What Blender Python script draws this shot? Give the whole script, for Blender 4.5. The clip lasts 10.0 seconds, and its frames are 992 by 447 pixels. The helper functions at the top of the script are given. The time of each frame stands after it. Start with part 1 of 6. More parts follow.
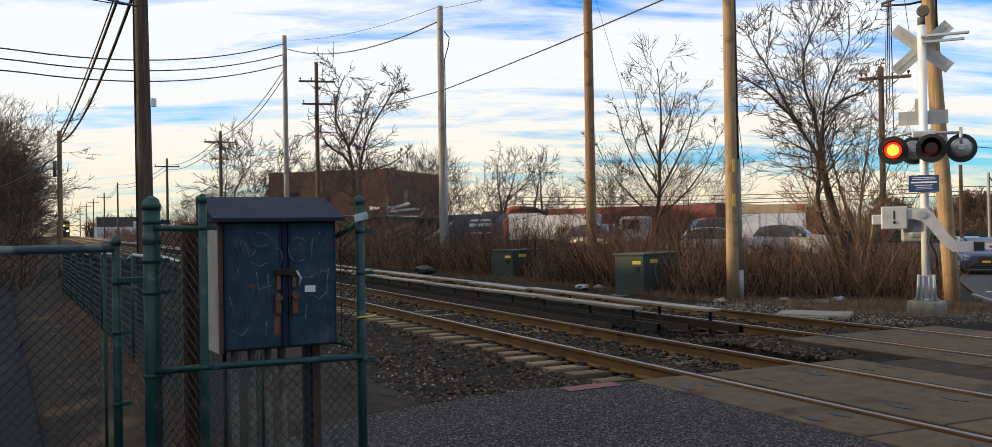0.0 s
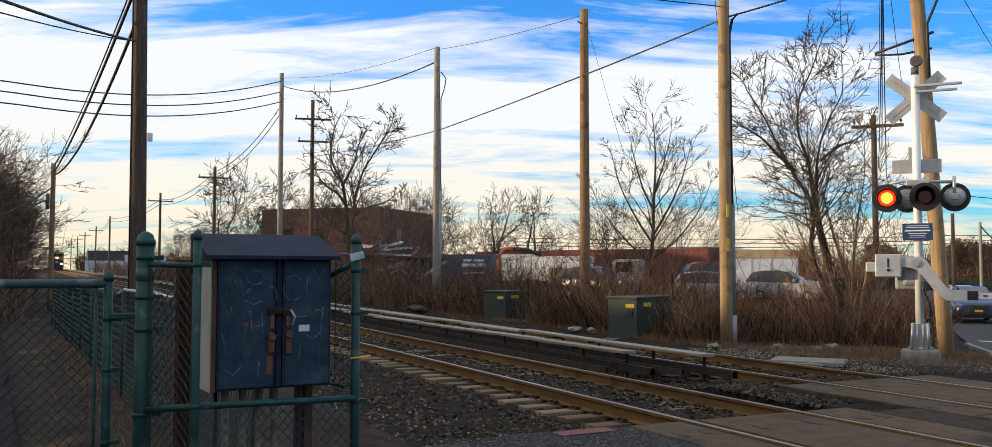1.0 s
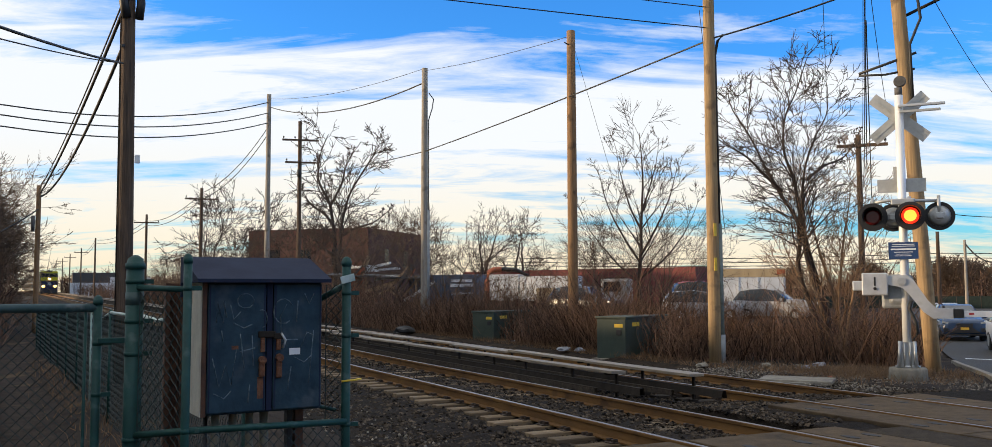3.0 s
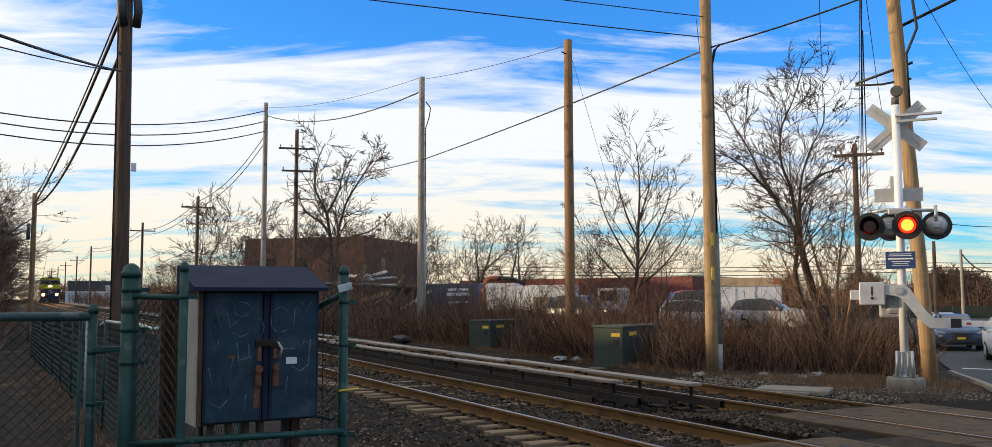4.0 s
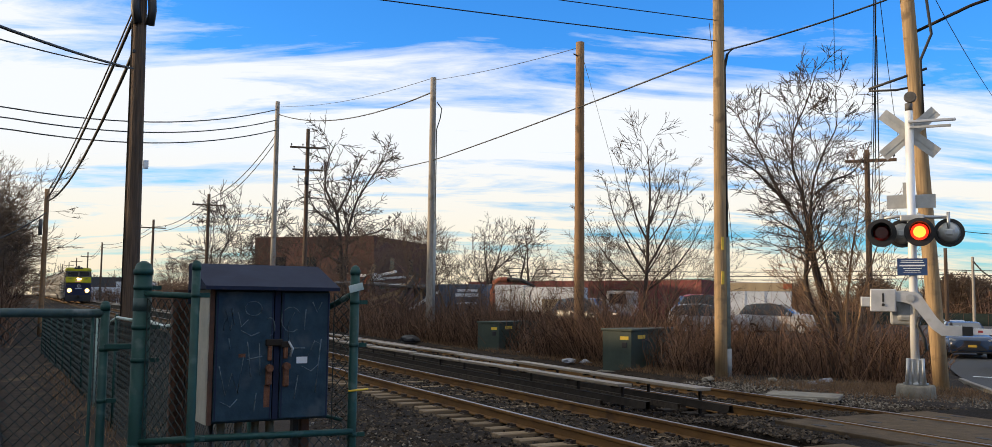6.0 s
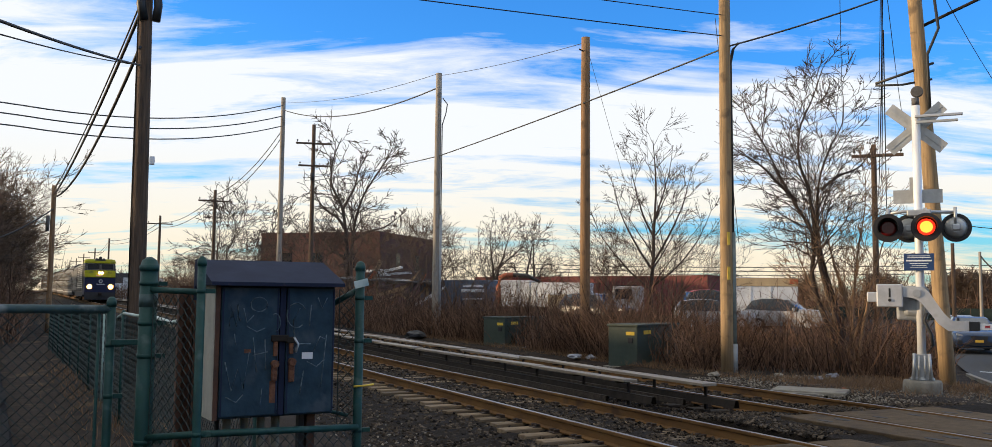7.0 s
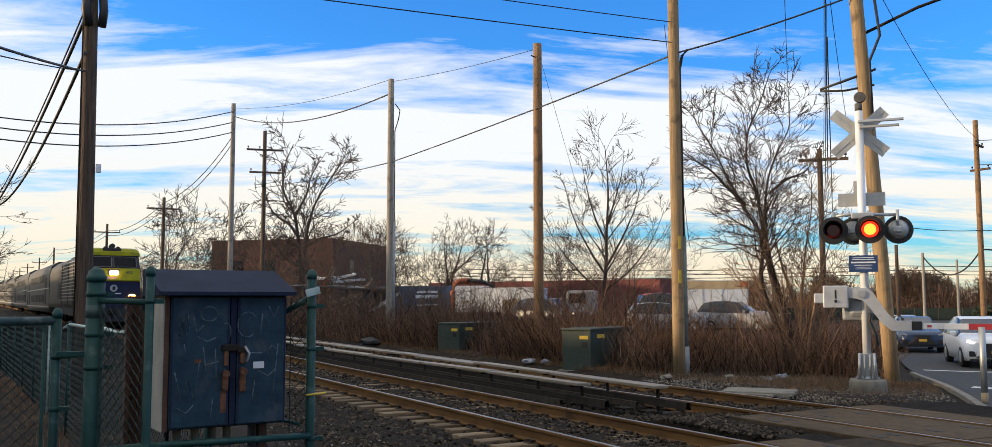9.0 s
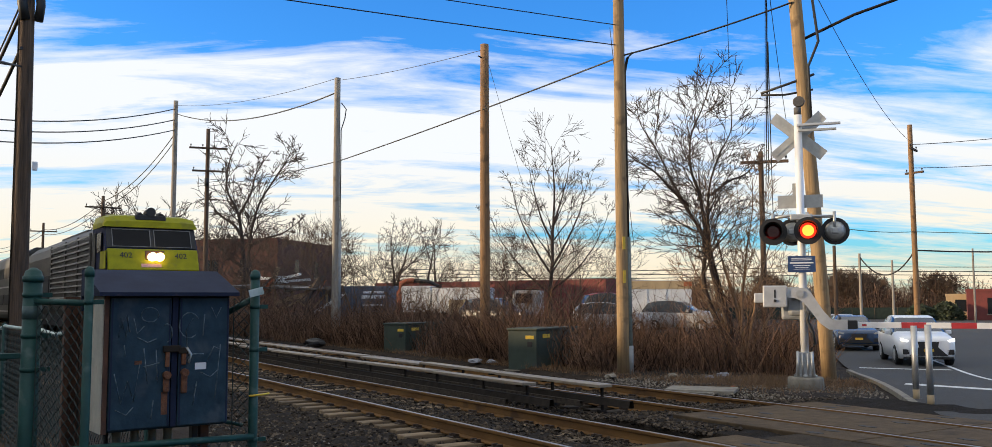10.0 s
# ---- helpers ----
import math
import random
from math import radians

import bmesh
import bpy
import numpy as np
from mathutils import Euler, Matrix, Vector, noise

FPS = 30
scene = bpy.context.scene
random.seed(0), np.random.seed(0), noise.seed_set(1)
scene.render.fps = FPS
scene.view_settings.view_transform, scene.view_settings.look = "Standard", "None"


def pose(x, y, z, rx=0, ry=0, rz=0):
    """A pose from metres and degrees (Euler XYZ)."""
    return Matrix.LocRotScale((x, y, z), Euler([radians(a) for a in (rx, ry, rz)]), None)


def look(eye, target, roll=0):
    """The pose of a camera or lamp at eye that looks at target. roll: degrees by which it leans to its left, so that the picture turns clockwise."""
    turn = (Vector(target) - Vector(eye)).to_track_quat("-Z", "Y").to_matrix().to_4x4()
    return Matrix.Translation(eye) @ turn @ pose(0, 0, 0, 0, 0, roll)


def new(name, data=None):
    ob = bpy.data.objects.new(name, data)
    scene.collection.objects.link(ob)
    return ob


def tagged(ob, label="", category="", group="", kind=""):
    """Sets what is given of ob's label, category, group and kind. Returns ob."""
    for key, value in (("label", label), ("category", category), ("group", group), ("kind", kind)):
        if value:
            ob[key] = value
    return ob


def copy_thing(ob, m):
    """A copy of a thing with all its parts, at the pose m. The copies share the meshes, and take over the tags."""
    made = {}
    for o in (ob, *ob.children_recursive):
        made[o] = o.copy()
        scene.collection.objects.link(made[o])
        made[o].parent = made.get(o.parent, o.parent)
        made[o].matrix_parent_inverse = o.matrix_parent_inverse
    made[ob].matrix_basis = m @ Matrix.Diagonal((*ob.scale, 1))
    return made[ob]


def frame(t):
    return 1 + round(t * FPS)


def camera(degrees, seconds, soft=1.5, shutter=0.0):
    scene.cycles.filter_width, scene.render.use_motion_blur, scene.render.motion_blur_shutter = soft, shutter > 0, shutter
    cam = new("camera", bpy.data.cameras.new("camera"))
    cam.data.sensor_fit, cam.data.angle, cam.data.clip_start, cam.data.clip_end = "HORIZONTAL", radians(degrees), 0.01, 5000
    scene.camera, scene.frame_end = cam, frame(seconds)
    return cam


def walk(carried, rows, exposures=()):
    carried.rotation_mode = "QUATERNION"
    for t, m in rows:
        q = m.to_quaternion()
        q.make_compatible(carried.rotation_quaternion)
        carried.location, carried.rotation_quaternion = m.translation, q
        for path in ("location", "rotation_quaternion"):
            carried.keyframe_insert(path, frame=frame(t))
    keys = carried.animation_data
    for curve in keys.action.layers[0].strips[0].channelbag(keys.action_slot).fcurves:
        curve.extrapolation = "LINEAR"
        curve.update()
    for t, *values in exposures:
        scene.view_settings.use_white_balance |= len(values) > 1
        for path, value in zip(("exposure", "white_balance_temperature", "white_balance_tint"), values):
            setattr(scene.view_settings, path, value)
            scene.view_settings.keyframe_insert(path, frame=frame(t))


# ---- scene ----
cam = camera(56.4, 10.0, soft=0.5)
PATH = [
    (0, (0.058, -0.374, 1.544), (0.907, 1.437, 1.558), -0.9),
    (0.5, (0.052, -0.351, 1.549), (0.907, 1.456, 1.615), -0.2),
    (1, (0.048, -0.329, 1.553), (0.91, 1.472, 1.654), 0.1),
    (1.5, (0.037, -0.347, 1.555), (0.905, 1.451, 1.667), 0.3),
    (2, (0.037, -0.342, 1.554), (0.913, 1.452, 1.674), 0.2),
    (2.5, (0.028, -0.35, 1.56), (0.91, 1.441, 1.689), -0.1),
    (3, (0.025, -0.339, 1.564), (0.91, 1.448, 1.708), -0.2),
    (4.5, (0.028, -0.302, 1.564), (0.92, 1.48, 1.733), -0.1),
    (5, (0.024, -0.301, 1.565), (0.908, 1.485, 1.74), 0.1),
    (5.5, (0.016, -0.295, 1.568), (0.896, 1.493, 1.74), 0.5),
    (7, (0.022, -0.302, 1.571), (0.884, 1.496, 1.727), 0.6),
    (7.5, (0.02, -0.304, 1.571), (0.89, 1.491, 1.722), 0.3),
    (8, (0.018, -0.328, 1.568), (0.911, 1.456, 1.721), 0.0),
    (8.5, (0.016, -0.329, 1.573), (0.941, 1.437, 1.73), -0.0),
    (9, (0.018, -0.344, 1.576), (0.968, 1.408, 1.744), -0.1),
    (9.5, (0.016, -0.348, 1.576), (0.996, 1.386, 1.755), -0.3),
    (10, (0.007, -0.395, 1.576), (1.056, 1.3, 1.744), -0.2),
]
walk(cam, [(t, look(e, g, r)) for t, e, g, r in PATH])

# ---------------- sky and sun ----------------
SUN_AZ, SUN_EL = radians(-62), radians(9)      # from the +y axis towards +x
world = bpy.data.worlds.new("world")
scene.world = world
world.use_nodes = True


def build_sky():
    nt = world.node_tree
    nt.nodes.clear()
    N, L = nt.nodes.new, nt.links.new
    out, bg = N("ShaderNodeOutputWorld"), N("ShaderNodeBackground")
    sky = N("ShaderNodeTexSky")
    sky.sky_type, sky.sun_disc = "NISHITA", False
    sky.sun_elevation, sky.sun_rotation = SUN_EL, SUN_AZ
    sky.dust_density, sky.ozone_density = 0.6, 3.0
    tc, sep = N("ShaderNodeTexCoord"), N("ShaderNodeSeparateXYZ")
    L(tc.outputs["Generated"], sep.inputs[0])

    def math2(op, a, b, clamp=False):
        m = N("ShaderNodeMath")
        m.operation, m.use_clamp = op, clamp
        for i, v in enumerate((a, b)):
            if isinstance(v, (int, float)):
                m.inputs[i].default_value = v
            else:
                L(v, m.inputs[i])
        return m.outputs[0]

    up = math2("MAXIMUM", sep.outputs["Z"], 0.0)
    den = math2("ADD", up, 0.16)
    u, v = math2("DIVIDE", sep.outputs["X"], den), math2("DIVIDE", sep.outputs["Y"], den)
    com = N("ShaderNodeCombineXYZ")
    L(u, com.inputs[0]), L(v, com.inputs[1])

    def clouds(scale, rot, stretch, detail, seed, distort):
        turn, mp = N("ShaderNodeMapping"), N("ShaderNodeMapping")
        turn.inputs["Rotation"].default_value = (0, 0, radians(rot))
        mp.inputs["Scale"].default_value = stretch
        mp.inputs["Location"].default_value = (seed, seed * 0.7, 0)
        L(com.outputs[0], turn.inputs[0])
        L(turn.outputs[0], mp.inputs[0])
        n = N("ShaderNodeTexNoise")
        n.inputs["Scale"].default_value, n.inputs["Detail"].default_value = scale, detail
        n.inputs["Roughness"].default_value, n.inputs["Distortion"].default_value = 0.63, distort
        L(mp.outputs[0], n.inputs["Vector"])
        return n.outputs["Fac"]

    big = clouds(0.75, 28, (0.55, 1.25, 1), 5, 3.1, 0.3)
    wisp = clouds(2.3, 25, (0.5, 1.6, 1), 10, 7.7, 0.6)
    puff = clouds(7.0, 25, (0.6, 1.3, 1), 8, 1.3, 0.3)
    dens = math2("ADD", math2("MULTIPLY", big, 0.50), math2("MULTIPLY", wisp, 0.62))
    dens = math2("ADD", dens, math2("MULTIPLY", math2("SUBTRACT", puff, 0.40), 0.14))
    # the cover breaks up towards the south-east
    side = math2("ADD", math2("MULTIPLY", sep.outputs["X"], 0.90), math2("MULTIPLY", sep.outputs["Y"], -0.44))
    dens = math2("SUBTRACT", dens, math2("SUBTRACT", math2("MULTIPLY", side, 0.10), -0.032))
    # the cloud sheet thins upward; unseen overcast added near the zenith whitens the skylight
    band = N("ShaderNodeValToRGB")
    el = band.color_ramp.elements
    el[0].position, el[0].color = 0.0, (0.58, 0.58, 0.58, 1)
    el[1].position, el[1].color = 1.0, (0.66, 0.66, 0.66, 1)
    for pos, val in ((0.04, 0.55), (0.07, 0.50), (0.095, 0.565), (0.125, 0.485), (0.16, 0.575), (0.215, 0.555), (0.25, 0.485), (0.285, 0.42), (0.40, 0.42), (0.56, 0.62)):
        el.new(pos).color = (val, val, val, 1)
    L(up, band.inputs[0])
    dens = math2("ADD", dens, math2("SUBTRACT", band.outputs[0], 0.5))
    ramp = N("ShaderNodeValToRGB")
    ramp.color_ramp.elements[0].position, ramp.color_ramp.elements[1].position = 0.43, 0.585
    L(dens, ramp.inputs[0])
    # low cloud is cream, higher cloud is white
    tone = N("ShaderNodeValToRGB")
    e = tone.color_ramp.elements
    e[0].position, e[0].color = 0.0, (0.97, 0.82, 0.56, 1)
    e[1].position, e[1].color = 0.16, (0.93, 0.965, 1.0, 1)
    mid = e.new(0.07)
    mid.color = (0.98, 0.92, 0.78, 1)
    L(up, tone.inputs[0])
    blue = N("ShaderNodeMix")
    blue.data_type = "RGBA"
    blue.blend_type = "MULTIPLY"
    blue.inputs["Factor"].default_value = 1.0
    L(sky.outputs[0], blue.inputs["A"])
    # haze makes the low sky paler
    haze = N("ShaderNodeValToRGB")
    h0, h1 = haze.color_ramp.elements
    h0.position, h0.color = 0.03, (*(v / 4 for v in HAZE_TINT), 1)
    h1.position, h1.color = 0.24, (*(v / 4 for v in SKY_TINT), 1)
    L(up, haze.inputs[0])
    lift = N("ShaderNodeMix")
    lift.data_type, lift.blend_type = "RGBA", "MULTIPLY"
    lift.inputs["Factor"].default_value = 1.0
    L(haze.outputs[0], lift.inputs["A"])
    lift.inputs["B"].default_value = (4, 4, 4, 1)
    L(lift.outputs["Result"], blue.inputs["B"])
    shade = N("ShaderNodeMix")
    shade.data_type, shade.blend_type = "RGBA", "MULTIPLY"
    shade.inputs["Factor"].default_value = 1.0
    L(tone.outputs[0], shade.inputs["A"])
    shade.inputs["B"].default_value = (CLOUD, CLOUD, CLOUD, 1)
    mix = N("ShaderNodeMix")
    mix.data_type = "RGBA"
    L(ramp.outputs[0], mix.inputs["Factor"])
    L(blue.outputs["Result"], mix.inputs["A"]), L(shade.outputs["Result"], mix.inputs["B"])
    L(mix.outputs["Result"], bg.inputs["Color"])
    bg.inputs["Strength"].default_value = 0.1
    L(bg.outputs[0], out.inputs["Surface"])


SKY_TINT, HAZE_TINT, CLOUD = (0.76, 2.15, 3.7), (1.1, 2.3, 3.3), 10.2
build_sky()
sun = new("sun", bpy.data.lights.new("sun", "SUN"))
sun.data.energy, sun.data.angle, sun.data.color = 5.6, radians(1.5), (1.0, 0.74, 0.46)
sun.matrix_world = look((0, 0, 0), (-math.sin(SUN_AZ) * math.cos(SUN_EL), -math.cos(SUN_AZ) * math.cos(SUN_EL), -math.sin(SUN_EL)))
scene.view_settings.exposure = 0.0


# ---------------- materials ----------------
def mat(name, c1, c2=None, scale=6.0, rough=0.8, metal=0.0, bump=0.0, bscale=None, stretch=(1, 1, 1),
        stain=None, stain_scale=1.2, stain_at=0.58, island=0.0, obj=0.0, spec=0.5):
    m = bpy.data.materials.new(name)
    m.use_nodes = True
    nt = m.node_tree
    b = nt.nodes["Principled BSDF"]
    N, L = nt.nodes.new, nt.links.new
    b.inputs["Roughness"].default_value, b.inputs["Metallic"].default_value = rough, metal
    b.inputs["Specular IOR Level"].default_value = spec
    c2 = c2 or tuple(v * 0.6 for v in c1)
    tc, mp = N("ShaderNodeTexCoord"), N("ShaderNodeMapping")
    mp.inputs["Scale"].default_value = stretch
    L(tc.outputs["Object"], mp.inputs[0])
    n = N("ShaderNodeTexNoise")
    n.inputs["Scale"].default_value, n.inputs["Detail"].default_value = scale, 6
    n.inputs["Roughness"].default_value = 0.65
    L(mp.outputs[0], n.inputs["Vector"])
    r = N("ShaderNodeValToRGB")
    r.color_ramp.elements[0].position, r.color_ramp.elements[1].position = 0.34, 0.68
    r.color_ramp.elements[0].color, r.color_ramp.elements[1].color = (*c2, 1), (*c1, 1)
    L(n.outputs["Fac"], r.inputs[0])
    col = r.outputs[0]
    if stain:
        n2 = N("ShaderNodeTexNoise")
        n2.inputs["Scale"].default_value, n2.inputs["Detail"].default_value = stain_scale, 5
        L(tc.outputs["Object"], n2.inputs["Vector"])
        r2 = N("ShaderNodeValToRGB")
        r2.color_ramp.elements[0].position, r2.color_ramp.elements[1].position = stain_at, stain_at + 0.12
        L(n2.outputs["Fac"], r2.inputs[0])
        x = N("ShaderNodeMix")
        x.data_type = "RGBA"
        L(r2.outputs[0], x.inputs["Factor"]), L(col, x.inputs["A"])
        x.inputs["B"].default_value = (*stain, 1)
        col = x.outputs["Result"]
    if island or obj:
        src = N("ShaderNodeNewGeometry").outputs["Random Per Island"] if island else N("ShaderNodeObjectInfo").outputs["Random"]
        k = island or obj
        mr = N("ShaderNodeMapRange")
        mr.inputs["To Min"].default_value, mr.inputs["To Max"].default_value = 1 - k, 1 + k
        L(src, mr.inputs["Value"])
        h = N("ShaderNodeHueSaturation")
        L(mr.outputs[0], h.inputs["Value"]), L(col, h.inputs["Color"])
        col = h.outputs[0]
    L(col, b.inputs["Base Color"])
    if bump:
        n3 = N("ShaderNodeTexNoise")
        n3.inputs["Scale"].default_value, n3.inputs["Detail"].default_value = bscale or scale * 4, 5
        L(mp.outputs[0], n3.inputs["Vector"])
        bp = N("ShaderNodeBump")
        bp.inputs["Strength"].default_value, bp.inputs["Distance"].default_value = bump, 0.02
        L(n3.outputs["Fac"], bp.inputs["Height"])
        L(bp.outputs[0], b.inputs["Normal"])
    return m


def glow(name, c, strength):
    m = bpy.data.materials.new(name)
    m.use_nodes = True
    b = m.node_tree.nodes["Principled BSDF"]
    b.inputs["Base Color"].default_value = (*c, 1)
    b.inputs["Emission Color"].default_value = (*c, 1)
    b.inputs["Emission Strength"].default_value = strength
    return m


def speckled(name, dark, light, scale, share):
    """Worn asphalt: pale chips of stone in a dark binder."""
    m = mat(name, dark, tuple(v * 0.6 for v in dark), 1.1, 0.9, bump=0.7, bscale=70, spec=0.15)
    nt = m.node_tree
    N, L = nt.nodes.new, nt.links.new
    b = nt.nodes["Principled BSDF"]
    base = b.inputs["Base Color"].links[0].from_socket
    tc, v = N("ShaderNodeTexCoord"), N("ShaderNodeTexVoronoi")
    v.inputs["Scale"].default_value = scale
    L(tc.outputs["Object"], v.inputs["Vector"])
    sep = N("ShaderNodeSeparateColor")
    L(v.outputs["Color"], sep.inputs[0])
    r = N("ShaderNodeValToRGB")
    r.color_ramp.elements[0].position, r.color_ramp.elements[1].position = share, 1.0
    L(sep.outputs[0], r.inputs[0])
    x = N("ShaderNodeMix")
    x.data_type = "RGBA"
    L(r.outputs[0], x.inputs["Factor"]), L(base, x.inputs["A"])
    x.inputs["B"].default_value = (*light, 1)
    L(x.outputs["Result"], b.inputs["Base Color"])
    return m


M_DIRT = mat("dirt", (0.045, 0.033, 0.024), (0.016, 0.012, 0.009), 3.2, 0.95, bump=0.8, bscale=30, stain=(0.09, 0.061, 0.036), stain_scale=0.9, spec=0.1)
M_BALLAST = mat("ballast_bed", (0.026, 0.019, 0.013), (0.008, 0.006, 0.0045), 22, 0.92, bump=0.9, bscale=40, stain=(0.04, 0.029, 0.02), stain_scale=0.5, spec=0.1)
M_STONE = mat("ballast_stone", (0.088, 0.066, 0.046), (0.026, 0.019, 0.013), 14, 0.9, island=0.92, spec=0.15)
M_ASPH = speckled("asphalt", (0.018, 0.0165, 0.0155), (0.16, 0.145, 0.13), 80, 0.66)
M_ROAD = mat("road_asphalt", (0.066, 0.062, 0.058), (0.042, 0.039, 0.036), 12, 0.8, bump=0.3, bscale=80, stain=(0.05, 0.05, 0.05), stain_scale=0.4, spec=0.2)
M_STRIP = mat("dirty_asphalt", (0.060, 0.045, 0.030), (0.034, 0.026, 0.018), 6, 0.9, bump=0.4, bscale=60, stain=(0.026, 0.02, 0.014), stain_scale=1.4, spec=0.1)
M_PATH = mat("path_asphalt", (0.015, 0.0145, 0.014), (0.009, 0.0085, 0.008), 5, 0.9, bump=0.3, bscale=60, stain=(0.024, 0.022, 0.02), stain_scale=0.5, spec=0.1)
M_PAINT = mat("road_paint", (0.7, 0.7, 0.68), (0.45, 0.45, 0.43), 20, 0.7)
M_REDPAINT = mat("red_marking", (0.22, 0.05, 0.05), (0.11, 0.05, 0.05), 14, 0.9)
M_PANEL = mat("crossing_panel", (0.118, 0.080, 0.044), (0.066, 0.045, 0.026), 5, 0.85, bump=0.25, bscale=50, stain=(0.042, 0.029, 0.018), stain_scale=1.6, obj=0.12, spec=0.15)
M_RUBBER = mat("black_rubber", (0.03, 0.028, 0.026), (0.018, 0.017, 0.016), 20, 0.8)
M_RAIL = mat("rusty_rail", (0.175, 0.088, 0.026), (0.090, 0.044, 0.015), 5, 0.8, 0.0, bump=0.2, stretch=(1, 0.25, 1), stain=(0.07, 0.036, 0.016), stain_scale=2, spec=0.2)
M_RAILTOP = mat("worn_rail_head", (0.34, 0.31, 0.30), (0.20, 0.17, 0.15), 3, 0.42, 0.85, stretch=(1, 0.1, 1))
M_TIE = mat("weathered_tie", (0.23, 0.165, 0.10), (0.095, 0.066, 0.04), 3, 0.9, bump=0.5, stretch=(0.35, 4, 4), obj=0.3, spec=0.2)
M_TIE_DK = mat("dark_tie", (0.06, 0.047, 0.035), (0.026, 0.021, 0.017), 3, 0.9, bump=0.5, stretch=(0.35, 4, 4), obj=0.3, spec=0.15)
M_CLIP = mat("rust_plate", (0.06, 0.036, 0.022), (0.03, 0.02, 0.014), 12, 0.85)
M_COVER = mat("weathered_board", (0.29, 0.23, 0.16), (0.15, 0.118, 0.08), 3, 0.55, bump=0.3, stretch=(5, 0.5, 5), obj=0.18)
M_DARKSTEEL = mat("dark_rusty_steel", (0.034, 0.026, 0.019), (0.018, 0.014, 0.011), 6, 0.85, 0.1, spec=0.2)
M_WOOD = mat("pole_wood", (0.37, 0.25, 0.125), (0.21, 0.138, 0.07), 3.5, 0.85, bump=0.5, bscale=14, stretch=(6, 6, 0.25), stain=(0.15, 0.10, 0.055), stain_scale=2.6, stain_at=0.56)
M_WOOD_DK = mat("dark_pole_wood", (0.135, 0.083, 0.05), (0.035, 0.023, 0.015), 5, 0.9, bump=1.0, bscale=16, stretch=(6, 6, 0.25))
M_GREYWOOD = mat("silvered_pole_wood", (0.34, 0.30, 0.25), (0.19, 0.165, 0.135), 3.5, 0.85, bump=0.5, bscale=14, stretch=(6, 6, 0.25), stain=(0.15, 0.12, 0.09), stain_scale=2.6, stain_at=0.58)
M_BROWNWOOD = mat("orange_brown_pole_wood", (0.29, 0.165, 0.075), (0.15, 0.085, 0.04), 3.5, 0.85, bump=0.5, bscale=14, stretch=(6, 6, 0.25), stain=(0.10, 0.06, 0.03), stain_scale=2.6, stain_at=0.56)
M_WIRE = mat("black_cable", (0.015, 0.015, 0.016), (0.01, 0.01, 0.01), 5, 0.6)
M_GALV = mat("galvanised", (0.46, 0.47, 0.47), (0.34, 0.35, 0.35), 5, 0.45, 0.65, stain=(0.28, 0.28, 0.27), stain_scale=3)
M_ALU = mat("aluminium_paint", (0.52, 0.53, 0.54), (0.40, 0.41, 0.42), 4, 0.42, 0.45, stain=(0.4, 0.4, 0.39), stain_scale=4, stain_at=0.63)
M_MAST = mat("silver_mast_paint", (0.78, 0.78, 0.77), (0.66, 0.66, 0.65), 3, 0.4, 0.15, stretch=(1, 1, 0.3), stain=(0.5, 0.49, 0.46), stain_scale=5, stain_at=0.64)
M_SIGNBACK = mat("aluminium_back", (0.45, 0.45, 0.43), (0.33, 0.33, 0.31), 5, 0.5, 0.4)
M_BELL = mat("weathered_bell_grey", (0.11, 0.105, 0.10), (0.06, 0.055, 0.05), 9, 0.7, 0.2)
M_CONC = mat("concrete", (0.27, 0.235, 0.18), (0.165, 0.145, 0.112), 7, 0.9, bump=0.4, stain=(0.14, 0.12, 0.10), stain_scale=3)
M_BLACK = mat("black_metal", (0.012, 0.012, 0.013), (0.008, 0.008, 0.008), 8, 0.55)
M_REDLENS = mat("dark_red_lens", (0.10, 0.006, 0.006), (0.06, 0.004, 0.004), 30, 0.2)
M_BLUESIGN = mat("blue_sign", (0.012, 0.045, 0.14), (0.010, 0.036, 0.11), 8, 0.5)
M_WHITE = mat("white_paint", (0.72, 0.72, 0.72), (0.6, 0.6, 0.6), 5, 0.5)
M_LETTER = mat("sign_lettering", (0.7, 0.72, 0.75), (0.6, 0.62, 0.66), 9, 0.6)
M_REFLRED = mat("red_stripe", (0.40, 0.03, 0.035), (0.30, 0.025, 0.03), 8, 0.5)
M_GREEN = mat("green_fence_paint", (0.010, 0.056, 0.047), (0.0065, 0.036, 0.030), 7, 0.55, 0.0, bump=0.15, stain=(0.045, 0.085, 0.074), stain_scale=9, stain_at=0.57, spec=0.3)
M_GATERAIL = mat("worn_grey_green_rail", (0.05, 0.085, 0.08), (0.022, 0.05, 0.045), 9, 0.6, bump=0.2, stain=(0.17, 0.19, 0.18), stain_scale=7, stain_at=0.55)
M_GREENWIRE = mat("green_vinyl_wire", (0.007, 0.022, 0.019), (0.004, 0.013, 0.0115), 9, 0.6)
M_PALEGREEN = mat("worn_green_pipe", (0.34, 0.42, 0.38), (0.16, 0.26, 0.23), 8, 0.6, 0.1)
M_PALEPIPE = mat("chalky_green_pipe", (0.50, 0.56, 0.52), (0.26, 0.34, 0.31), 8, 0.6)
M_RISER = mat("grey_green_riser", (0.15, 0.175, 0.16), (0.09, 0.11, 0.10), 6, 0.7, stain=(0.06, 0.06, 0.05), stain_scale=4)
M_PIPEGREY = mat("grey_pipe_sleeve", (0.30, 0.31, 0.31), (0.20, 0.21, 0.21), 6, 0.6, 0.2)
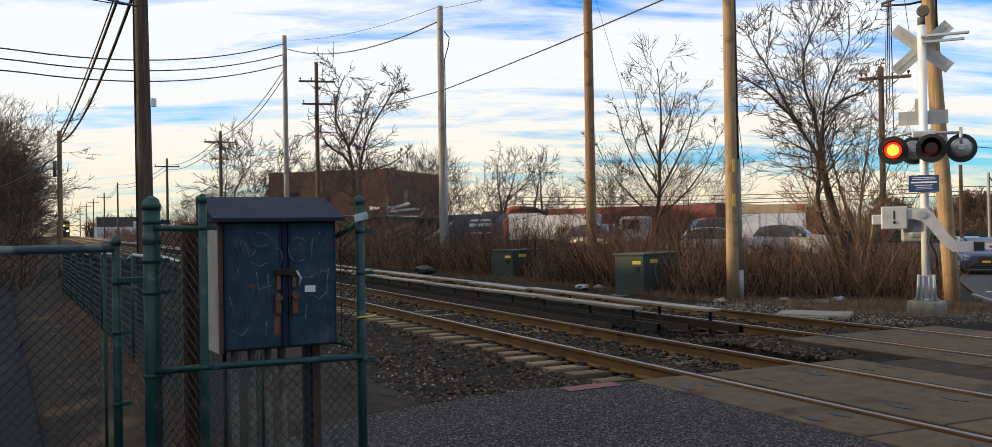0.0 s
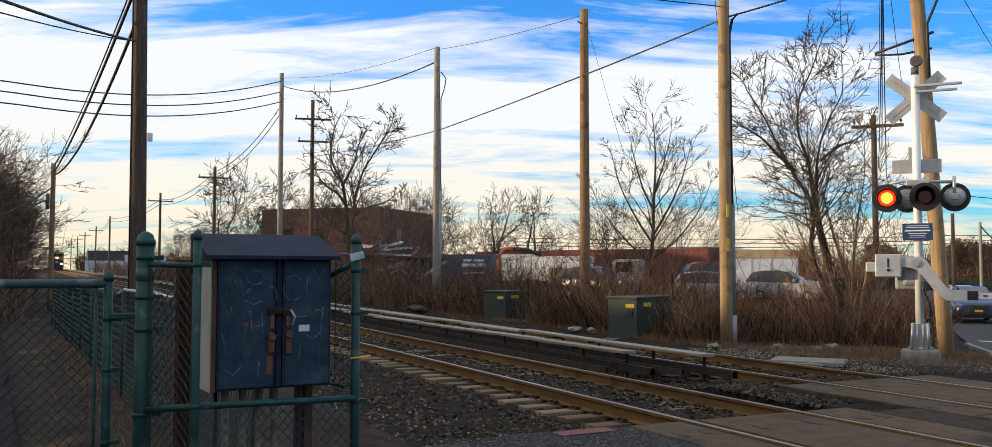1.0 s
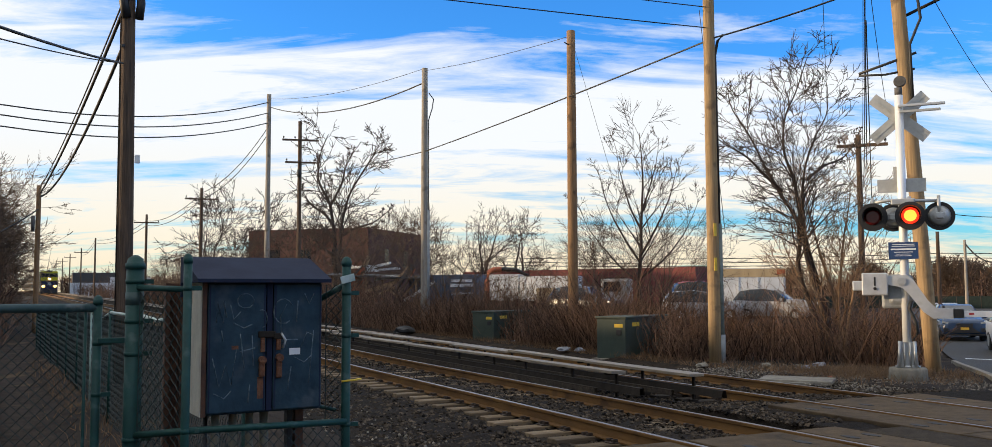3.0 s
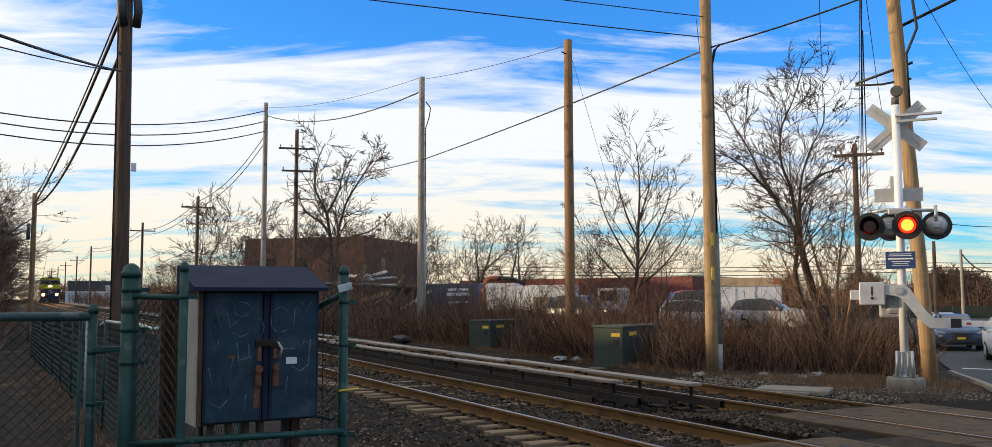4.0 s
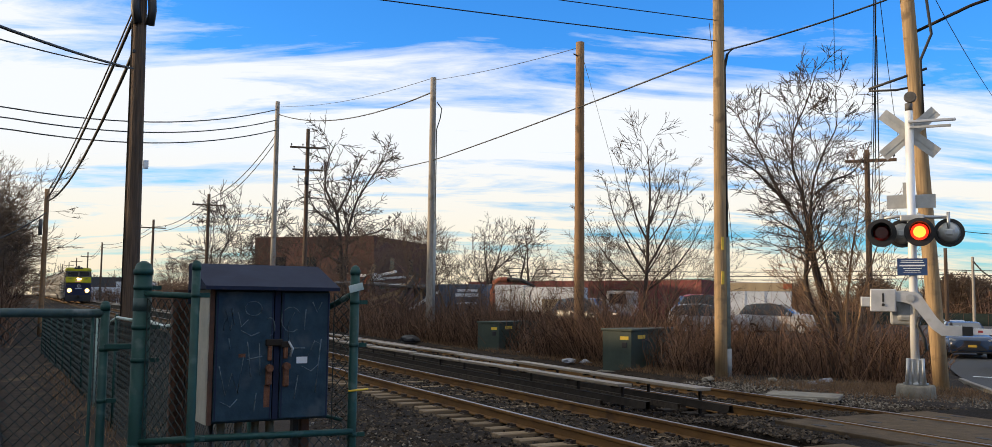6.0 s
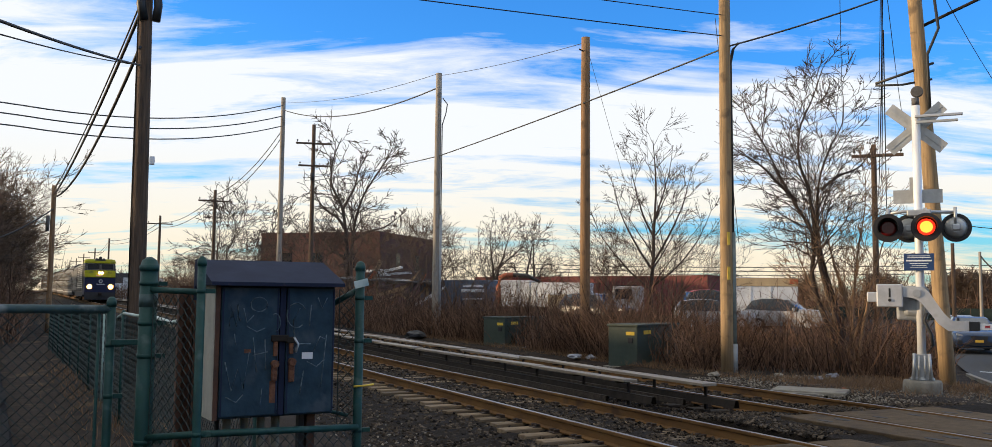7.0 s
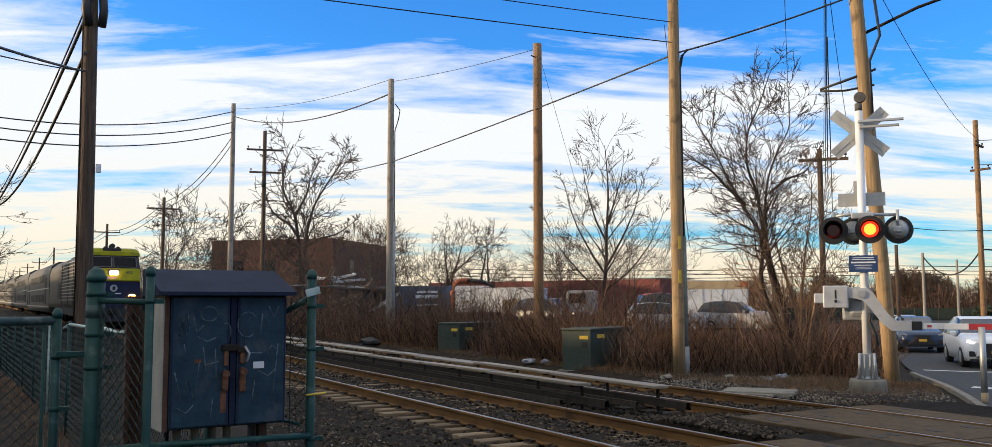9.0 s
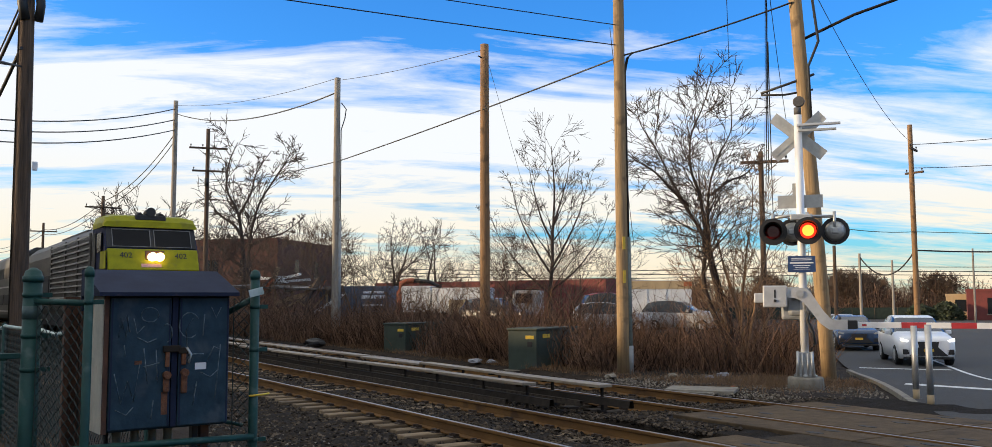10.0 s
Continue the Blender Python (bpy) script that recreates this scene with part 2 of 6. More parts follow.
M_RUSTBEAM = mat("rusty_beam", (0.13, 0.058, 0.03), (0.06, 0.03, 0.02), 6, 0.85, bump=0.3, stain=(0.05, 0.03, 0.022), stain_scale=4)
M_CAB = mat("blue_cabinet_paint", (0.022, 0.050, 0.070), (0.010, 0.027, 0.041), 9, 0.65, 0.0, bump=0.2, bscale=25, stain=(0.042, 0.060, 0.074), stain_scale=6, stain_at=0.55, spec=0.25)
M_CABROOF = mat("blue_cabinet_roof", (0.019, 0.026, 0.050), (0.012, 0.016, 0.034), 5, 0.75, 0.0, spec=0.15, stain=(0.10, 0.062, 0.05), stain_scale=7, stain_at=0.64)
# cream base carries the low sun on this side; the stain is rust
M_CABSIDE = mat("sunlit_cabinet_side", (0.62, 0.58, 0.48), (0.44, 0.42, 0.35), 6, 0.7, stain=(0.28, 0.17, 0.09), stain_scale=6, stain_at=0.62)
M_RUST = mat("rust", (0.19, 0.075, 0.032), (0.085, 0.036, 0.02), 14, 0.9, bump=0.4)
M_CHALK = mat("chalk_scrawl", (0.16, 0.20, 0.22), (0.02, 0.048, 0.062), 45, 0.95)
M_PIPE = mat("dull_conduit", (0.27, 0.245, 0.175), (0.14, 0.13, 0.095), 5, 0.7, 0.2, stain=(0.14, 0.075, 0.04), stain_scale=5, stain_at=0.55)
M_BOXGREEN = mat("utility_box_green", (0.040, 0.056, 0.038), (0.026, 0.037, 0.025), 3, 0.6, stain=(0.045, 0.05, 0.038), stain_scale=2)
M_YELLOW = mat("yellow_label", (0.75, 0.5, 0.04), (0.6, 0.4, 0.04), 9, 0.6)


# ---------------- mesh helpers ----------------
def thing(name, x, y, z, rz=0, label="", category="", group="", kind=""):
    ob = tagged(new(name), label, category, group, kind)
    ob.matrix_basis = pose(x, y, z, 0, 0, rz)
    return ob


def part(name, bm, material, parent=None, label="", smooth=False):
    me = bpy.data.meshes.new(name)
    bmesh.ops.recalc_face_normals(bm, faces=bm.faces)
    bm.to_mesh(me)
    bm.free()
    return part_mesh(name, me, material, parent, label, smooth)


def part_mesh(name, me, material, parent=None, label="", smooth=False):
    for m in material if isinstance(material, (list, tuple)) else (material,):
        me.materials.append(m)
    if smooth:
        me.polygons.foreach_set("use_smooth", [True] * len(me.polygons))
    ob = new(name, me)
    if parent:
        ob.parent = parent
    return tagged(ob, label)


def setting(name, bm, material, label, category):
    return tagged(part(name, bm, material), label, category, kind="structure")


def box(bm, x0, x1, y0, y1, z0, z1, bevel=0.0, m=None):
    vs = [bm.verts.new((x, y, z)) for z in (z0, z1) for y in (y0, y1) for x in (x0, x1)]
    fs = [bm.faces.new([vs[i] for i in q]) for q in ((0, 2, 3, 1), (4, 5, 7, 6), (0, 1, 5, 4), (2, 6, 7, 3), (0, 4, 6, 2), (1, 3, 7, 5))]
    if bevel:
        out = bmesh.ops.bevel(bm, geom=list({e for f in fs for e in f.edges}), offset=bevel, segments=2, affect="EDGES", profile=0.5)
        vs = list({v for f in out["faces"] for v in f.verts} | {v for v in vs if v.is_valid})
    if m is not None:
        bmesh.ops.transform(bm, matrix=m, verts=vs)
    return bm


def tube(bm, pts, radii, seg=10, cap=True):
    """A round bar through points."""
    pts = [Vector(p) for p in pts]
    if isinstance(radii, (int, float)):
        radii = [radii] * len(pts)
    rings = []
    for i, p in enumerate(pts):
        d = (pts[min(i + 1, len(pts) - 1)] - pts[max(i - 1, 0)]).normalized()
        a = d.cross(Vector((0, 0, 1)) if abs(d.z) < 0.9 else Vector((1, 0, 0))).normalized()
        b = d.cross(a)
        rings.append([bm.verts.new(p + (a * math.cos(k * math.tau / seg) + b * math.sin(k * math.tau / seg)) * radii[i]) for k in range(seg)])
    for r0, r1 in zip(rings, rings[1:]):
        for k in range(seg):
            f = bm.faces.new((r0[k], r0[(k + 1) % seg], r1[(k + 1) % seg], r1[k]))
            f.smooth = True
    if cap:
        bm.faces.new(rings[0][::-1]), bm.faces.new(rings[-1])
    return bm


def prism(bm, outline, a0, a1, axis="y"):
    """An outline of (u, v) pairs drawn along an axis: y takes (x, z), x takes (y, z), z takes (x, y)."""
    def at(u, v, a):
        return (u, a, v) if axis == "y" else (a, u, v) if axis == "x" else (u, v, a)
    r0, r1 = [[bm.verts.new(at(u, v, a)) for u, v in outline] for a in (a0, a1)]
    n = len(outline)
    for k in range(n):
        bm.faces.new((r0[k], r0[(k + 1) % n], r1[(k + 1) % n], r1[k]))
    bm.faces.new(r0[::-1]), bm.faces.new(r1)
    return bm


def BM():
    return bmesh.new()


def cable(name, pts, r, label, category="wire", sag=0.0, n=14, group="overhead wires"):
    """A cable hung between points, sagging between each two."""
    line = []
    for a, b in zip(pts, pts[1:]):
        a, b = Vector(a), Vector(b)
        for k in range(n + 1):
            w = k / n
            p = a.lerp(b, w)
            p.z -= sag * 4 * w * (1 - w)
            line.append(p)
    return tagged(part(name, tube(BM(), line, r, 5), M_WIRE), label, category, group)


def lin(a, b, n):
    return [a + (b - a) * i / (n - 1) for i in range(n)]


# ---------------- the lie of the land ----------------
def smooth01(v):
    v = min(1.0, max(0.0, v))
    return v * v * (3 - 2 * v)


def bend(y):
    """The tracks swing slightly away beyond twenty metres."""
    return 0.0 if y < 15 else -0.028 * (y - 32.5) if y > 50 else -0.028 * (y - 15) ** 2 / 70


def rise(y):
    """The railway climbs very gently into the distance."""
    return 0.006 * max(0.0, min(y, 330.0) - 20.0)


def ground_z(x, y):
    tx = x - bend(y)
    lift = rise(y) * smooth01((18 - tx) / 6) * max(smooth01((tx - 1.5) / 2), smooth01((y - 62) / 60))
    return lift - 0.14 - 0.62 * smooth01((x - 13.5) / 15) - 0.10 * smooth01((-x + 1) / 3)


RAIL_A, RAIL_B, RAIL_C, RAIL_D = 6.05, 7.555, 9.75, 11.255


def ballast_z(x, y):
    """Level of the stone bed; x is measured from the straight track line."""
    if x < 5.0:
        z = -0.235 - 0.026 * (5.0 - x)
    elif 6.12 < x < 7.48 or 9.84 < x < 11.16:
        z = -0.165
    elif x > 12.4:
        z = -0.225 - 0.02 * (x - 12.4)
    else:
        z = -0.222
    if x > 8.2:
        z += (-0.05 - z) * smooth01((12.0 - y) / 2.6)
    return z


def grid_sheet(xs, ys, zf):
    bm = BM()
    rows = [[bm.verts.new((x, y, zf(x, y))) for x in xs] for y in ys]
    for r0, r1 in zip(rows, rows[1:]):
        for k in range(len(xs) - 1):
            bm.faces.new((r0[k], r0[k + 1], r1[k + 1], r1[k]))
    return bm


def build_ground():
    xs = [-1500, -400, -120, -50, -25] + lin(-12, 32, 89) + [36, 42, 50, 70, 130, 400, 1500]
    ys = [-900, -200, -60, -25] + lin(-10, 40, 101) + [45, 52, 60, 75, 100, 150, 250, 500, 1200, 2500]

    def z(x, y):
        g = ground_z(x, y) + (noise.noise((x * 0.5, y * 0.5, 0)) * 0.05 if abs(x) < 40 and y < 60 else 0)
        tx = x - bend(y)
        if y < 7.5 and x < 5.3 or x > 11 and -45 < (y - 7.5) * 0.75 - (x - 12.2) * 0.66 < -0.3 and x < 60:
            g -= 0.2
        if x < 0.7 and 5.5 < y < 62:
            g -= 0.14 * smooth01((0.7 - x) / 0.6)
        if 3.2 < tx < 13.4:
            g = min(g, rise(y) - 0.27)
        return g
    setting("ground", grid_sheet(xs, ys, z), M_DIRT, "brown dirt and leaf litter beside the railway", "ground")
    # ballast bed of both tracks
    ys = lin(7.2, 40, 170) + [44, 50, 60, 70, 80, 100, 130, 170, 220, 300, 420, 600]
    prof = [(2.9, -0.30), (3.4, -0.26), (4.2, -0.235), (5.0, -0.235)] + [(5.3 + 0.22 * k, -0.235) for k in range(32)] + [(12.6, -0.23), (13.6, -0.26)]
    bm = BM()
    rows = []
    for y in ys:
        rows.append([bm.verts.new((x + bend(y), y, rise(y) + (ballast_z(x, y) if x > 4 else z0) + noise.noise((x * 3, y * 3, 5)) * 0.03)) for x, z0 in prof])
    for r0, r1 in zip(rows, rows[1:]):
        for k in range(len(prof) - 1):
            bm.faces.new((r0[k], r0[k + 1], r1[k + 1], r1[k]))
    setting("ballast", bm, M_BALLAST, "dark crushed stone ballast under the tracks", "ballast")


def build_paving():
    # asphalt apron on which the camera stands
    edge = [(-40, 6.2), (-3, 6.3), (0.5, 6.6), (1.6, 7.1), (2.4, 7.62), (3.1, 7.74), (4.1, 7.72), (5.0, 7.62), (5.30, 7.5)]
    bm = BM()
    for (x0, y0), (x1, y1) in zip(edge, edge[1:]):
        za, zb = (-0.12 + 0.11 * smooth01((x - 1.5) / 3.5) for x in (x0, x1))
        v = [bm.verts.new(p) for p in ((x0, -40, za), (x1, -40, zb), (x1, y1, zb), (x0, y0, za), (x0, y0 + 0.05, za - 0.12), (x1, y1 + 0.05, zb - 0.12))]
        bm.faces.new(v[:4]), bm.faces.new((v[3], v[2], v[5], v[4]))
    setting("pavement", bm, M_ASPH, "rough dark asphalt sidewalk at the crossing", "pavement")
        # asphalt between the two crossings, and beyond the far one
    bm = BM()
    box(bm, 8.32, 8.98, -40, 7.25, -0.2, -0.012)
    setting("pavement_strip", bm, M_STRIP, "dirty brown asphalt strip between the two crossings", "pavement")
    # the road: its edge runs along direction (0.75, 0.66)
    u, n = Vector((0.75, 0.66)).normalized(), Vector((0.66, -0.75)).normalized()
    o = Vector((12.2, 7.5))
    bm = BM()
    rows = []
    for s in lin(-1.0, 30, 32) + [40, 60, 90, 140]:
        row = []
        for w in (0, 2, 4, 6, 9, 14, 22):
            p = o + u * s + n * w
            x = max(p.x, 11.95)
            zz = ground_z(x, p.y) + 0.06 if x > 13.5 else -0.02 + (ground_z(13.5, 0) + 0.08) * (x - 11.95) / 1.55
            row.append(bm.verts.new((x, p.y, zz)))
        rows.append(row)
    for r0, r1 in zip(rows, rows[1:]):
        for k in range(6):
            bm.faces.new((r0[k], r0[k + 1], r1[k + 1], r1[k]))
    setting("road", bm, M_ROAD, "grey asphalt road crossing the railway", "road")
    bm = BM()
    prev = None
    for s in lin(0.9, 17, 24):
        q = o + u * s - n * 0.06
        z = ground_z(q.x, q.y) + 0.075
        cur = [bm.verts.new((q.x + n.x * a, q.y + n.y * a, z + b)) for a, b in ((-0.09, -0.2), (-0.08, 0), (0.05, 0), (0.07, -0.2))]
        if prev:
            for k in range(3):
                bm.faces.new((prev[k], prev[k + 1], cur[k + 1], cur[k]))
        else:
            bm.faces.new(cur)
        prev = cur
    setting("kerb", bm, M_CONC, "worn concrete kerb along the road", "kerb")

    def line(s0, w0, s1, w1, wide):
        bm = BM()
        a, b = o + u * s0 + n * w0, o + u * s1 + n * w1
        d = (b - a).normalized()
        k = Vector((d.y, -d.x)) * wide / 2
        m = 12
        prev = None
        for i in range(m + 1):
            p = a.lerp(b, i / m)
            z = ground_z(p.x, p.y) + 0.068
            cur = [bm.verts.new((p.x + k.x, p.y + k.y, z)), bm.verts.new((p.x - k.x, p.y - k.y, z))]
            if prev:
                bm.faces.new((prev[0], prev[1], cur[1], cur[0]))
            prev = cur
        return bm
    for args in ((7.2, 0.4, 5.2, 7.0, 0.35), (9.0, 3.2, 2.5, 4.2, 0.14), (14, 3.4, 30, 3.4, 0.14), (19, 0.4, 19, 3.2, 0.3)):
        setting("road_marking", line(*args), M_PAINT, "worn white painted road line", "road marking")
    # path beyond the gate
    bm = BM()
    prev = None
    for y in lin(6.2, 60, 30):
        x1 = 0.35 - 0.055 * (y - 6)
        cur = [bm.verts.new((-9 - 0.03 * y, y, -0.17)), bm.verts.new((x1 - 0.35 + 0.12 * noise.noise((y, 2, 2)), y, -0.17)), bm.verts.new((x1 - 0.3, y, -0.3))]
        if prev:
            bm.faces.new((prev[0], prev[1], cur[1], cur[0])), bm.faces.new((prev[1], prev[2], cur[2], cur[1]))
        prev = cur
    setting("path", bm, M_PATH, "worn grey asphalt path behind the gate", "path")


build_ground()
build_paving()


# ---------------- tracks ----------------
RAIL_YS = lin(-40, 15, 3) + lin(18, 50, 12) + [70, 100, 200, 400, 600]
RAIL_PROF = [(-0.07, -0.17), (-0.07, -0.155), (-0.018, -0.135), (-0.012, -0.05), (-0.036, -0.035), (-0.036, -0.008), (-0.028, 0.0),
             (0.028, 0.0), (0.036, -0.008), (0.036, -0.035), (0.012, -0.05), (0.018, -0.135), (0.07, -0.155), (0.07, -0.17)]


def rail(x, parent):
    bm = BM()
    rings = [[bm.verts.new((x + bend(y) + u, y, v + rise(y))) for u, v in RAIL_PROF] for y in RAIL_YS]
    n = len(RAIL_PROF)
    for r0, r1 in zip(rings, rings[1:]):
        for k in range(n):
            f = bm.faces.new((r0[k], r0[(k + 1) % n], r1[(k + 1) % n], r1[k]))
            f.material_index = 1 if k == 6 else 0
    bm.faces.new(rings[0]), bm.faces.new(rings[-1][::-1])
    return part("rail", bm, [M_RAIL, M_RAILTOP], parent, "rust-brown steel rail with a worn bright head")


def piece_mesh(name, bm, material):
    me = bpy.data.meshes.new(name)
    bmesh.ops.recalc_face_normals(bm, faces=bm.faces)
    bm.to_mesh(me)
    bm.free()
    me.materials.append(material)
    return me


def build_track(name, xa, xb, y0, tie_mat, label):
    tr = thing(name, 0, 0, 0, 0, label, "railway track", "railway tracks", "structure")
    rail(xa, tr), rail(xb, tr)
    cx = (xa + xb) / 2
    tie = piece_mesh("tie", box(BM(), -1.3, 1.3, -0.115, 0.115, -0.17, 0, 0.012), tie_mat)
    clip_bm = BM()
    box(clip_bm, -0.17, 0.17, -0.09, 0.09, 0, 0.012)
    for sx in (-0.12, -0.09, 0.09, 0.12):
        for sy in (-0.05, 0.05):
            box(clip_bm, sx - 0.022, sx + 0.022, sy - 0.02, sy + 0.02, 0.0, 0.045)
    clip = piece_mesh("tie_plate", clip_bm, M_CLIP)
    rnd = random.Random(len(label))
    y, k = y0, 0
    far = BM()
    while y < 330:
        jx, jr = rnd.uniform(-0.09, 0.09), rnd.uniform(-1.6, 1.6)
        if k < 130:
            o = new("tie", tie)
            o.parent = tr
            o.matrix_basis = pose(cx + bend(y) + jx, y, rise(y) - 0.168 + rnd.uniform(-0.012, 0.008), 0, 0, jr)
            if k < 60:
                for xr in (xa, xb):
                    p = new("tie_plate", clip)
                    p.parent = tr
                    p.matrix_basis = pose(xr + bend(y), y, rise(y) - 0.172, 0, 0, jr)
        else:
            box(far, cx + bend(y) - 1.3 + jx, cx + bend(y) + 1.3 + jx, y - 0.115, y + 0.115, rise(y) - 0.33, rise(y) - 0.17)
        y += 0.53 + rnd.uniform(-0.03, 0.03)
        k += 1
    tagged(part("far_ties", far, tie_mat, tr), kind="stuff")
    return tr


build_track("track_1", RAIL_A, RAIL_B, 8.15, M_TIE, "nearer railway track with rusty rails on weathered wooden ties")
build_track("track_2", RAIL_C, RAIL_D, 9.7, M_TIE_DK, "farther railway track with rusty rails on dark ties")


def third_rail(x, y0, gaps):
    tr = thing("third_rail", 0, 0, 0, 0, "electric third rail under weathered wooden cover boards", "third rail", "third rails", "structure")
    bm = BM()
    prev = None
    for y in [y0 - 0.6] + [v for v in RAIL_YS if v > y0]:
        cur = [bm.verts.new((x + bend(y) + a, y, b + rise(y))) for a, b in ((-0.05, -0.02), (-0.03, 0.09), (0.03, 0.09), (0.05, -0.02))]
        if prev:
            for k in range(4):
                bm.faces.new((prev[k], prev[(k + 1) % 4], cur[(k + 1) % 4], cur[k]))
        prev = cur
    part("conductor_rail", bm, M_DARKSTEEL, tr, "dark rusty conductor rail")
    # low timber beside the rail
    bm = BM()
    prev = None
    for y in [y0 + 0.4] + [v for v in RAIL_YS if v > y0 + 1]:
        cur = [bm.verts.new((x + bend(y) + a, y, b + rise(y))) for a, b in ((-0.20, -0.07), (-0.20, 0.02), (-0.15, 0.02), (-0.15, -0.07))]
        if prev:
            for k in range(4):
                bm.faces.new((prev[k], prev[(k + 1) % 4], cur[(k + 1) % 4], cur[k]))
        prev = cur
    part("side_timber", bm, M_TIE_DK, tr)
    board = piece_mesh("cover_board", box(BM(), -0.135, 0.135, 0.0, 3.02, -0.022, 0.022, 0.006), M_COVER)
    leg_bm = BM()
    box(leg_bm, 0.10, 0.13, -0.025, 0.025, -0.43, -0.022)
    box(leg_bm, -0.12, 0.13, -0.025, 0.025, -0.05, -0.022)
    box(leg_bm, 0.05, 0.16, -0.05, 0.05, -0.45, -0.40)
    leg = piece_mesh("bracket", leg_bm, M_DARKSTEEL)
    rnd = random.Random(int(x * 10))
    y, k = y0, 0
    while y < 250:
        ang = math.degrees(math.atan2(-(bend(y + 3) - bend(y)), 3))
        if k not in gaps:
            o = new("cover_board", board)
            o.parent = tr
            o.matrix_basis = pose(x + bend(y) + rnd.uniform(-0.02, 0.02), y, rise(y) + 0.28 + rnd.uniform(-0.015, 0.015), rnd.uniform(-0.4, 0.4), rnd.uniform(-2, 2), ang + rnd.uniform(-0.3, 0.3))
            for dy in (0.25, 1.6) if y < 70 else (0.3,):
                b = new("bracket", leg)
                b.parent = tr
                b.matrix_basis = pose(x + bend(y + dy), y + dy, rise(y) + 0.275, 0, 0, ang)
        y += 3.05
        k += 1


third_rail(8.2, 11.85, ())
third_rail(9.05, 11.0, ())


def build_crossing(name, xa, xb, y1, label):
    cr = thing(name, 0, 0, 0, 0, label, "level crossing", "level crossings", "structure")
    lay = ((xa - 0.74, xa - 0.10), (xa + 0.12, xb - 0.12), (xb + 0.10, xb + 0.74))
    for i, (x0, x1) in enumerate(lay):
        bm = BM()
        box(bm, x0 + 0.01, x1 - 0.01, 0.01, 2.95, -0.2, -0.006, 0.012)
        me = piece_mesh("panel", bm, M_PANEL)
        hole = BM()
        for hx in ((x0 + 0.17, x1 - 0.17) if i != 1 else (x0 + 0.3, x1 - 0.3)):
            for hy in (0.65, 2.3):
                prism(hole, [(hx + 0.05 * math.cos(a) * (1 + (k % 2) * 0.2), hy + 0.13 * math.sin(a)) for k, a in enumerate(lin(0, math.tau * 9 / 10, 10))], -0.0055, -0.0015, "z")
        hm = piece_mesh("lifting_slot", hole, M_RUBBER)
        for k in range(9):
            y = y1 - 2.97 * (k + 1)
            p = new("panel", me)
            p.parent = cr
            p.matrix_basis = pose(0, y, 0)
            if k < 4:
                h = new("lifting_slot", hm)
                h.parent = p
    bm = BM()
    for x0, x1 in ((xa - 0.10, xa - 0.045), (xa + 0.06, xa + 0.12), (xb - 0.12, xb - 0.06), (xb + 0.045, xb + 0.10)):
        box(bm, x0, x1, y1 - 26.5, y1, -0.19, -0.045)
    part("flangeway", bm, M_RUBBER, cr, "black flangeway filler")


build_crossing("crossing_1", RAIL_A, RAIL_B, 7.6, "worn tan concrete panels of the nearer crossing")
build_crossing("crossing_2", RAIL_C, RAIL_D, 9.5, "worn concrete panels of the farther crossing")
# ---------------- poles and wires ----------------
def pole(name, x, y, z0, h, r0, r1, material, label, lean=(0, 0), group="utility poles"):
    p = thing(name, x, y, z0, 0, label, "utility pole", group)
    n = 9
    pts = [(lean[0] * k / n, lean[1] * k / n, h * k / n) for k in range(n + 1)]
    part("shaft", tube(BM(), pts, [r0 + (r1 - r0) * k / n for k in range(n + 1)], 14), material, p)
    return p


def crossarm(p, z, length, rz, at=(0, 0), material=None, pins=4, brace=True):
    bm = BM()
    box(bm, -length / 2, length / 2, -0.06, 0.06, -0.06, 0.06, 0.01, pose(at[0], at[1] - 0.18, z, 0, 0, rz))
    if brace:
        for s in (-1, 1):
            a = pose(at[0], at[1] - 0.16, z, 0, 0, rz)
            tube(bm, [a @ Vector((s * length * 0.28, 0, -0.05)), a @ Vector((0, 0.06, -0.55))], 0.015, 5)
    arm = part("crossarm", bm, material or M_WOOD_DK, p)
    for k in range(pins):
        bm = BM()
        u = -length / 2 + 0.1 + (length - 0.2) * k / max(1, pins - 1)
        q = pose(at[0], at[1] - 0.18, z, 0, 0, rz) @ Vector((u, 0, 0))
        tube(bm, [q + Vector((0, 0, 0.06)), q + Vector((0, 0, 0.12)), q + Vector((0, 0, 0.15)), q + Vector((0, 0, 0.24))], [0.015, 0.015, 0.055, 0.04], 8)
        part("insulator", bm, M_BLACK, arm)
    return arm


def on_pole(p, name, bm, material, label=""):
    return part(name, bm, material, p, label)


# the dark pole by the path
big = pole("utility_pole", 1.52, 18.5, -0.2, 11.5, 0.162, 0.12, M_WOOD_DK, "tall dark brown wooden utility pole beside the fence", (-0.12, 0))
on_pole(big, "cable_guard", tube(BM(), [(-0.17, -0.06, 0), (-0.19, -0.06, 4.5), (-0.21, -0.05, 8.6)], 0.012, 6), M_DARKSTEEL, "thin cable running down the pole")
on_pole(big, "clamp", box(BM(), 0.10, 0.19, -0.19, -0.1, 4.2, 4.36, 0.01), M_WHITE, "small white tag")
bm = BM()
tube(bm, [(-0.1, -0.1, 7.0), (-0.16, -0.12, 7.3), (-0.14, -0.1, 7.7)], 0.09, 8)
tube(bm, [(0.12, -0.1, 7.0), (0.15, -0.12, 7.3), (0.12, -0.1, 7.7)], 0.08, 8)
on_pole(big, "bracket", bm, M_BLACK, "dark cable brackets")
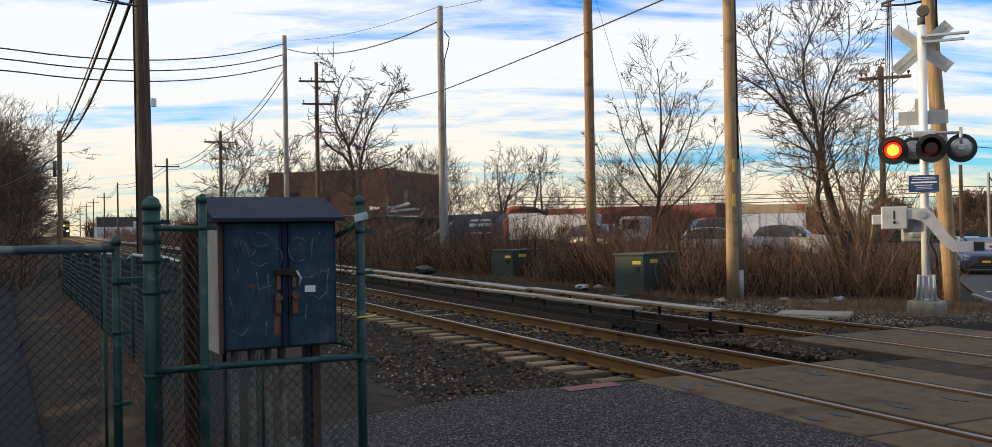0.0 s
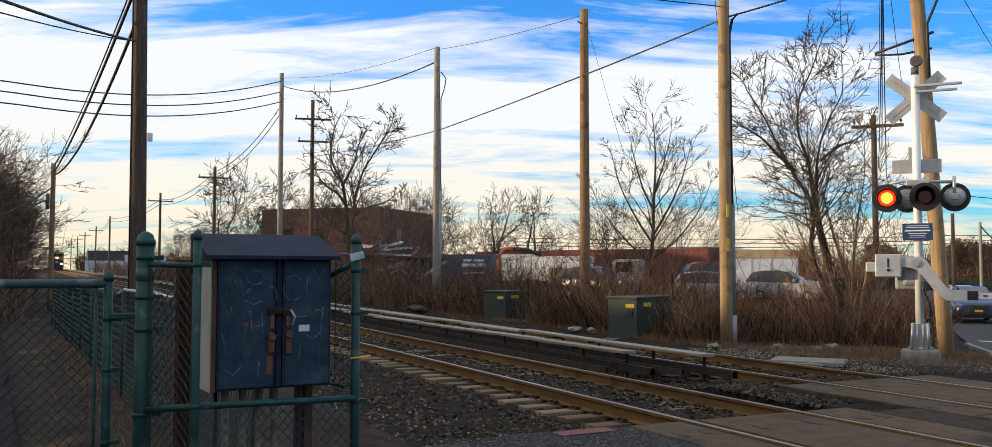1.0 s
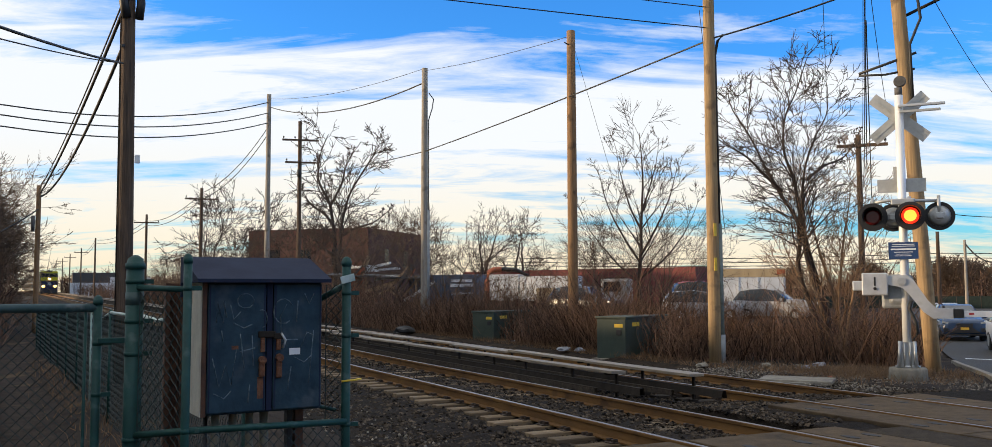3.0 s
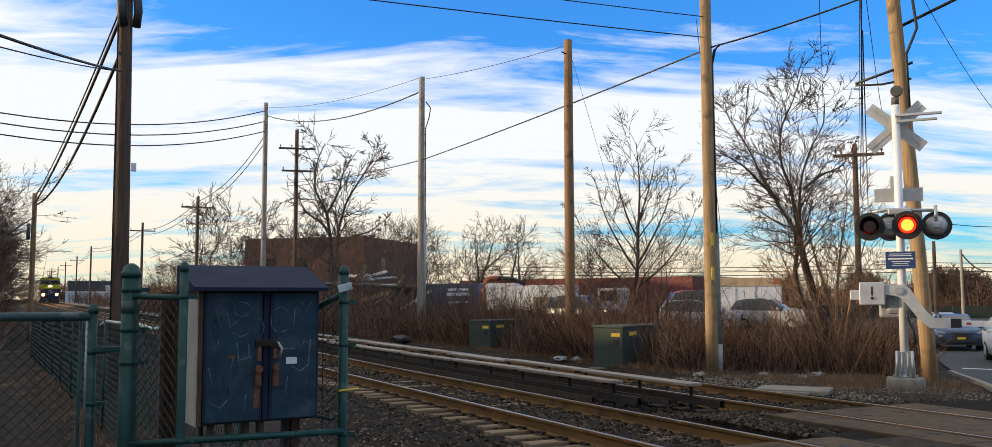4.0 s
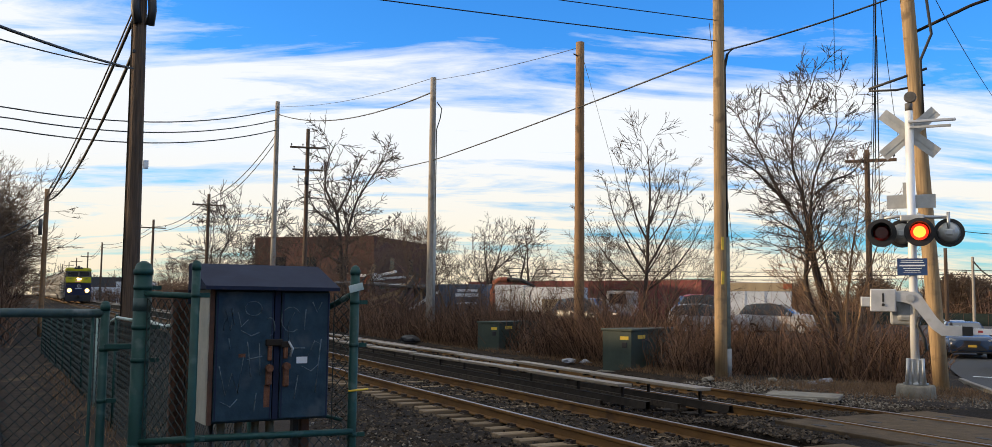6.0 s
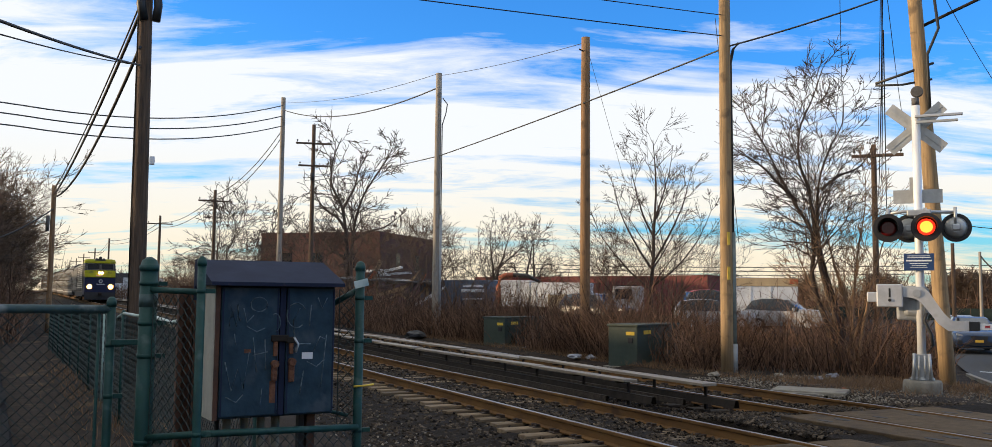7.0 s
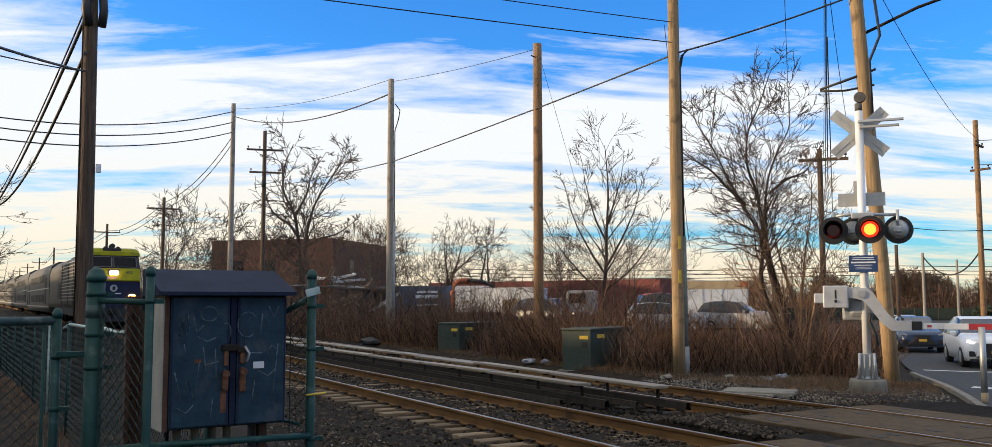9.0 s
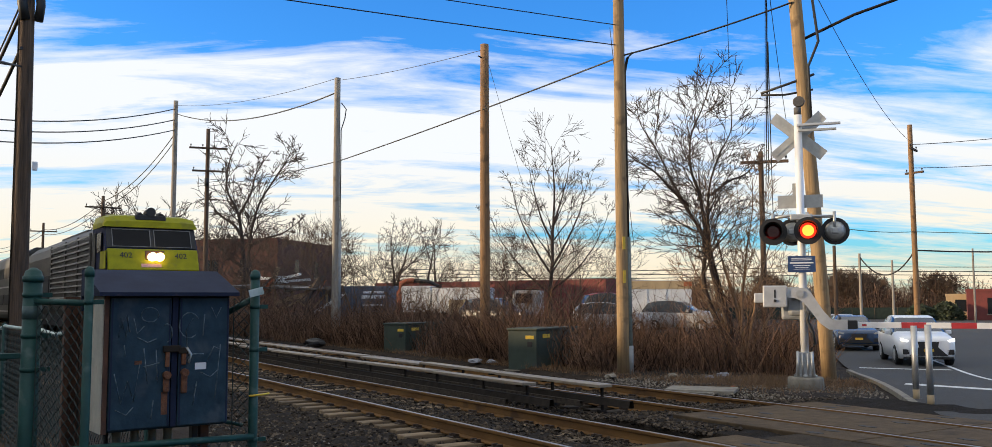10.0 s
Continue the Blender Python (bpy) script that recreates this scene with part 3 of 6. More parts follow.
far_l = pole("utility_pole", -0.02, 45, -0.25, 6.5, 0.12, 0.10, M_BROWNWOOD, "short weathered wooden pole at the path's edge")
on_pole(far_l, "transformer", tube(BM(), [(-0.20, -0.1, 4.45), (-0.20, -0.1, 5.15)], 0.085, 10), M_BELL, "small dark transformer can")
pole_a = pole("utility_pole", 14.2, 64.0, -0.3, 15.6, 0.19, 0.15, M_GREYWOOD, "tall slim weathered pole beyond the tracks")
pole_b = pole("utility_pole", 14.4, 35.4, -0.3, 11.2, 0.16, 0.125, M_GREYWOOD, "weathered wooden pole with a grey conduit")
on_pole(pole_b, "conduit", tube(BM(), [(0.12, -0.12, 0.2), (0.12, -0.11, 5.2)], 0.07, 8), M_PIPEGREY, "grey plastic conduit on the pole")
on_pole(pole_b, "drip_loop", tube(BM(), [(0.14, -0.1, 5.2), (0.14, -0.1, 9.0), (0.30, -0.1, 9.5), (0.36, -0.1, 9.9), (0.14, -0.1, 10.15)], 0.022, 6), M_BLACK, "black cable with a drip loop")
pole_c = pole("utility_pole", 14.4, 23.5, -0.2, 9.65, 0.16, 0.13, M_BROWNWOOD, "tan wooden pole standing in the brush")
on_pole(pole_c, "pole_hook", tube(BM(), [(-0.1, -0.05, 9.2), (-0.26, -0.05, 9.25)], 0.02, 6), M_DARKSTEEL)
pole_d = pole("utility_pole", 14.17, 16.78, -0.2, 10.6, 0.15, 0.125, M_WOOD, "tan wooden pole with a pipe riser at its foot")
riser = on_pole(pole_d, "conduit", tube(BM(), [(0.13, -0.10, 0.1), (0.12, -0.09, 3.3)], 0.06, 10), M_RISER, "grey-green riser pipe")
on_pole(pole_d, "conduit_foot", tube(BM(), [(0.13, -0.10, 0.0), (0.13, -0.10, 0.72)], 0.075, 10), M_PIPEGREY, "grey pipe sleeve")
on_pole(pole_d, "riser_cable", tube(BM(), [(0.12, -0.09, 3.3), (0.10, -0.08, 7.3), (0.17, -0.10, 7.65), (0.30, -0.14, 7.8)], 0.034, 8), M_BLACK, "black cable running up the pole")
for k, zt in enumerate((2.2, 3.0)):
    on_pole(pole_d, "pole_tag", box(BM(), -0.10, -0.02, -0.155, -0.146, zt, zt + 0.3), M_YELLOW, "narrow yellow tag")
tpole = pole("utility_pole", 15.5, 60.4, -0.3, 13.2, 0.16, 0.12, M_WOOD_DK, "brown wooden pole with two crossarms")
crossarm(tpole, 11.9, 2.4, -12, pins=4)
crossarm(tpole, 10.4, 2.0, -12, pins=3, brace=False)
on_pole(tpole, "transformer", tube(BM(), [(-0.1, -0.25, 9.4), (-0.1, -0.25, 9.9)], 0.13, 8), M_BLACK)
tpr = pole("utility_pole", 29.2, 26.0, -0.5, 8.2, 0.13, 0.10, M_WOOD_DK, "thin dark wooden pole with one crossarm")
crossarm(tpr, 7.75, 1.9, -48, pins=2)
up = pole("utility_pole", 17.41, 13.50, -0.4, 13.2, 0.165, 0.14, M_WOOD, "thick leaning wooden utility pole behind the signal", (-0.61, 0.45))
on_pole(up, "cable_bracket", tube(BM(), [(-0.2, 0.0, 7.15), (-0.5, 0.35, 7.0), (-0.98, 0.9, 6.78)], 0.03, 8), M_BLACK, "black cable bracket")
on_pole(up, "cable_bracket", tube(BM(), [(-0.2, 0.05, 6.8), (-0.6, 0.5, 6.72), (-0.98, 0.9, 6.74)], 0.025, 8), M_BLACK)
on_pole(up, "street_light_arm", tube(BM(), [(-0.3, 0.2, 8.0), (0.5, -0.6, 8.5), (1.4, -1.6, 8.9)], 0.035, 8), M_DARKSTEEL, "curved lamp arm")
on_pole(up, "riser_cable", tube(BM(), [(-0.35, 0.0, 5.8), (-0.4, 0.0, 7.3), (-0.15, -0.1, 7.9), (-0.3, -0.05, 9.2)], 0.032, 7), M_BLACK, "looped black cable")
for x, y, h, m, lab in ((49.75, 33.0, 12.5, M_BROWNWOOD, "tall wooden street pole with crossarms across the road"), (50.0, 37, 5.0, M_GREYWOOD, "short grey pole by the road"), (62.5, 43.5, 5.1, M_GREYWOOD, "grey pole far along the road"),
                        (38.7, 30.0, 4.8, M_WOOD_DK, "short dark wooden pole by the road"), (82.3, 49, 6.8, M_GREYWOOD, "distant grey pole by the buildings")):
    q = pole("street_pole", x, y, -0.5, h, 0.17 if h > 10 else 0.10, 0.14 if h > 10 else 0.08, m, lab, group="street poles")
    if h > 10:
        crossarm(q, 11.0, 1.5, 20, pins=2, brace=False), crossarm(q, 9.6, 1.2, 90, pins=2, brace=False)
# pole line following the railway into the distance
for k, (x, y, h, arm) in enumerate(((10.45, 106, 10.2, 1), (7.96, 156, 10.2, 0), (7.68, 200, 10.5, 1), (6.95, 245, 11.0, 1), (6.1, 280, 11.0, 1), (5.0, 310, 11.4, 1), (11.6, 76, 10.1, 1))):
    q = pole("utility_pole", x, y, -0.3, h, 0.16, 0.12, M_WOOD_DK, "distant dark pole along the railway")
    if arm:
        crossarm(q, h - 0.9, 2.6, 0, pins=3, brace=False)


def wires():
    lab = "thin black overhead wire between poles"
    # heavy bundles from the dark pole down to the short pole
    cable("cable", [(1.36, 18.35, 6.95), (0.06, 44.9, 5.95)], 0.035, "thick black cable hanging between poles", sag=0.25)
    cable("cable", [(1.37, 18.35, 6.25), (0.04, 44.9, 5.75)], 0.035, "thick black cable hanging between poles", sag=0.62)
    cable("cable", [(1.36, 18.35, 7.15), (0.0, 44.9, 6.1)], 0.018, lab, sag=0.25)
    cable("cable", [(1.37, 18.35, 5.9), (-2.3, 5.3, 3.7)], 0.022, lab, sag=0.12)
    cable("cable", [(1.37, 18.35, 5.9), (-2.6, 5.3, 3.55)], 0.010, lab, sag=0.16)
    cable("cable", [(-0.02, 44.9, 5.2), (-4.0, 40, 3.0)], 0.03, lab, sag=0.4)
    # three lines from the tall grey pole across the tracks
    for z, z2 in ((14.6, 10.26), (13.85, 9.78), (13.15, 9.25)):
        cable("cable", [(14.1, 63.9, z + 0.1), (-1.57, 48, z2), (-17, 32, z2 + 1.0)], 0.035, lab, sag=0.75)
    for dz in (0, -0.5):
        cable("cable", [(14.1, 63.9, 12.9 + dz), (11.6, 76, 9.4 + dz), (10.45, 106, 9.2 + dz), (7.96, 156, 9.6 + dz), (7.68, 200, 9.4 + dz)], 0.03, lab, sag=0.7)
    cable("cable", [(14.3, 64, 14.4), (14.4, 35.4, 10.3)], 0.03, lab, sag=0.8)
    cable("cable", [(14.4, 35.3, 7.37), (14.23, 16.65, 7.51), (16.85, 13.75, 8.45)], 0.022, lab, sag=0.06)
    cable("cable", [(15.5, 60.3, 9.1), (14.4, 35.3, 7.37)], 0.022, lab, sag=0.1)
    cable("cable", [(14.4, 35.4, 10.8), (14.4, 23.5, 9.3)], 0.010, lab, sag=0.1)
    cable("cable", [(14.3, 64, 15.0), (14.4, 35.4, 10.9)], 0.012, lab, sag=0.4)
    cable("cable", [(14.4, 23.5, 9.3), (16.2, 24.0, 5.0)], 0.006, lab, sag=0.0)
    cable("cable", [(14.1, 16.75, 7.76), (1.6, 18.5, 7.95)], 0.014, lab, sag=0.04)
    cable("cable", [(14.1, 16.75, 8.26), (1.6, 18.5, 8.5)], 0.012, lab, sag=0.04)
    cable("cable", [(13.95, 16.85, 8.2), (16.0, 18.5, 3.0)], 0.008, lab)
    # one line passing high over the crossing
    cable("cable", [(28.35, 26.75, 7.8), (-26.4, -25.5, 7.05)], 0.008, lab, sag=-0.1)
    # bundle from the leaning pole to the poles beyond
    for k, (z, z2, dx) in enumerate(((9.6, 7.9, 0.85), (9.9, 7.2, 0.1), (9.2, 6.4, 0.2), (8.4, 5.6, 0.1), (7.6, 5.0, 0.3))):
        cable("cable", [(16.6, 14.3, z), (29.2 + dx, 26 - dx, z2)], (0.010, 0.010, 0.018, 0.016, 0.016)[k], lab, sag=0.5)
    cable("cable", [(16.55, 14.35, 11.5), (49.75, 33, 11.0)], 0.012, lab, sag=0.9)
    cable("cable", [(29.2, 26, 5.2), (49.75, 33, 5.6), (90, 20, 6.4)], 0.02, lab, sag=0.3)
    cable("cable", [(50.0, 37, 4.3), (49.75, 33, 4.5), (82, 22, 8.6)], 0.045, "heavy black street cable sagging beside the road", sag=1.3)
    for z in (6.3, 5.7, 5.2):
        cable("cable", [(60, 128, z + 0.3), (108, 84, z), (150, 40, z + 0.2)], 0.05, "distant black street cable across the road", sag=0.5)
    cable("cable", [(49.75, 33, 10.8), (60, 18, 12.5)], 0.02, lab, sag=0.5)
    cable("cable", [(49.75, 33, 9.4), (60, 18, 10.5)], 0.02, lab, sag=0.5)


wires()


# ---------------- cabinet and fence ----------------
def build_cabinet():
    c = thing("equipment_cabinet", 1.175, 4.905, 0.89, 4.5, "weathered dark blue steel equipment cabinet with rusty hasps, on pipe legs", "cabinet")
    c.scale = (0.935, 1, 1)
    bm = BM()
    box(bm, -0.36, 0.36, 0.02, 0.30, 0.0, 0.735, 0.006)
    body = part("body", bm, M_CAB, c)
    part("side_panel", box(BM(), -0.372, -0.362, 0.015, 0.30, -0.005, 0.73, 0.002), M_CABSIDE, c, "pale side panel with sunlight in its colour, and rust streaks")
    bm = BM()
    box(bm, -0.366, -0.342, 0.0, 0.018, -0.004, 0.73)
    part("frame_strip", bm, M_RUSTBEAM, c)
    for x0, x1 in ((-0.338, 0.004), (0.050, 0.352)):
        d = part("door", box(BM(), x0, x1, -0.012, 0.018, 0.012, 0.715, 0.006), M_CAB, c, "dark blue steel door with chalk scrawls")
        bm = BM()
        # folded rim of the door
        box(bm, x0 + 0.006, x0 + 0.014, -0.0145, -0.012, 0.02, 0.705)
        box(bm, x1 - 0.014, x1 - 0.006, -0.0145, -0.012, 0.02, 0.705)
        part("door_rim", bm, M_CABROOF, d)
    part("centre_strip", box(BM(), 0.010, 0.045, -0.006, 0.02, 0.01, 0.72, 0.003), M_CABROOF, c)
    # sloping roof with closed ends
    bm = BM()
    prism(bm, [(-0.07, 0.722), (-0.07, 0.742), (0.31, 0.872), (0.35, 0.868), (0.35, 0.64), (0.33, 0.64), (0.33, 0.722)], -0.415, 0.39, "x")
    part("roof", bm, M_CABROOF, c, "sloping blue sheet-metal roof with rust specks")
    # hasps and locks
    bm = BM()
    box(bm, -0.045, 0.06, -0.030, -0.012, 0.415, 0.452, 0.006)
    box(bm, 0.045, 0.105, -0.034, -0.014, 0.405, 0.440, 0.006, None)
    part("hasp", bm, M_DARKSTEEL, c, "worn steel hasp across both doors")
    bm = BM()
    part("lock_bar", box(bm, -0.03, -0.005, -0.026, -0.012, 0.335, 0.43, 0.004), M_RUST, c, "rusty lock bar")
    part("lock_bar", box(BM(), 0.065, 0.09, -0.030, -0.012, 0.345, 0.43, 0.004), M_RUST, c, "rusty lock bar")
    part("shackle", tube(BM(), [(0.09, -0.03, 0.44), (0.115, -0.035, 0.40), (0.10, -0.035, 0.355)], 0.008, 6), M_GALV, c)
    for x, z0, z1 in ((-0.022, 0.20, 0.305), (0.082, 0.19, 0.315)):
        h = part("handle", box(BM(), x - 0.018, x + 0.018, -0.034, -0.012, z0, z1, 0.008), M_RUST, c, "rusty padlock handle")
        bm = BM()
        tube(bm, [(x, -0.05, z1 - 0.012), (x, -0.012, z1 - 0.012)], 0.022, 8)
        part("pivot", bm, M_RUST, h)
    part("rust_run", box(BM(), -0.045, -0.005, -0.0135, -0.012, 0.08, 0.2), M_RUST, c, "rust stain under the handle")
    part("sticker", box(BM(), 0.148, 0.215, -0.0140, -0.012, 0.315, 0.352, 0, None), M_WHITE, c, "small white sticker")
    bm = BM()
    box(bm, -0.20, -0.16, -0.0135, -0.012, 0.355, 0.375)
    part("rust_patch", bm, M_RUST, c)
    # chalk scrawls: loose strokes, no words
    rnd = random.Random(4)
    strokes = [[(-0.28, 0.55), (-0.25, 0.62), (-0.23, 0.53)], [(-0.21, 0.60), (-0.19, 0.52), (-0.15, 0.56)],
               [(-0.12 + 0.05 * math.cos(a), 0.62 + 0.04 * math.sin(a)) for a in lin(0, 6.2, 14)],
               [(-0.31, 0.31), (-0.27, 0.15), (-0.235, 0.27), (-0.20, 0.16), (-0.17, 0.36)], [(-0.15, 0.44), (-0.125, 0.25)], [(-0.08, 0.43), (-0.07, 0.26)], [(-0.15, 0.34), (-0.06, 0.36)], [(-0.29, 0.50), (-0.285, 0.61), (-0.25, 0.50), (-0.24, 0.62)],
               [(0.11 + 0.06 * math.cos(a), 0.56 + 0.07 * math.sin(a)) for a in lin(0.5, 5.4, 12)], [(0.2, 0.62), (0.19, 0.5)], [(0.3, 0.45), (0.27, 0.15)],
               [(-0.25, 0.40), (-0.26, 0.46)], [(0.24, 0.66), (0.27, 0.60), (0.3, 0.66)], [(0.14, 0.12), (0.16, 0.25)], [(-0.02 - 0.03 * math.cos(a), 0.52 + 0.05 * math.sin(a)) for a in lin(1, 4.6, 8)],
               [(-0.3, 0.12), (-0.24, 0.09), (-0.2, 0.13)], [(0.18, 0.30), (0.24, 0.27), (0.29, 0.31)], [(-0.19, 0.50), (-0.13, 0.47), (-0.08, 0.49)], [(0.08, 0.36), (0.13, 0.40), (0.2, 0.40)],
               [(0.22, 0.36), (0.26, 0.44), (0.3, 0.42)], [(-0.09, 0.16), (-0.10, 0.06)], [(0.1, 0.44), (0.09, 0.53), (0.13, 0.6)]]
    for s in strokes:
        bm = BM()
        tube(bm, [(x, -0.0115, z) for x, z in s], 0.0040, 4)
        part("chalk_stroke", bm, M_CHALK, c)
    # pipe legs down to the ground
    for x, y, r, m in ((-0.24, 0.17, 0.024, M_PIPE), (-0.135, 0.17, 0.024, M_PIPE), (-0.035, 0.17, 0.024, M_PIPE), (0.055, 0.17, 0.026, M_PIPE), (-0.29, 0.2, 0.014, M_BLACK)):
        part("conduit_leg", tube(BM(), [(x, y, -1.1), (x + 0.004, y, -0.5), (x, y, 0.0)], r, 10), m, c, "dull rust-stained conduit" if m is M_PIPE else "black cable")
    for x0, x1, m in ((0.215, 0.25, M_BLACK), (0.265, 0.32, M_RUSTBEAM)):
        part("support_post", box(BM(), x0, x1, 0.2, 0.26, -1.1, 0.0, 0.004), m, c)
    part("support_bar", tube(BM(), [(0.30, 0.2, 0.02), (0.50, 0.11, -0.03)], 0.012, 6), M_GREEN, c)
    b = thing("rusty_post", 0.745, 5.33, -0.25, 0, "rust-brown steel channel post behind the fence", "post")
    bm = BM()
    prism(bm, [(-0.055, -0.04), (-0.03, -0.04), (-0.03, 0.02), (0.03, 0.02), (0.03, -0.04), (0.05, -0.04), (0.05, 0.04), (-0.055, 0.04)], 0, 1.86, "z")
    part("channel", bm, M_RUSTBEAM, b)


build_cabinet()


def fence_post(parent, x, y, z0, z1, r, material=None, rings=()):
    bm = BM()
    tube(bm, [(x, y, z0), (x, y, z1)], r, 16)
    p = part("post", bm, material or M_GREEN, parent, smooth=False)
    bm = BM()
    tube(bm, [(x, y, z1 - 0.01), (x, y, z1 + 0.02), (x, y, z1 + 0.022), (x, y, z1 + 0.022 + r * 0.55), (x, y, z1 + 0.022 + r * 0.95)], [r * 1.12, r * 1.12, r * 1.0, r * 0.85, r * 0.25], 16)
    part("cap", bm, material or M_GREEN, p, "domed cap")
    for z in rings:
        bm = BM()
        tube(bm, [(x, y, z - 0.012), (x, y, z + 0.012)], r * 1.08, 16)
        box(bm, x + r * 0.9, x + r + 0.05, y - 0.008, y + 0.008, z - 0.012, z + 0.012)
        part("band", bm, M_GREEN, p)
    return p


def chain_link(parent, a, b, z0, z1, cell=0.06, r=0.0027, material=None):
    """Woven wire mesh between two posts, as zigzag wires."""
    a, b = Vector(a), Vector(b)
    length = (b - a).length
    d = (b - a) / length
    nrm = Vector((-d.y, d.x))
    n, m = int(length / cell), int((z1 - z0) / (cell / 2))
    verts, faces = [], []
    for i in range(n + 1):
        base = len(verts)
        for j in range(m + 1):
            s = min(length, (i + (0.5 if j % 2 else 0.0)) * cell)
            z = z0 + j * (z1 - z0) / m
            off = 0.003 * (1 if (i + j) % 2 else -1)
            p = a + d * s + nrm * off
            for k in range(3):
                w = math.tau * k / 3
                q = p + d * (r * math.cos(w)) * 1.4 + nrm * (r * math.sin(w))
                verts.append((q.x, q.y, z))
            if j:
                o = base + (j - 1) * 3
                for k in range(3):
                    faces.append((o + k, o + (k + 1) % 3, o + 3 + (k + 1) % 3, o + 3 + k))
        # neighbouring wires hook into each other, drawn as the mirrored zigzag
        base = len(verts)
        for j in range(m + 1):
            s = min(length, max(0.0, (i + (-0.5 if j % 2 else 0.0)) * cell))
            z = z0 + j * (z1 - z0) / m
            p = a + d * s - nrm * 0.003
            for k in range(3):
                w = math.tau * k / 3
                q = p + d * (r * math.cos(w)) * 1.4 + nrm * (r * math.sin(w))
                verts.append((q.x, q.y, z))
            if j:
                o = base + (j - 1) * 3
                for k in range(3):
                    faces.append((o + k, o + (k + 1) % 3, o + 3 + (k + 1) % 3, o + 3 + k))
    me = bpy.data.meshes.new("chain_link")
    me.from_pydata(verts, [], faces)
    return part_mesh("chain_link", me, material or M_GREENWIRE, parent, "green vinyl-coated chain link")


def build_fences():
    f = thing("chain_link_fence", 0, 0, 0, 0, "green painted chain-link fence around the cabinet", "fence", "fences")
    fence_post(f, 0.515, 5.19, -0.25, 1.70, 0.0475, None, (0.05, 0.75, 1.22, 1.40, 1.62))
    part("strap", tube(BM(), [(0.515, 5.19, 1.49), (0.515, 5.19, 1.56)], 0.0495, 16), M_GATERAIL, f, "dull grey steel strap")
    fence_post(f, 0.742, 4.80, -0.25, 1.722, 0.0225, None, (0.83, 1.58))
    fence_post(f, 1.675, 5.0, -0.25, 1.72, 0.027, None, (0.78, 1.30, 1.55))
    part("rail", tube(BM(), [(0.52, 5.17, 0.775), (0.742, 4.80, 0.832), (1.67, 4.98, 0.80)], 0.019, 10), M_GREEN, f)
    part("rail", tube(BM(), [(0.52, 5.17, 1.585), (0.742, 4.80, 1.575)], 0.017, 10), M_GREEN, f)
    part("brace", tube(BM(), [(1.52, 5.12, 1.50), (1.675, 5.03, 1.60)], 0.018, 8), M_GREEN, f)
    part("strap", box(BM(), -0.045, 0.045, -0.004, 0.004, -0.022, 0.022, 0.003, pose(1.672, 4.966, 1.635, 0, -14, 6)), M_PALEPIPE, f, "torn white plastic strap")
    part("tie_wrap", tube(BM(), [(1.64, 4.97, 1.035), (1.72, 4.965, 1.04), (1.76, 4.97, 1.045)], 0.006, 6), M_YELLOW, f, "yellow plastic tie")
    chain_link(f, (0.54, 5.14), (0.735, 4.815), -0.2, 1.56)
    chain_link(f, (0.76, 4.80), (1.66, 4.985), -0.2, 0.80)
    chain_link(f, (1.57, 5.06), (1.665, 4.99), 0.80, 1.60)
    g = thing("gate", 0, 0, 0, 0, "closed green chain-link gate across the path", "gate")
    gx, gy = 0.33, 5.24
    fence_post(g, gx, gy, -0.12, 1.50, 0.024, None, (0.02, 0.6, 1.0, 1.28))
    part("rail", tube(BM(), [(gx, gy, 1.475), (-2.8, 5.52, 1.475)], 0.024, 12), M_GATERAIL, g)
    part("rail", tube(BM(), [(gx, gy, 0.0), (-2.8, 5.52, 0.0)], 0.022, 10), M_GREEN, g)
    part("stile", tube(BM(), [(gx - 0.06, gy + 0.005, 0.0), (gx - 0.06, gy + 0.005, 1.47)], 0.009, 8), M_GREEN, g)
    part("hinge", box(BM(), gx, 0.50, gy - 0.05, gy - 0.03, 1.28, 1.31, 0.004), M_GREEN, g, "green hinge strap")
    part("hinge", box(BM(), gx, 0.50, gy - 0.05, gy - 0.03, 0.08, 0.11, 0.004), M_GREEN, g)
    fence_post(g, -2.85, 5.53, -0.2, 1.7, 0.045)
    chain_link(g, (-2.0, 5.45), (gx - 0.06, gy + 0.01), 0.0, 1.47, 0.06)
    # low fence along the path
    h = thing("chain_link_fence", 0, 0, 0, 0, "low green chain-link fence with a sagging top pipe along the path", "fence", "fences")
    def fence_top(v):
        return max(1.06, 1.38 - 0.0125 * (v - 5.5))
    pts = []
    y = 5.75
    while y < 33:
        pts.append((1.26 - 0.044 * (y - 5.4), y))
        y += 2.45
    for i, (x, y) in enumerate(pts):
        fence_post(h, x, y, -0.28, fence_top(y), 0.024, M_PALEGREEN if i in (1, 2, 4) else M_GREEN)
    for i, (p, q) in enumerate(zip(pts, pts[1:])):
        sag = (0.0, 0.06, 0.02, 0.10, 0.0)[i % 5]
        za, zb = fence_top(p[1]), fence_top(q[1])
        mid = ((p[0] + q[0]) / 2 + 0.03, (p[1] + q[1]) / 2, (za + zb) / 2 - sag)
        part("rail", tube(BM(), [(*p, za), mid, (*q, zb)], 0.021, 8), M_PALEPIPE if i < 5 else M_GREEN, h, "worn pale top pipe" if i < 5 else "green top pipe")
        if i < 16:
            chain_link(h, p, q, -0.22, min(za, zb) - 0.03, 0.075 if i < 3 else 0.11, 0.0026 if i < 3 else 0.004)


build_fences()


# ---------------- crossing signal ----------------
def cyl_y(bm, x, z, y0, y1, r, seg=24):
    tube(bm, [(x, y0, z), (x, y1, z)], r, seg)
    return bm


LAMPS = []


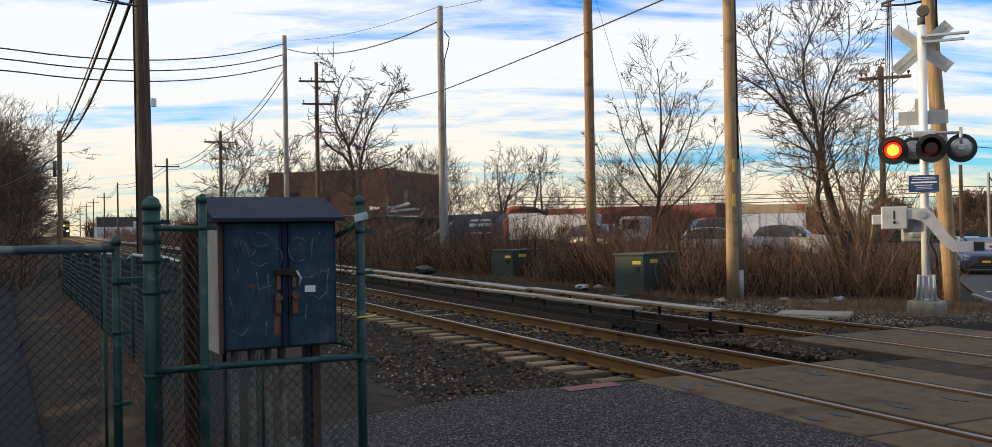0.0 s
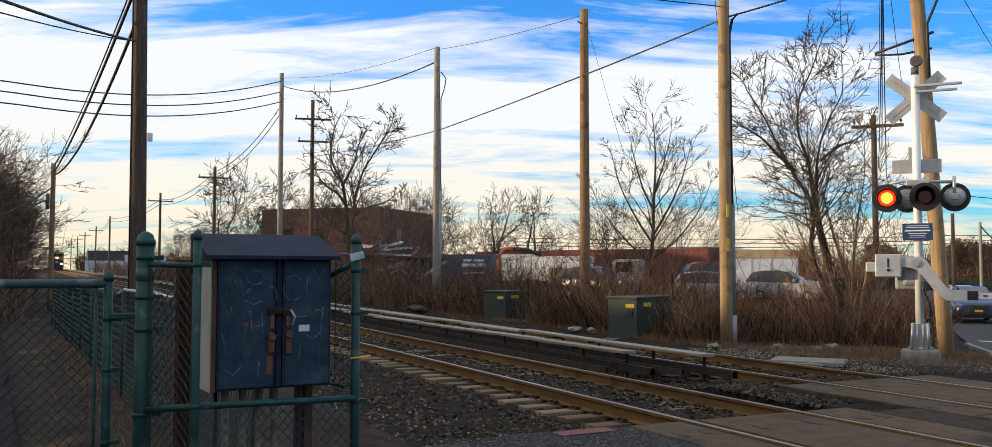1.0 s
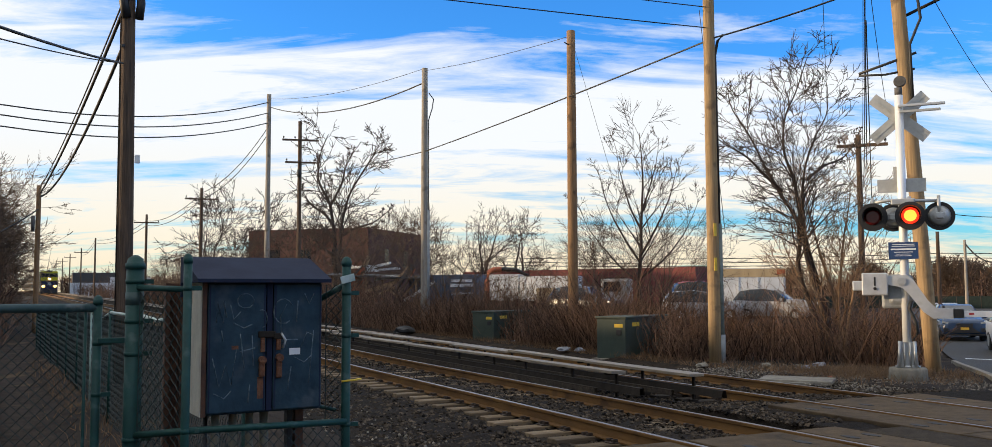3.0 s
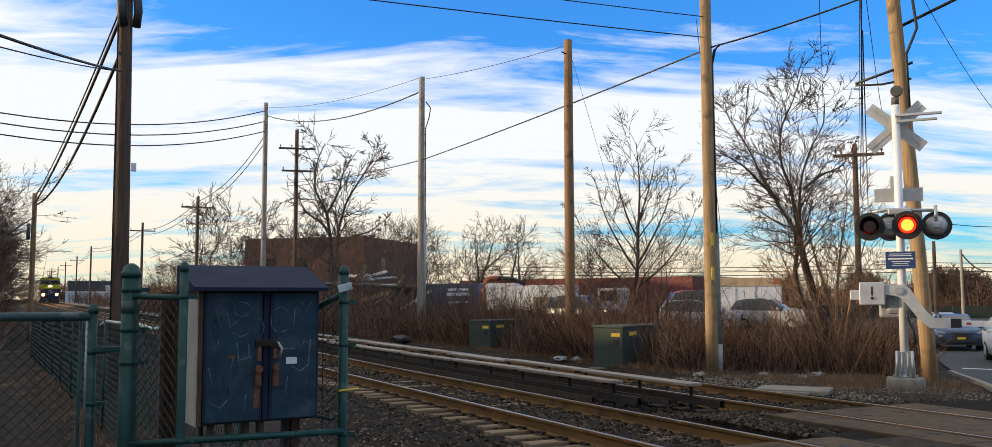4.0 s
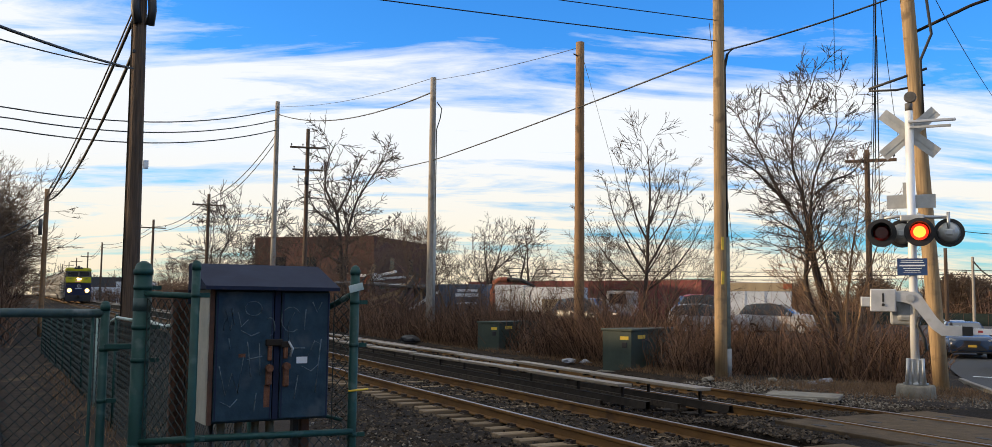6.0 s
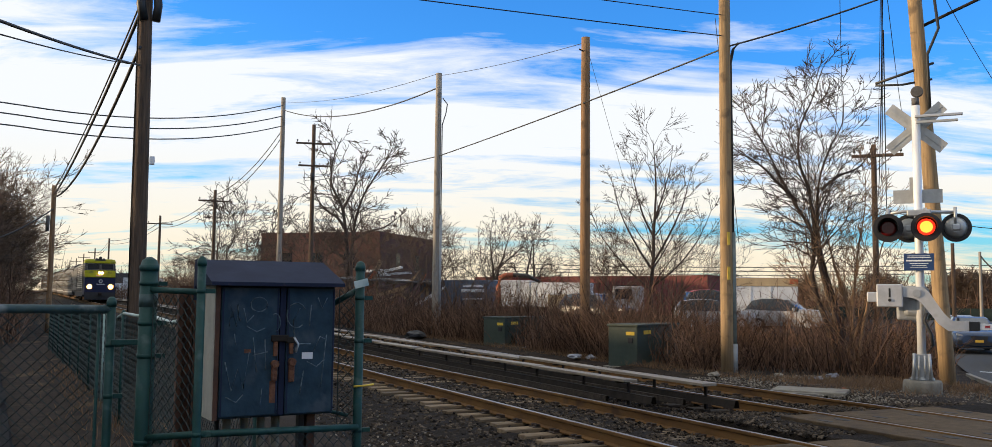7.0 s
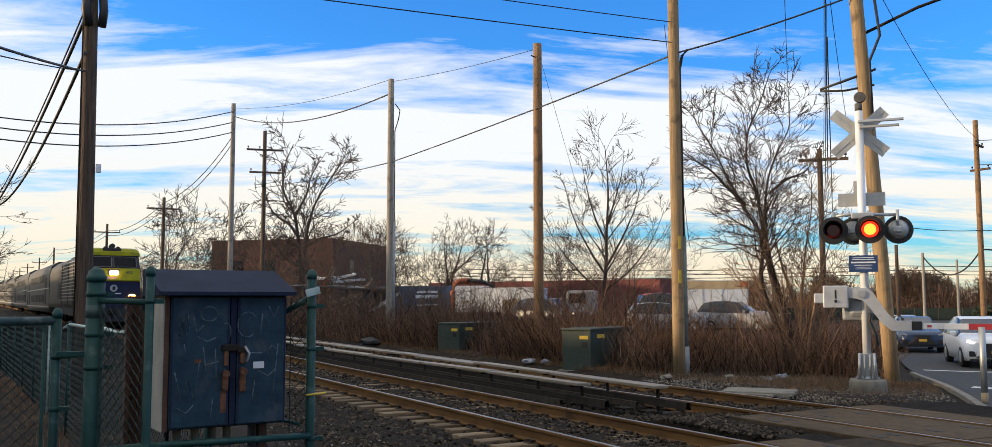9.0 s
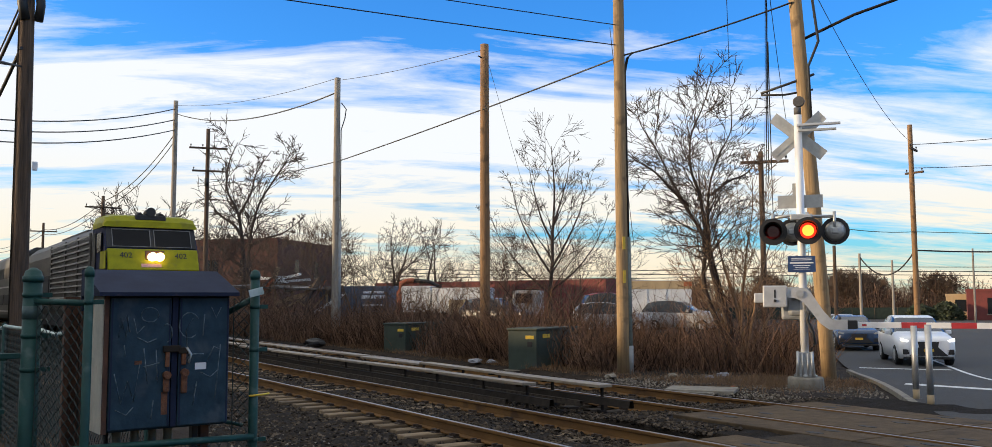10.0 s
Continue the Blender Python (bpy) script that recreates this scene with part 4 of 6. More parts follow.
def lamp_head(parent, x, y, z, facing, label):
    """A flashing light: hood and lens look along local -y when facing is 1, along +y when it is -1."""
    s = facing
    bm = BM()
    cyl_y(bm, x, z, y, y + s * 0.02, 0.27)
    head = part("target", bm, M_BLACK, parent, label)
    bm = BM()
    tube(bm, [(x, y + s * 0.02, z), (x, y + s * 0.10, z), (x, y + s * 0.16, z)], [0.18, 0.17, 0.09], 20)
    part("lamp_housing", bm, M_SIGNBACK if s < 0 else M_BLACK, head)
    # visor: upper part of a tube
    bm = BM()
    angs = lin(radians(-25), radians(205), 15)
    for k in range(14):
        q = []
        for a, dy, rr in ((angs[k], 0.0, 0.185), (angs[k + 1], 0.0, 0.185), (angs[k + 1], 0.26, 0.19), (angs[k], 0.26, 0.19)):
            q.append((x + rr * math.cos(a), y - s * dy, z + rr * math.sin(a)))
        q2 = [((px - x) * 0.965 + x, py, (pz - z) * 0.965 + z) for px, py, pz in q]
        v, w = [bm.verts.new(p) for p in q], [bm.verts.new(p) for p in q2]
        bm.faces.new(v), bm.faces.new(w[::-1])
        bm.faces.new((v[2], v[3], w[3], w[2]))
    part("visor", bm, M_BLACK, head)
    return head


def lens(parent, x, y, z, material, label):
    bm = BM()
    tube(bm, [(0, 0.004, 0), (0, -0.012, 0), (0, -0.03, 0)], [0.155, 0.155, 0.11], 24)
    bm.faces.ensure_lookup_table()
    for f in bm.faces:
        if len(f.verts) > 4:
            f.material_index = len(material) - 1 if isinstance(material, list) else 0
    o = part("lens", bm, material, parent, label)
    o.matrix_basis = pose(x, y, z)
    return o


M_LAMPRIM = glow("red_lamp_rim", (1.0, 0.03, 0.01), 1.6)
M_LAMP = glow("red_lamp_glow", (1.0, 0.19, 0.02), 4.6)


def build_signal():
    s = thing("crossing_signal", 14.83, 12.02, -0.16, -50.0, "silver crossing signal mast with lowered gate arm, on round concrete", "crossing signal")
    bm = BM()
    tube(bm, [(0, 0, -0.1), (0, 0, 0.20), (0, 0, 0.24)], [0.35, 0.34, 0.32], 28)
    part("concrete_base", bm, M_CONC, s, "round concrete footing")
    bm = BM()
    tube(bm, [(0, 0, 0.24), (0, 0, 0.28)], 0.22, 4)
    box(bm, -0.19, 0.19, -0.15, 0.15, 0.24, 0.30, 0.01)
    prism(bm, [(-0.19, 0.24), (0.19, 0.24), (0.15, 0.72), (-0.15, 0.72)], -0.13, 0.13)
    for sx in (-1, 1):
        tube(bm, [(sx * 0.14, -0.15, 0.26), (sx * 0.13, -0.15, 0.74)], 0.028, 8)
        tube(bm, [(sx * 0.05, -0.15, 0.26), (sx * 0.05, -0.14, 0.70)], 0.02, 6)
    part("base_casting", bm, M_GALV, s, "grey bolted base casting")
    part("mast", tube(BM(), [(0, 0, 0.6), (0, 0, 5.45)], 0.078, 18), M_MAST, s, "silver painted tubular mast")
    bm = BM()
    tube(bm, [(0, 0, 5.45), (0, 0, 5.60)], 0.07, 12)
    tube(bm, [(0.03, -0.06, 5.72), (0.03, 0.0, 5.72), (0.03, 0.07, 5.72)], [0.10, 0.115, 0.05], 16)
    part("bell", bm, M_BELL, s, "weathered bell on top")
    part("cable", tube(BM(), [(0.10, -0.06, 0.75), (0.20, -0.08, 0.9), (0.17, -0.06, 1.1), (0.06, -0.09, 1.35), (0.1, -0.09, 1.5)], 0.03, 8), M_BLACK, s, "black cable loop")
    # crossbuck seen from behind, and a second one turned edge on
    for a, dy in ((41, 0.092), (-41, 0.102)):
        b = part("crossbuck_blade", box(BM(), -0.63, 0.63, -0.004, 0.004, -0.115, 0.115, 0, pose(0, dy, 5.03, 0, a, 0)), M_SIGNBACK, s, "bare aluminium back of a crossbuck blade")
        part("rib", box(BM(), -0.60, 0.60, -0.016, -0.004, -0.012, 0.012, 0, pose(0, dy, 5.03, 0, a, 0)), M_SIGNBACK, b)
    part("bracket", box(BM(), -0.02, 0.80, -0.13, -0.06, 5.20, 5.25, 0.01, pose(0, 0, 0)), M_ALU, s)
    part("bracket", box(BM(), 0.0, 0.72, -0.11, -0.07, 5.09, 5.14, 0.01), M_SIGNBACK, s)
    # small sign with its post bracket
    part("sign_plate", box(BM(), -0.43, 0.43, 0.085, 0.095, 3.58, 3.84, 0.0), M_SIGNBACK, s, "bare aluminium back of a small sign")
    part("sign_plate", box(BM(), -0.14, -0.07, 0.075, 0.085, 3.58, 4.08), M_SIGNBACK, s)
    # light arm
    part("light_arm", tube(BM(), [(-0.53, -0.02, 3.38), (-0.25, -0.02, 3.42), (0.65, -0.02, 3.38)], 0.032, 10), M_GALV, s)
    part("junction_box", box(BM(), -0.2, 0.22, -0.16, -0.04, 3.32, 3.44, 0.02), M_GALV, s)
    for x in (-0.53, 0.12, 0.63):
        part("hanger", tube(BM(), [(x, -0.04, 3.11), (x, -0.04, 3.48)], 0.03, 8), M_GALV, s)
    for x, y, f in ((-0.53, -0.12, 1), (0.13, -0.22, 1), (0.64, 0.10, -1), (-0.17, 0.16, -1)):
        h = lamp_head(s, x, y, 3.10, f, "round black light target seen from the front" if f > 0 else "round black light target seen from behind")
        if f > 0:
            off = lens(h, x, y - 0.012, 3.10, M_REDLENS, "dark red lens")
            LAMPS.append(lens(h, x, y - 0.035, 3.10, [M_LAMPRIM, M_LAMP], "glowing red-orange lamp"))
        else:
            part("back_cover", tube(BM(), [(x, y - 0.17, 3.10), (x, y - 0.13, 3.10), (x, y - 0.02, 3.10)], [0.05, 0.15, 0.20], 20), M_SIGNBACK, h, "grey lamp back")
            part("latch", box(BM(), x - 0.07, x + 0.07, y - 0.19, y - 0.15, 3.04, 3.16, 0.02), M_GALV, h)
    # blue sign, its writing as bars
    b = part("emergency_sign", box(BM(), -0.27, 0.25, -0.115, -0.105, 2.29, 2.61, 0.0, pose(0, 0, 0)), M_BLUESIGN, s, "blue sign with white lettering")
    for z, w, h in ((2.655, 0.38, 0.012), (2.622, 0.40, 0.012), (2.565, 0.44, 0.028), (2.510, 0.32, 0.012), (2.472, 0.25, 0.008), (2.44, 0.30, 0.008)):
        part("text_bar", box(BM(), -0.01 - w / 2, -0.01 + w / 2, -0.1175, -0.115, z - 0.09 - h / 2, z - 0.09 + h / 2), M_LETTER, b)
    # gate mechanism
    part("mechanism_box", box(BM(), -0.42, 0.12, 0.02, 0.36, 1.35, 2.0, 0.05), M_PIPEGREY, s, "grey gate motor housing")
    part("motor_cover", box(BM(), -0.30, 0.16, -0.04, 0.10, 1.42, 1.98, 0.08), M_PIPEGREY, s)
    cw = part("counterweight", box(BM(), -0.76, -0.30, -0.20, -0.12, 1.60, 2.03, 0.02), M_ALU, s, "silver counterweight plate")
    part("counterweight_block", box(BM(), -0.93, -0.70, -0.16, -0.05, 1.69, 1.88, 0.02), M_ALU, cw)
    part("slot", box(BM(), -0.545, -0.512, -0.206, -0.20, 1.78, 1.95, 0), M_BLACK, cw)
    part("bolt", tube(BM(), [(-0.528, -0.225, 1.73), (-0.528, -0.20, 1.73)], 0.03, 10), M_BLACK, cw)
    bm = BM()
    up_, dn = [], []
    for x, z, w in ((-0.32, 1.88, 0.09), (-0.10, 1.88, 0.13), (0.0, 1.86, 0.15), (0.10, 1.76, 0.15), (0.22, 1.58, 0.14), (0.34, 1.40, 0.13), (0.50, 1.28, 0.11), (0.80, 1.28, 0.10)):
        up_.append((x + w * 0.35, z + w * 0.8)), dn.append((x - w * 0.35, z - w * 0.8))
    up_[0], dn[0] = (-0.32, 1.97), (-0.32, 1.80)
    up_[-1], dn[-1] = (0.80, 1.36), (0.80, 1.17)
    up_[-2], dn[-2] = (0.52, 1.36), (0.46, 1.17)
    prism(bm, up_ + dn[::-1], -0.16, -0.06)
    arm = part("gate_crank", bm, M_ALU, s, "curved silver gate arm support")
    part("hub", tube(BM(), [(-0.06, -0.19, 1.86), (-0.06, -0.10, 1.86)], 0.075, 16), M_GALV, arm)
    part("clamp", box(BM(), 0.80, 0.98, -0.15, -0.07, 1.18, 1.35, 0.01), M_BLACK, s)
    x, k = 0.98, 0
    drop = -0.003
    widths = (0.36, 0.42) + (0.43,) * 15
    for k, w in enumerate(widths):
        z = 1.26 + drop * (x - 0.9)
        part("arm_stripe", box(BM(), x, x + w - 0.002, -0.135, -0.095, z - 0.055, z + 0.055, 0.004), M_WHITE if k < 2 or k % 2 else M_REFLRED, s,
             "white gate arm section" if k < 2 or k % 2 else "red gate arm section")
        x += w
    part("reflector", box(BM(), 1.06, 1.14, -0.14, -0.135, 1.24, 1.28), M_REFLRED, s)
    return s


signal = build_signal()
# ---------------- train ----------------
M_TRIM = mat("dull_window_trim", (0.16, 0.16, 0.16), (0.10, 0.10, 0.10), 6, 0.5, 0.4)
M_TRAINGREY = mat("stainless_panel", (0.075, 0.069, 0.059), (0.05, 0.046, 0.039), 2, 0.55, 0.2, spec=0.3, stretch=(1, 0.3, 3), stain=(0.055, 0.048, 0.039), stain_scale=0.9)
M_RIB = mat("bright_rib", (0.40, 0.385, 0.37), (0.27, 0.26, 0.25), 3, 0.4, 0.3)
M_TRAINYEL = mat("train_yellow", (0.29, 0.28, 0.006), (0.21, 0.20, 0.006), 2.5, 0.5, spec=0.15, stain=(0.19, 0.18, 0.02), stain_scale=2)
M_TRAINBLUE = mat("train_blue", (0.012, 0.017, 0.05), (0.009, 0.013, 0.038), 2, 0.6, spec=0.25)
M_TRAINDARK = mat("train_dark", (0.022, 0.021, 0.022), (0.013, 0.013, 0.013), 3, 0.7)
M_GLASS = mat("dark_window_glass", (0.012, 0.015, 0.019), (0.009, 0.012, 0.016), 2, 0.12, 0.0, spec=0.4)
M_WINDSCREEN = mat("tinted_windscreen", (0.008, 0.009, 0.011), (0.005, 0.006, 0.008), 2, 0.25, 0.0, spec=0.12)
M_DUSTYGLASS = mat("dusty_glass", (0.022, 0.021, 0.02), (0.014, 0.013, 0.013), 2, 0.6, spec=0.15)
M_HEAD = glow("headlight_glow", (1.0, 0.66, 0.30), 9.0)
M_DITCH = glow("ditch_light_glow", (1.0, 0.50, 0.13), 8.0)
M_PINK = mat("faded_pink_sticker", (0.45, 0.25, 0.27), (0.35, 0.2, 0.2), 5, 0.7)


def wheelset(parent, y):
    for sx in (-0.75, 0.75):
        bm = BM()
        tube(bm, [(sx - 0.07, y, 0.46), (sx + 0.07, y, 0.46)], 0.46, 20)
        part("wheel", bm, M_DARKSTEEL, parent)


def bogie(parent, y):
    bm = BM()
    box(bm, -1.15, -0.95, y - 1.9, y + 1.9, 0.42, 0.78, 0.05)
    box(bm, 0.95, 1.15, y - 1.9, y + 1.9, 0.42, 0.78, 0.05)
    box(bm, -1.0, 1.0, y - 0.3, y + 0.3, 0.5, 0.85)
    b = part("bogie", bm, M_TRAINDARK, parent)
    for d in (-1.3, 1.3):
        wheelset(b, y + d)


def build_loco():
    t = thing("locomotive", 6.7, 300, 0, 0, "yellow and blue diesel locomotive with ribbed grey sides, lights on", "locomotive")
    out = [(-1.46, 1.0), (-1.52, 1.25), (-1.52, 3.55), (-1.40, 3.95), (-1.0, 4.28), (-0.45, 4.38), (0.45, 4.38), (1.0, 4.28), (1.40, 3.95), (1.52, 3.55), (1.52, 1.25), (1.46, 1.0)]
    part("body", prism(BM(), out, 2.6, 22.6), M_TRAINGREY, t, "grey stainless body")
    # cab: a raked nose, built by lofting outlines along the length
    bm = BM()
    secs = []
    for y, w, zt in ((0.0, 1.40, 2.50), (0.02, 1.46, 2.56), (0.35, 1.50, 3.28), (0.75, 1.45, 4.05), (0.80, 1.44, 4.10), (2.6, 1.52, 4.12)):
        secs.append([bm.verts.new(p) for p in ((-w, y, 0.75), (-w, y, 1.9), (-w, y, zt - 0.02), (-w + 0.08, y, zt), (w - 0.08, y, zt), (w, y, zt - 0.02), (w, y, 1.9), (w, y, 0.75))])
    for r0, r1 in zip(secs, secs[1:]):
        for k in range(8):
            bm.faces.new((r0[k], r0[(k + 1) % 8], r1[(k + 1) % 8], r1[k]))
    bm.faces.new(secs[0]), bm.faces.new(secs[-1][::-1])
    part("cab", bm, M_TRAINBLUE, t, "blue cab")
    # yellow roof brow
    bm = BM()
    prof = [(0.62, 4.04), (0.66, 4.24), (0.85, 4.42), (1.3, 4.5), (2.62, 4.5), (2.62, 4.04)]
    rows = []
    for x, k in ((-1.52, 0.0), (-1.44, 0.75), (-1.15, 1.0), (1.15, 1.0), (1.44, 0.75), (1.52, 0.0)):
        rows.append([bm.verts.new((x, y, 4.04 + (z - 4.04) * (0.35 + 0.65 * k))) for y, z in prof])
    for r0, r1 in zip(rows, rows[1:]):
        for k in range(6):
            bm.faces.new((r0[k], r0[(k + 1) % 6], r1[(k + 1) % 6], r1[k]))
    bm.faces.new(rows[0]), bm.faces.new(rows[-1][::-1])
    part("roof_brow", bm, M_TRAINYEL, t, "yellow cab roof")
    tilt = math.degrees(math.atan2(0.40, 0.77))
    # dark window surround on the rake, and two windscreens
    sur = part("windscreen_surround", box(BM(), -1.44, 1.44, -0.03, 0.02, -0.38, 0.38, 0.01, pose(0, 0.545, 3.66, -27, 0, 0)), M_TRAINDARK, t, "black windscreen surround")
    for x0, x1 in ((-1.25, -0.07), (0.09, 1.27)):
        w = part("windscreen", box(BM(), x0, x1, -0.045, -0.03, -0.34, 0.30, 0.0, pose(0, 0.545, 3.66, -27, 0, 0)), M_WINDSCREEN, t, "dark windscreen")
        bm = BM()
        for a in ((x0 - 0.02, x1 + 0.02, 0.30, 0.325), (x0 - 0.02, x1 + 0.02, -0.36, -0.34), (x0 - 0.025, x0, -0.36, 0.325), (x1, x1 + 0.025, -0.36, 0.325)):
            box(bm, a[0], a[1], -0.06, -0.04, a[2], a[3], 0, pose(0, 0.545, 3.66, -27, 0, 0))
        part("windscreen_frame", bm, M_TRIM, w, "thin metal frame")
    nose = part("nose_band", box(BM(), -1.46, 1.46, -0.06, 0.10, -0.40, 0.39, 0.03, pose(0, 0.13, 2.92, -25, 0, 0)), M_TRAINYEL, t, "yellow nose band with black numbers")
    part("nose_side", box(BM(), -1.535, -1.52, 0.05, 1.0, 2.62, 3.2, 0.0), M_TRAINYEL, t)
    for x in (-0.88, 0.88):
        cu = bpy.data.curves.new("number", "FONT")
        cu.body, cu.size, cu.align_x, cu.align_y, cu.extrude = "402", 0.27, "CENTER", "CENTER", 0.004
        tmp = bpy.data.objects.new("number", cu)
        me = bpy.data.meshes.new_from_object(tmp)
        bpy.data.objects.remove(tmp)
        o = part_mesh("number", me, M_TRAINDARK, nose, "black fleet number")
        o.matrix_basis = pose(0, 0.13, 2.92, -25, 0, 0) @ pose(x, -0.066, 0.13, 90, 0, 0)
    hb = part("headlight_box", box(BM(), -0.28, 0.34, -0.10, 0.0, -0.02, 0.32, 0.03, pose(0, 0.13, 2.92, -25, 0, 0)), M_RUSTBEAM, t, "headlight box")
    for x in (-0.09, 0.15):
        part("headlight", tube(BM(), [(x, -0.11, 3.02), (x, -0.03, 3.02)], 0.145, 16), M_HEAD, hb, "lit round headlight")
    part("sticker", box(BM(), -0.42, 0.22, -0.066, -0.06, -0.30, -0.17, 0, pose(0, 0.13, 2.92, -25, 0, 0)), M_PINK, t)
    em = BM()
    tube(em, [(0.05, -0.012, 2.15), (0.05, 0.03, 2.15)], 0.20, 20)
    part("emblem", em, M_SIGNBACK, t, "round white emblem")
    part("emblem_bar", box(BM(), -0.02, 0.14, -0.018, -0.010, 2.05, 2.25), M_TRAINBLUE, t)
    part("emblem_bar", box(BM(), -0.35, 0.45, -0.010, 0.01, 1.82, 1.88), M_LETTER, t)
    for x in (-1.02, 1.02):
        d = part("ditch_light_box", box(BM(), x - 0.2, x + 0.2, -0.07, 0.05, 1.42, 1.74, 0.03), M_TRAINDARK, t)
        part("ditch_light", tube(BM(), [(x, -0.09, 1.58), (x, -0.05, 1.58)], 0.25, 16), M_DITCH, d, "lit ditch light")
    bm = BM()
    prism(bm, [(-1.45, 0.25), (1.45, 0.25), (1.5, 1.0), (-1.5, 1.0)], -0.12, 0.3)
    part("pilot", bm, M_TRAINDARK, t, "black snow pilot")
    part("coupler", box(BM(), -0.16, 0.16, -0.55, 0.0, 0.70, 0.98, 0.04), M_DARKSTEEL, t)
    bm = BM()
    tube(bm, [(-0.34, 0.75, 4.45), (-0.34, 1.1, 4.5)], 0.10, 10)
    tube(bm, [(0.34, 0.75, 4.45), (0.34, 1.1, 4.5)], 0.10, 10)
    tube(bm, [(0.0, 0.7, 4.58), (0.0, 1.2, 4.55)], 0.16, 12)
    box(bm, -0.5, 0.5, 0.72, 1.1, 4.28, 4.48, 0.04)
    part("horn", bm, M_TRAINDARK, t, "black horn cluster on the roof")
    # cab side: window, door, ladder
    for sx in (-1, 1):
        part("side_window", box(BM(), sx * 1.50 - 0.02, sx * 1.50 + 0.02, 1.0, 1.75, 3.2, 3.85, 0.0), M_GLASS, t)
        part("cab_door", box(BM(), sx * 1.53 - 0.012, sx * 1.53 + 0.012, 1.95, 2.5, 1.35, 3.9, 0.0), M_TRAINGREY, t)
        for z in lin(1.5, 3.85, 12):
            part("side_rib", box(BM(), sx * 1.545 - 0.03, sx * 1.545 + 0.03, 3.0, 12.6, z - 0.028, z + 0.028, 0.0), M_RIB, t, "bright horizontal rib")
        for y in (2.85, 5.6, 8.6, 12.7):
            part("side_pillar", box(BM(), sx * 1.55 - 0.02, sx * 1.55 + 0.02, y - 0.14, y + 0.14, 1.2, 3.95, 0.0), M_TRAINGREY, t)
        part("side_grille", box(BM(), sx * 1.54 - 0.02, sx * 1.54 + 0.02, 13.2, 15.4, 1.6, 2.7, 0.0), M_TRAINDARK, t)
        part("frame_skirt", box(BM(), sx * 1.40 - 0.06, sx * 1.40 + 0.06, 4.2, 18.5, 0.55, 1.1, 0.0), M_TRAINDARK, t)
    bogie(t, 4.0), bogie(t, 18.8)
    part("roof_fan", box(BM(), -0.7, 0.7, 9, 16, 4.36, 4.52, 0.05), M_TRAINDARK, t)
    return t


def build_coach():
    t = thing("coach", 6.7, 330, 0, 0, "grey bilevel passenger coach behind the locomotive", "coach", "train coaches")
    out = [(-1.40, 0.45), (-1.50, 0.7), (-1.52, 3.5), (-1.36, 4.05), (-0.9, 4.36), (0.9, 4.36), (1.36, 4.05), (1.52, 3.5), (1.50, 0.7), (1.40, 0.45)]
    part("body", prism(BM(), out, 0.2, 25.6), M_TRAINGREY, t, "grey stainless coach body")
    for sx in (-1, 1):
        for z0, z1 in ((1.25, 1.85), (2.85, 3.45)):
            for k in range(4):
                part("window_band", box(BM(), sx * 1.52 - 0.012, sx * 1.52 + 0.012, 5.2 + k * 4.1, 8.6 + k * 4.1, z0, z1, 0.0), M_DUSTYGLASS, t)
        for y in (3.0, 22.4):
            part("door", box(BM(), sx * 1.525 - 0.012, sx * 1.525 + 0.012, y, y + 1.3, 1.1, 3.2, 0.0), M_TRAINDARK, t, "dark sliding doors")
        part("ledge", box(BM(), sx * 1.53 - 0.02, sx * 1.53 + 0.02, 0.3, 25.5, 2.28, 2.36, 0.0), M_RIB, t)
        part("ledge", box(BM(), sx * 1.515 - 0.02, sx * 1.515 + 0.02, 0.3, 25.5, 0.85, 0.93, 0.0), M_RIB, t)
    part("gangway", box(BM(), -0.6, 0.6, -0.25, 0.2, 1.0, 3.4, 0.0), M_TRAINDARK, t)
    bogie(t, 3.2), bogie(t, 22.6)
    return t


loco = build_loco()
coaches = [build_coach()]
for k in range(6):
    coaches.append(copy_thing(coaches[0], pose(6.7, 360 + 26 * k, 0)))

# ---------------- cars ----------------
M_CARWHITE = mat("white_car_paint", (0.75, 0.76, 0.78), (0.70, 0.71, 0.73), 2, 0.25)
M_CARBLUE = mat("blue_car_paint", (0.03, 0.055, 0.11), (0.025, 0.045, 0.09), 2, 0.25)
M_CARDARK = mat("dark_car_paint", (0.05, 0.05, 0.055), (0.04, 0.04, 0.042), 2, 0.3)
M_CARRED = mat("red_truck_paint", (0.35, 0.03, 0.03), (0.26, 0.025, 0.025), 2, 0.4)
M_CARGREY = mat("silver_car_paint", (0.33, 0.32, 0.31), (0.26, 0.25, 0.24), 2, 0.35)
M_TYRE = mat("tyre_rubber", (0.018, 0.018, 0.018), (0.012, 0.012, 0.012), 10, 0.85)
M_HEADLAMP = glow("car_lamp_glow", (1.0, 0.97, 0.92), 1.3)
M_PLATE = mat("yellow_plate", (0.6, 0.36, 0.03), (0.5, 0.3, 0.03), 9, 0.6)


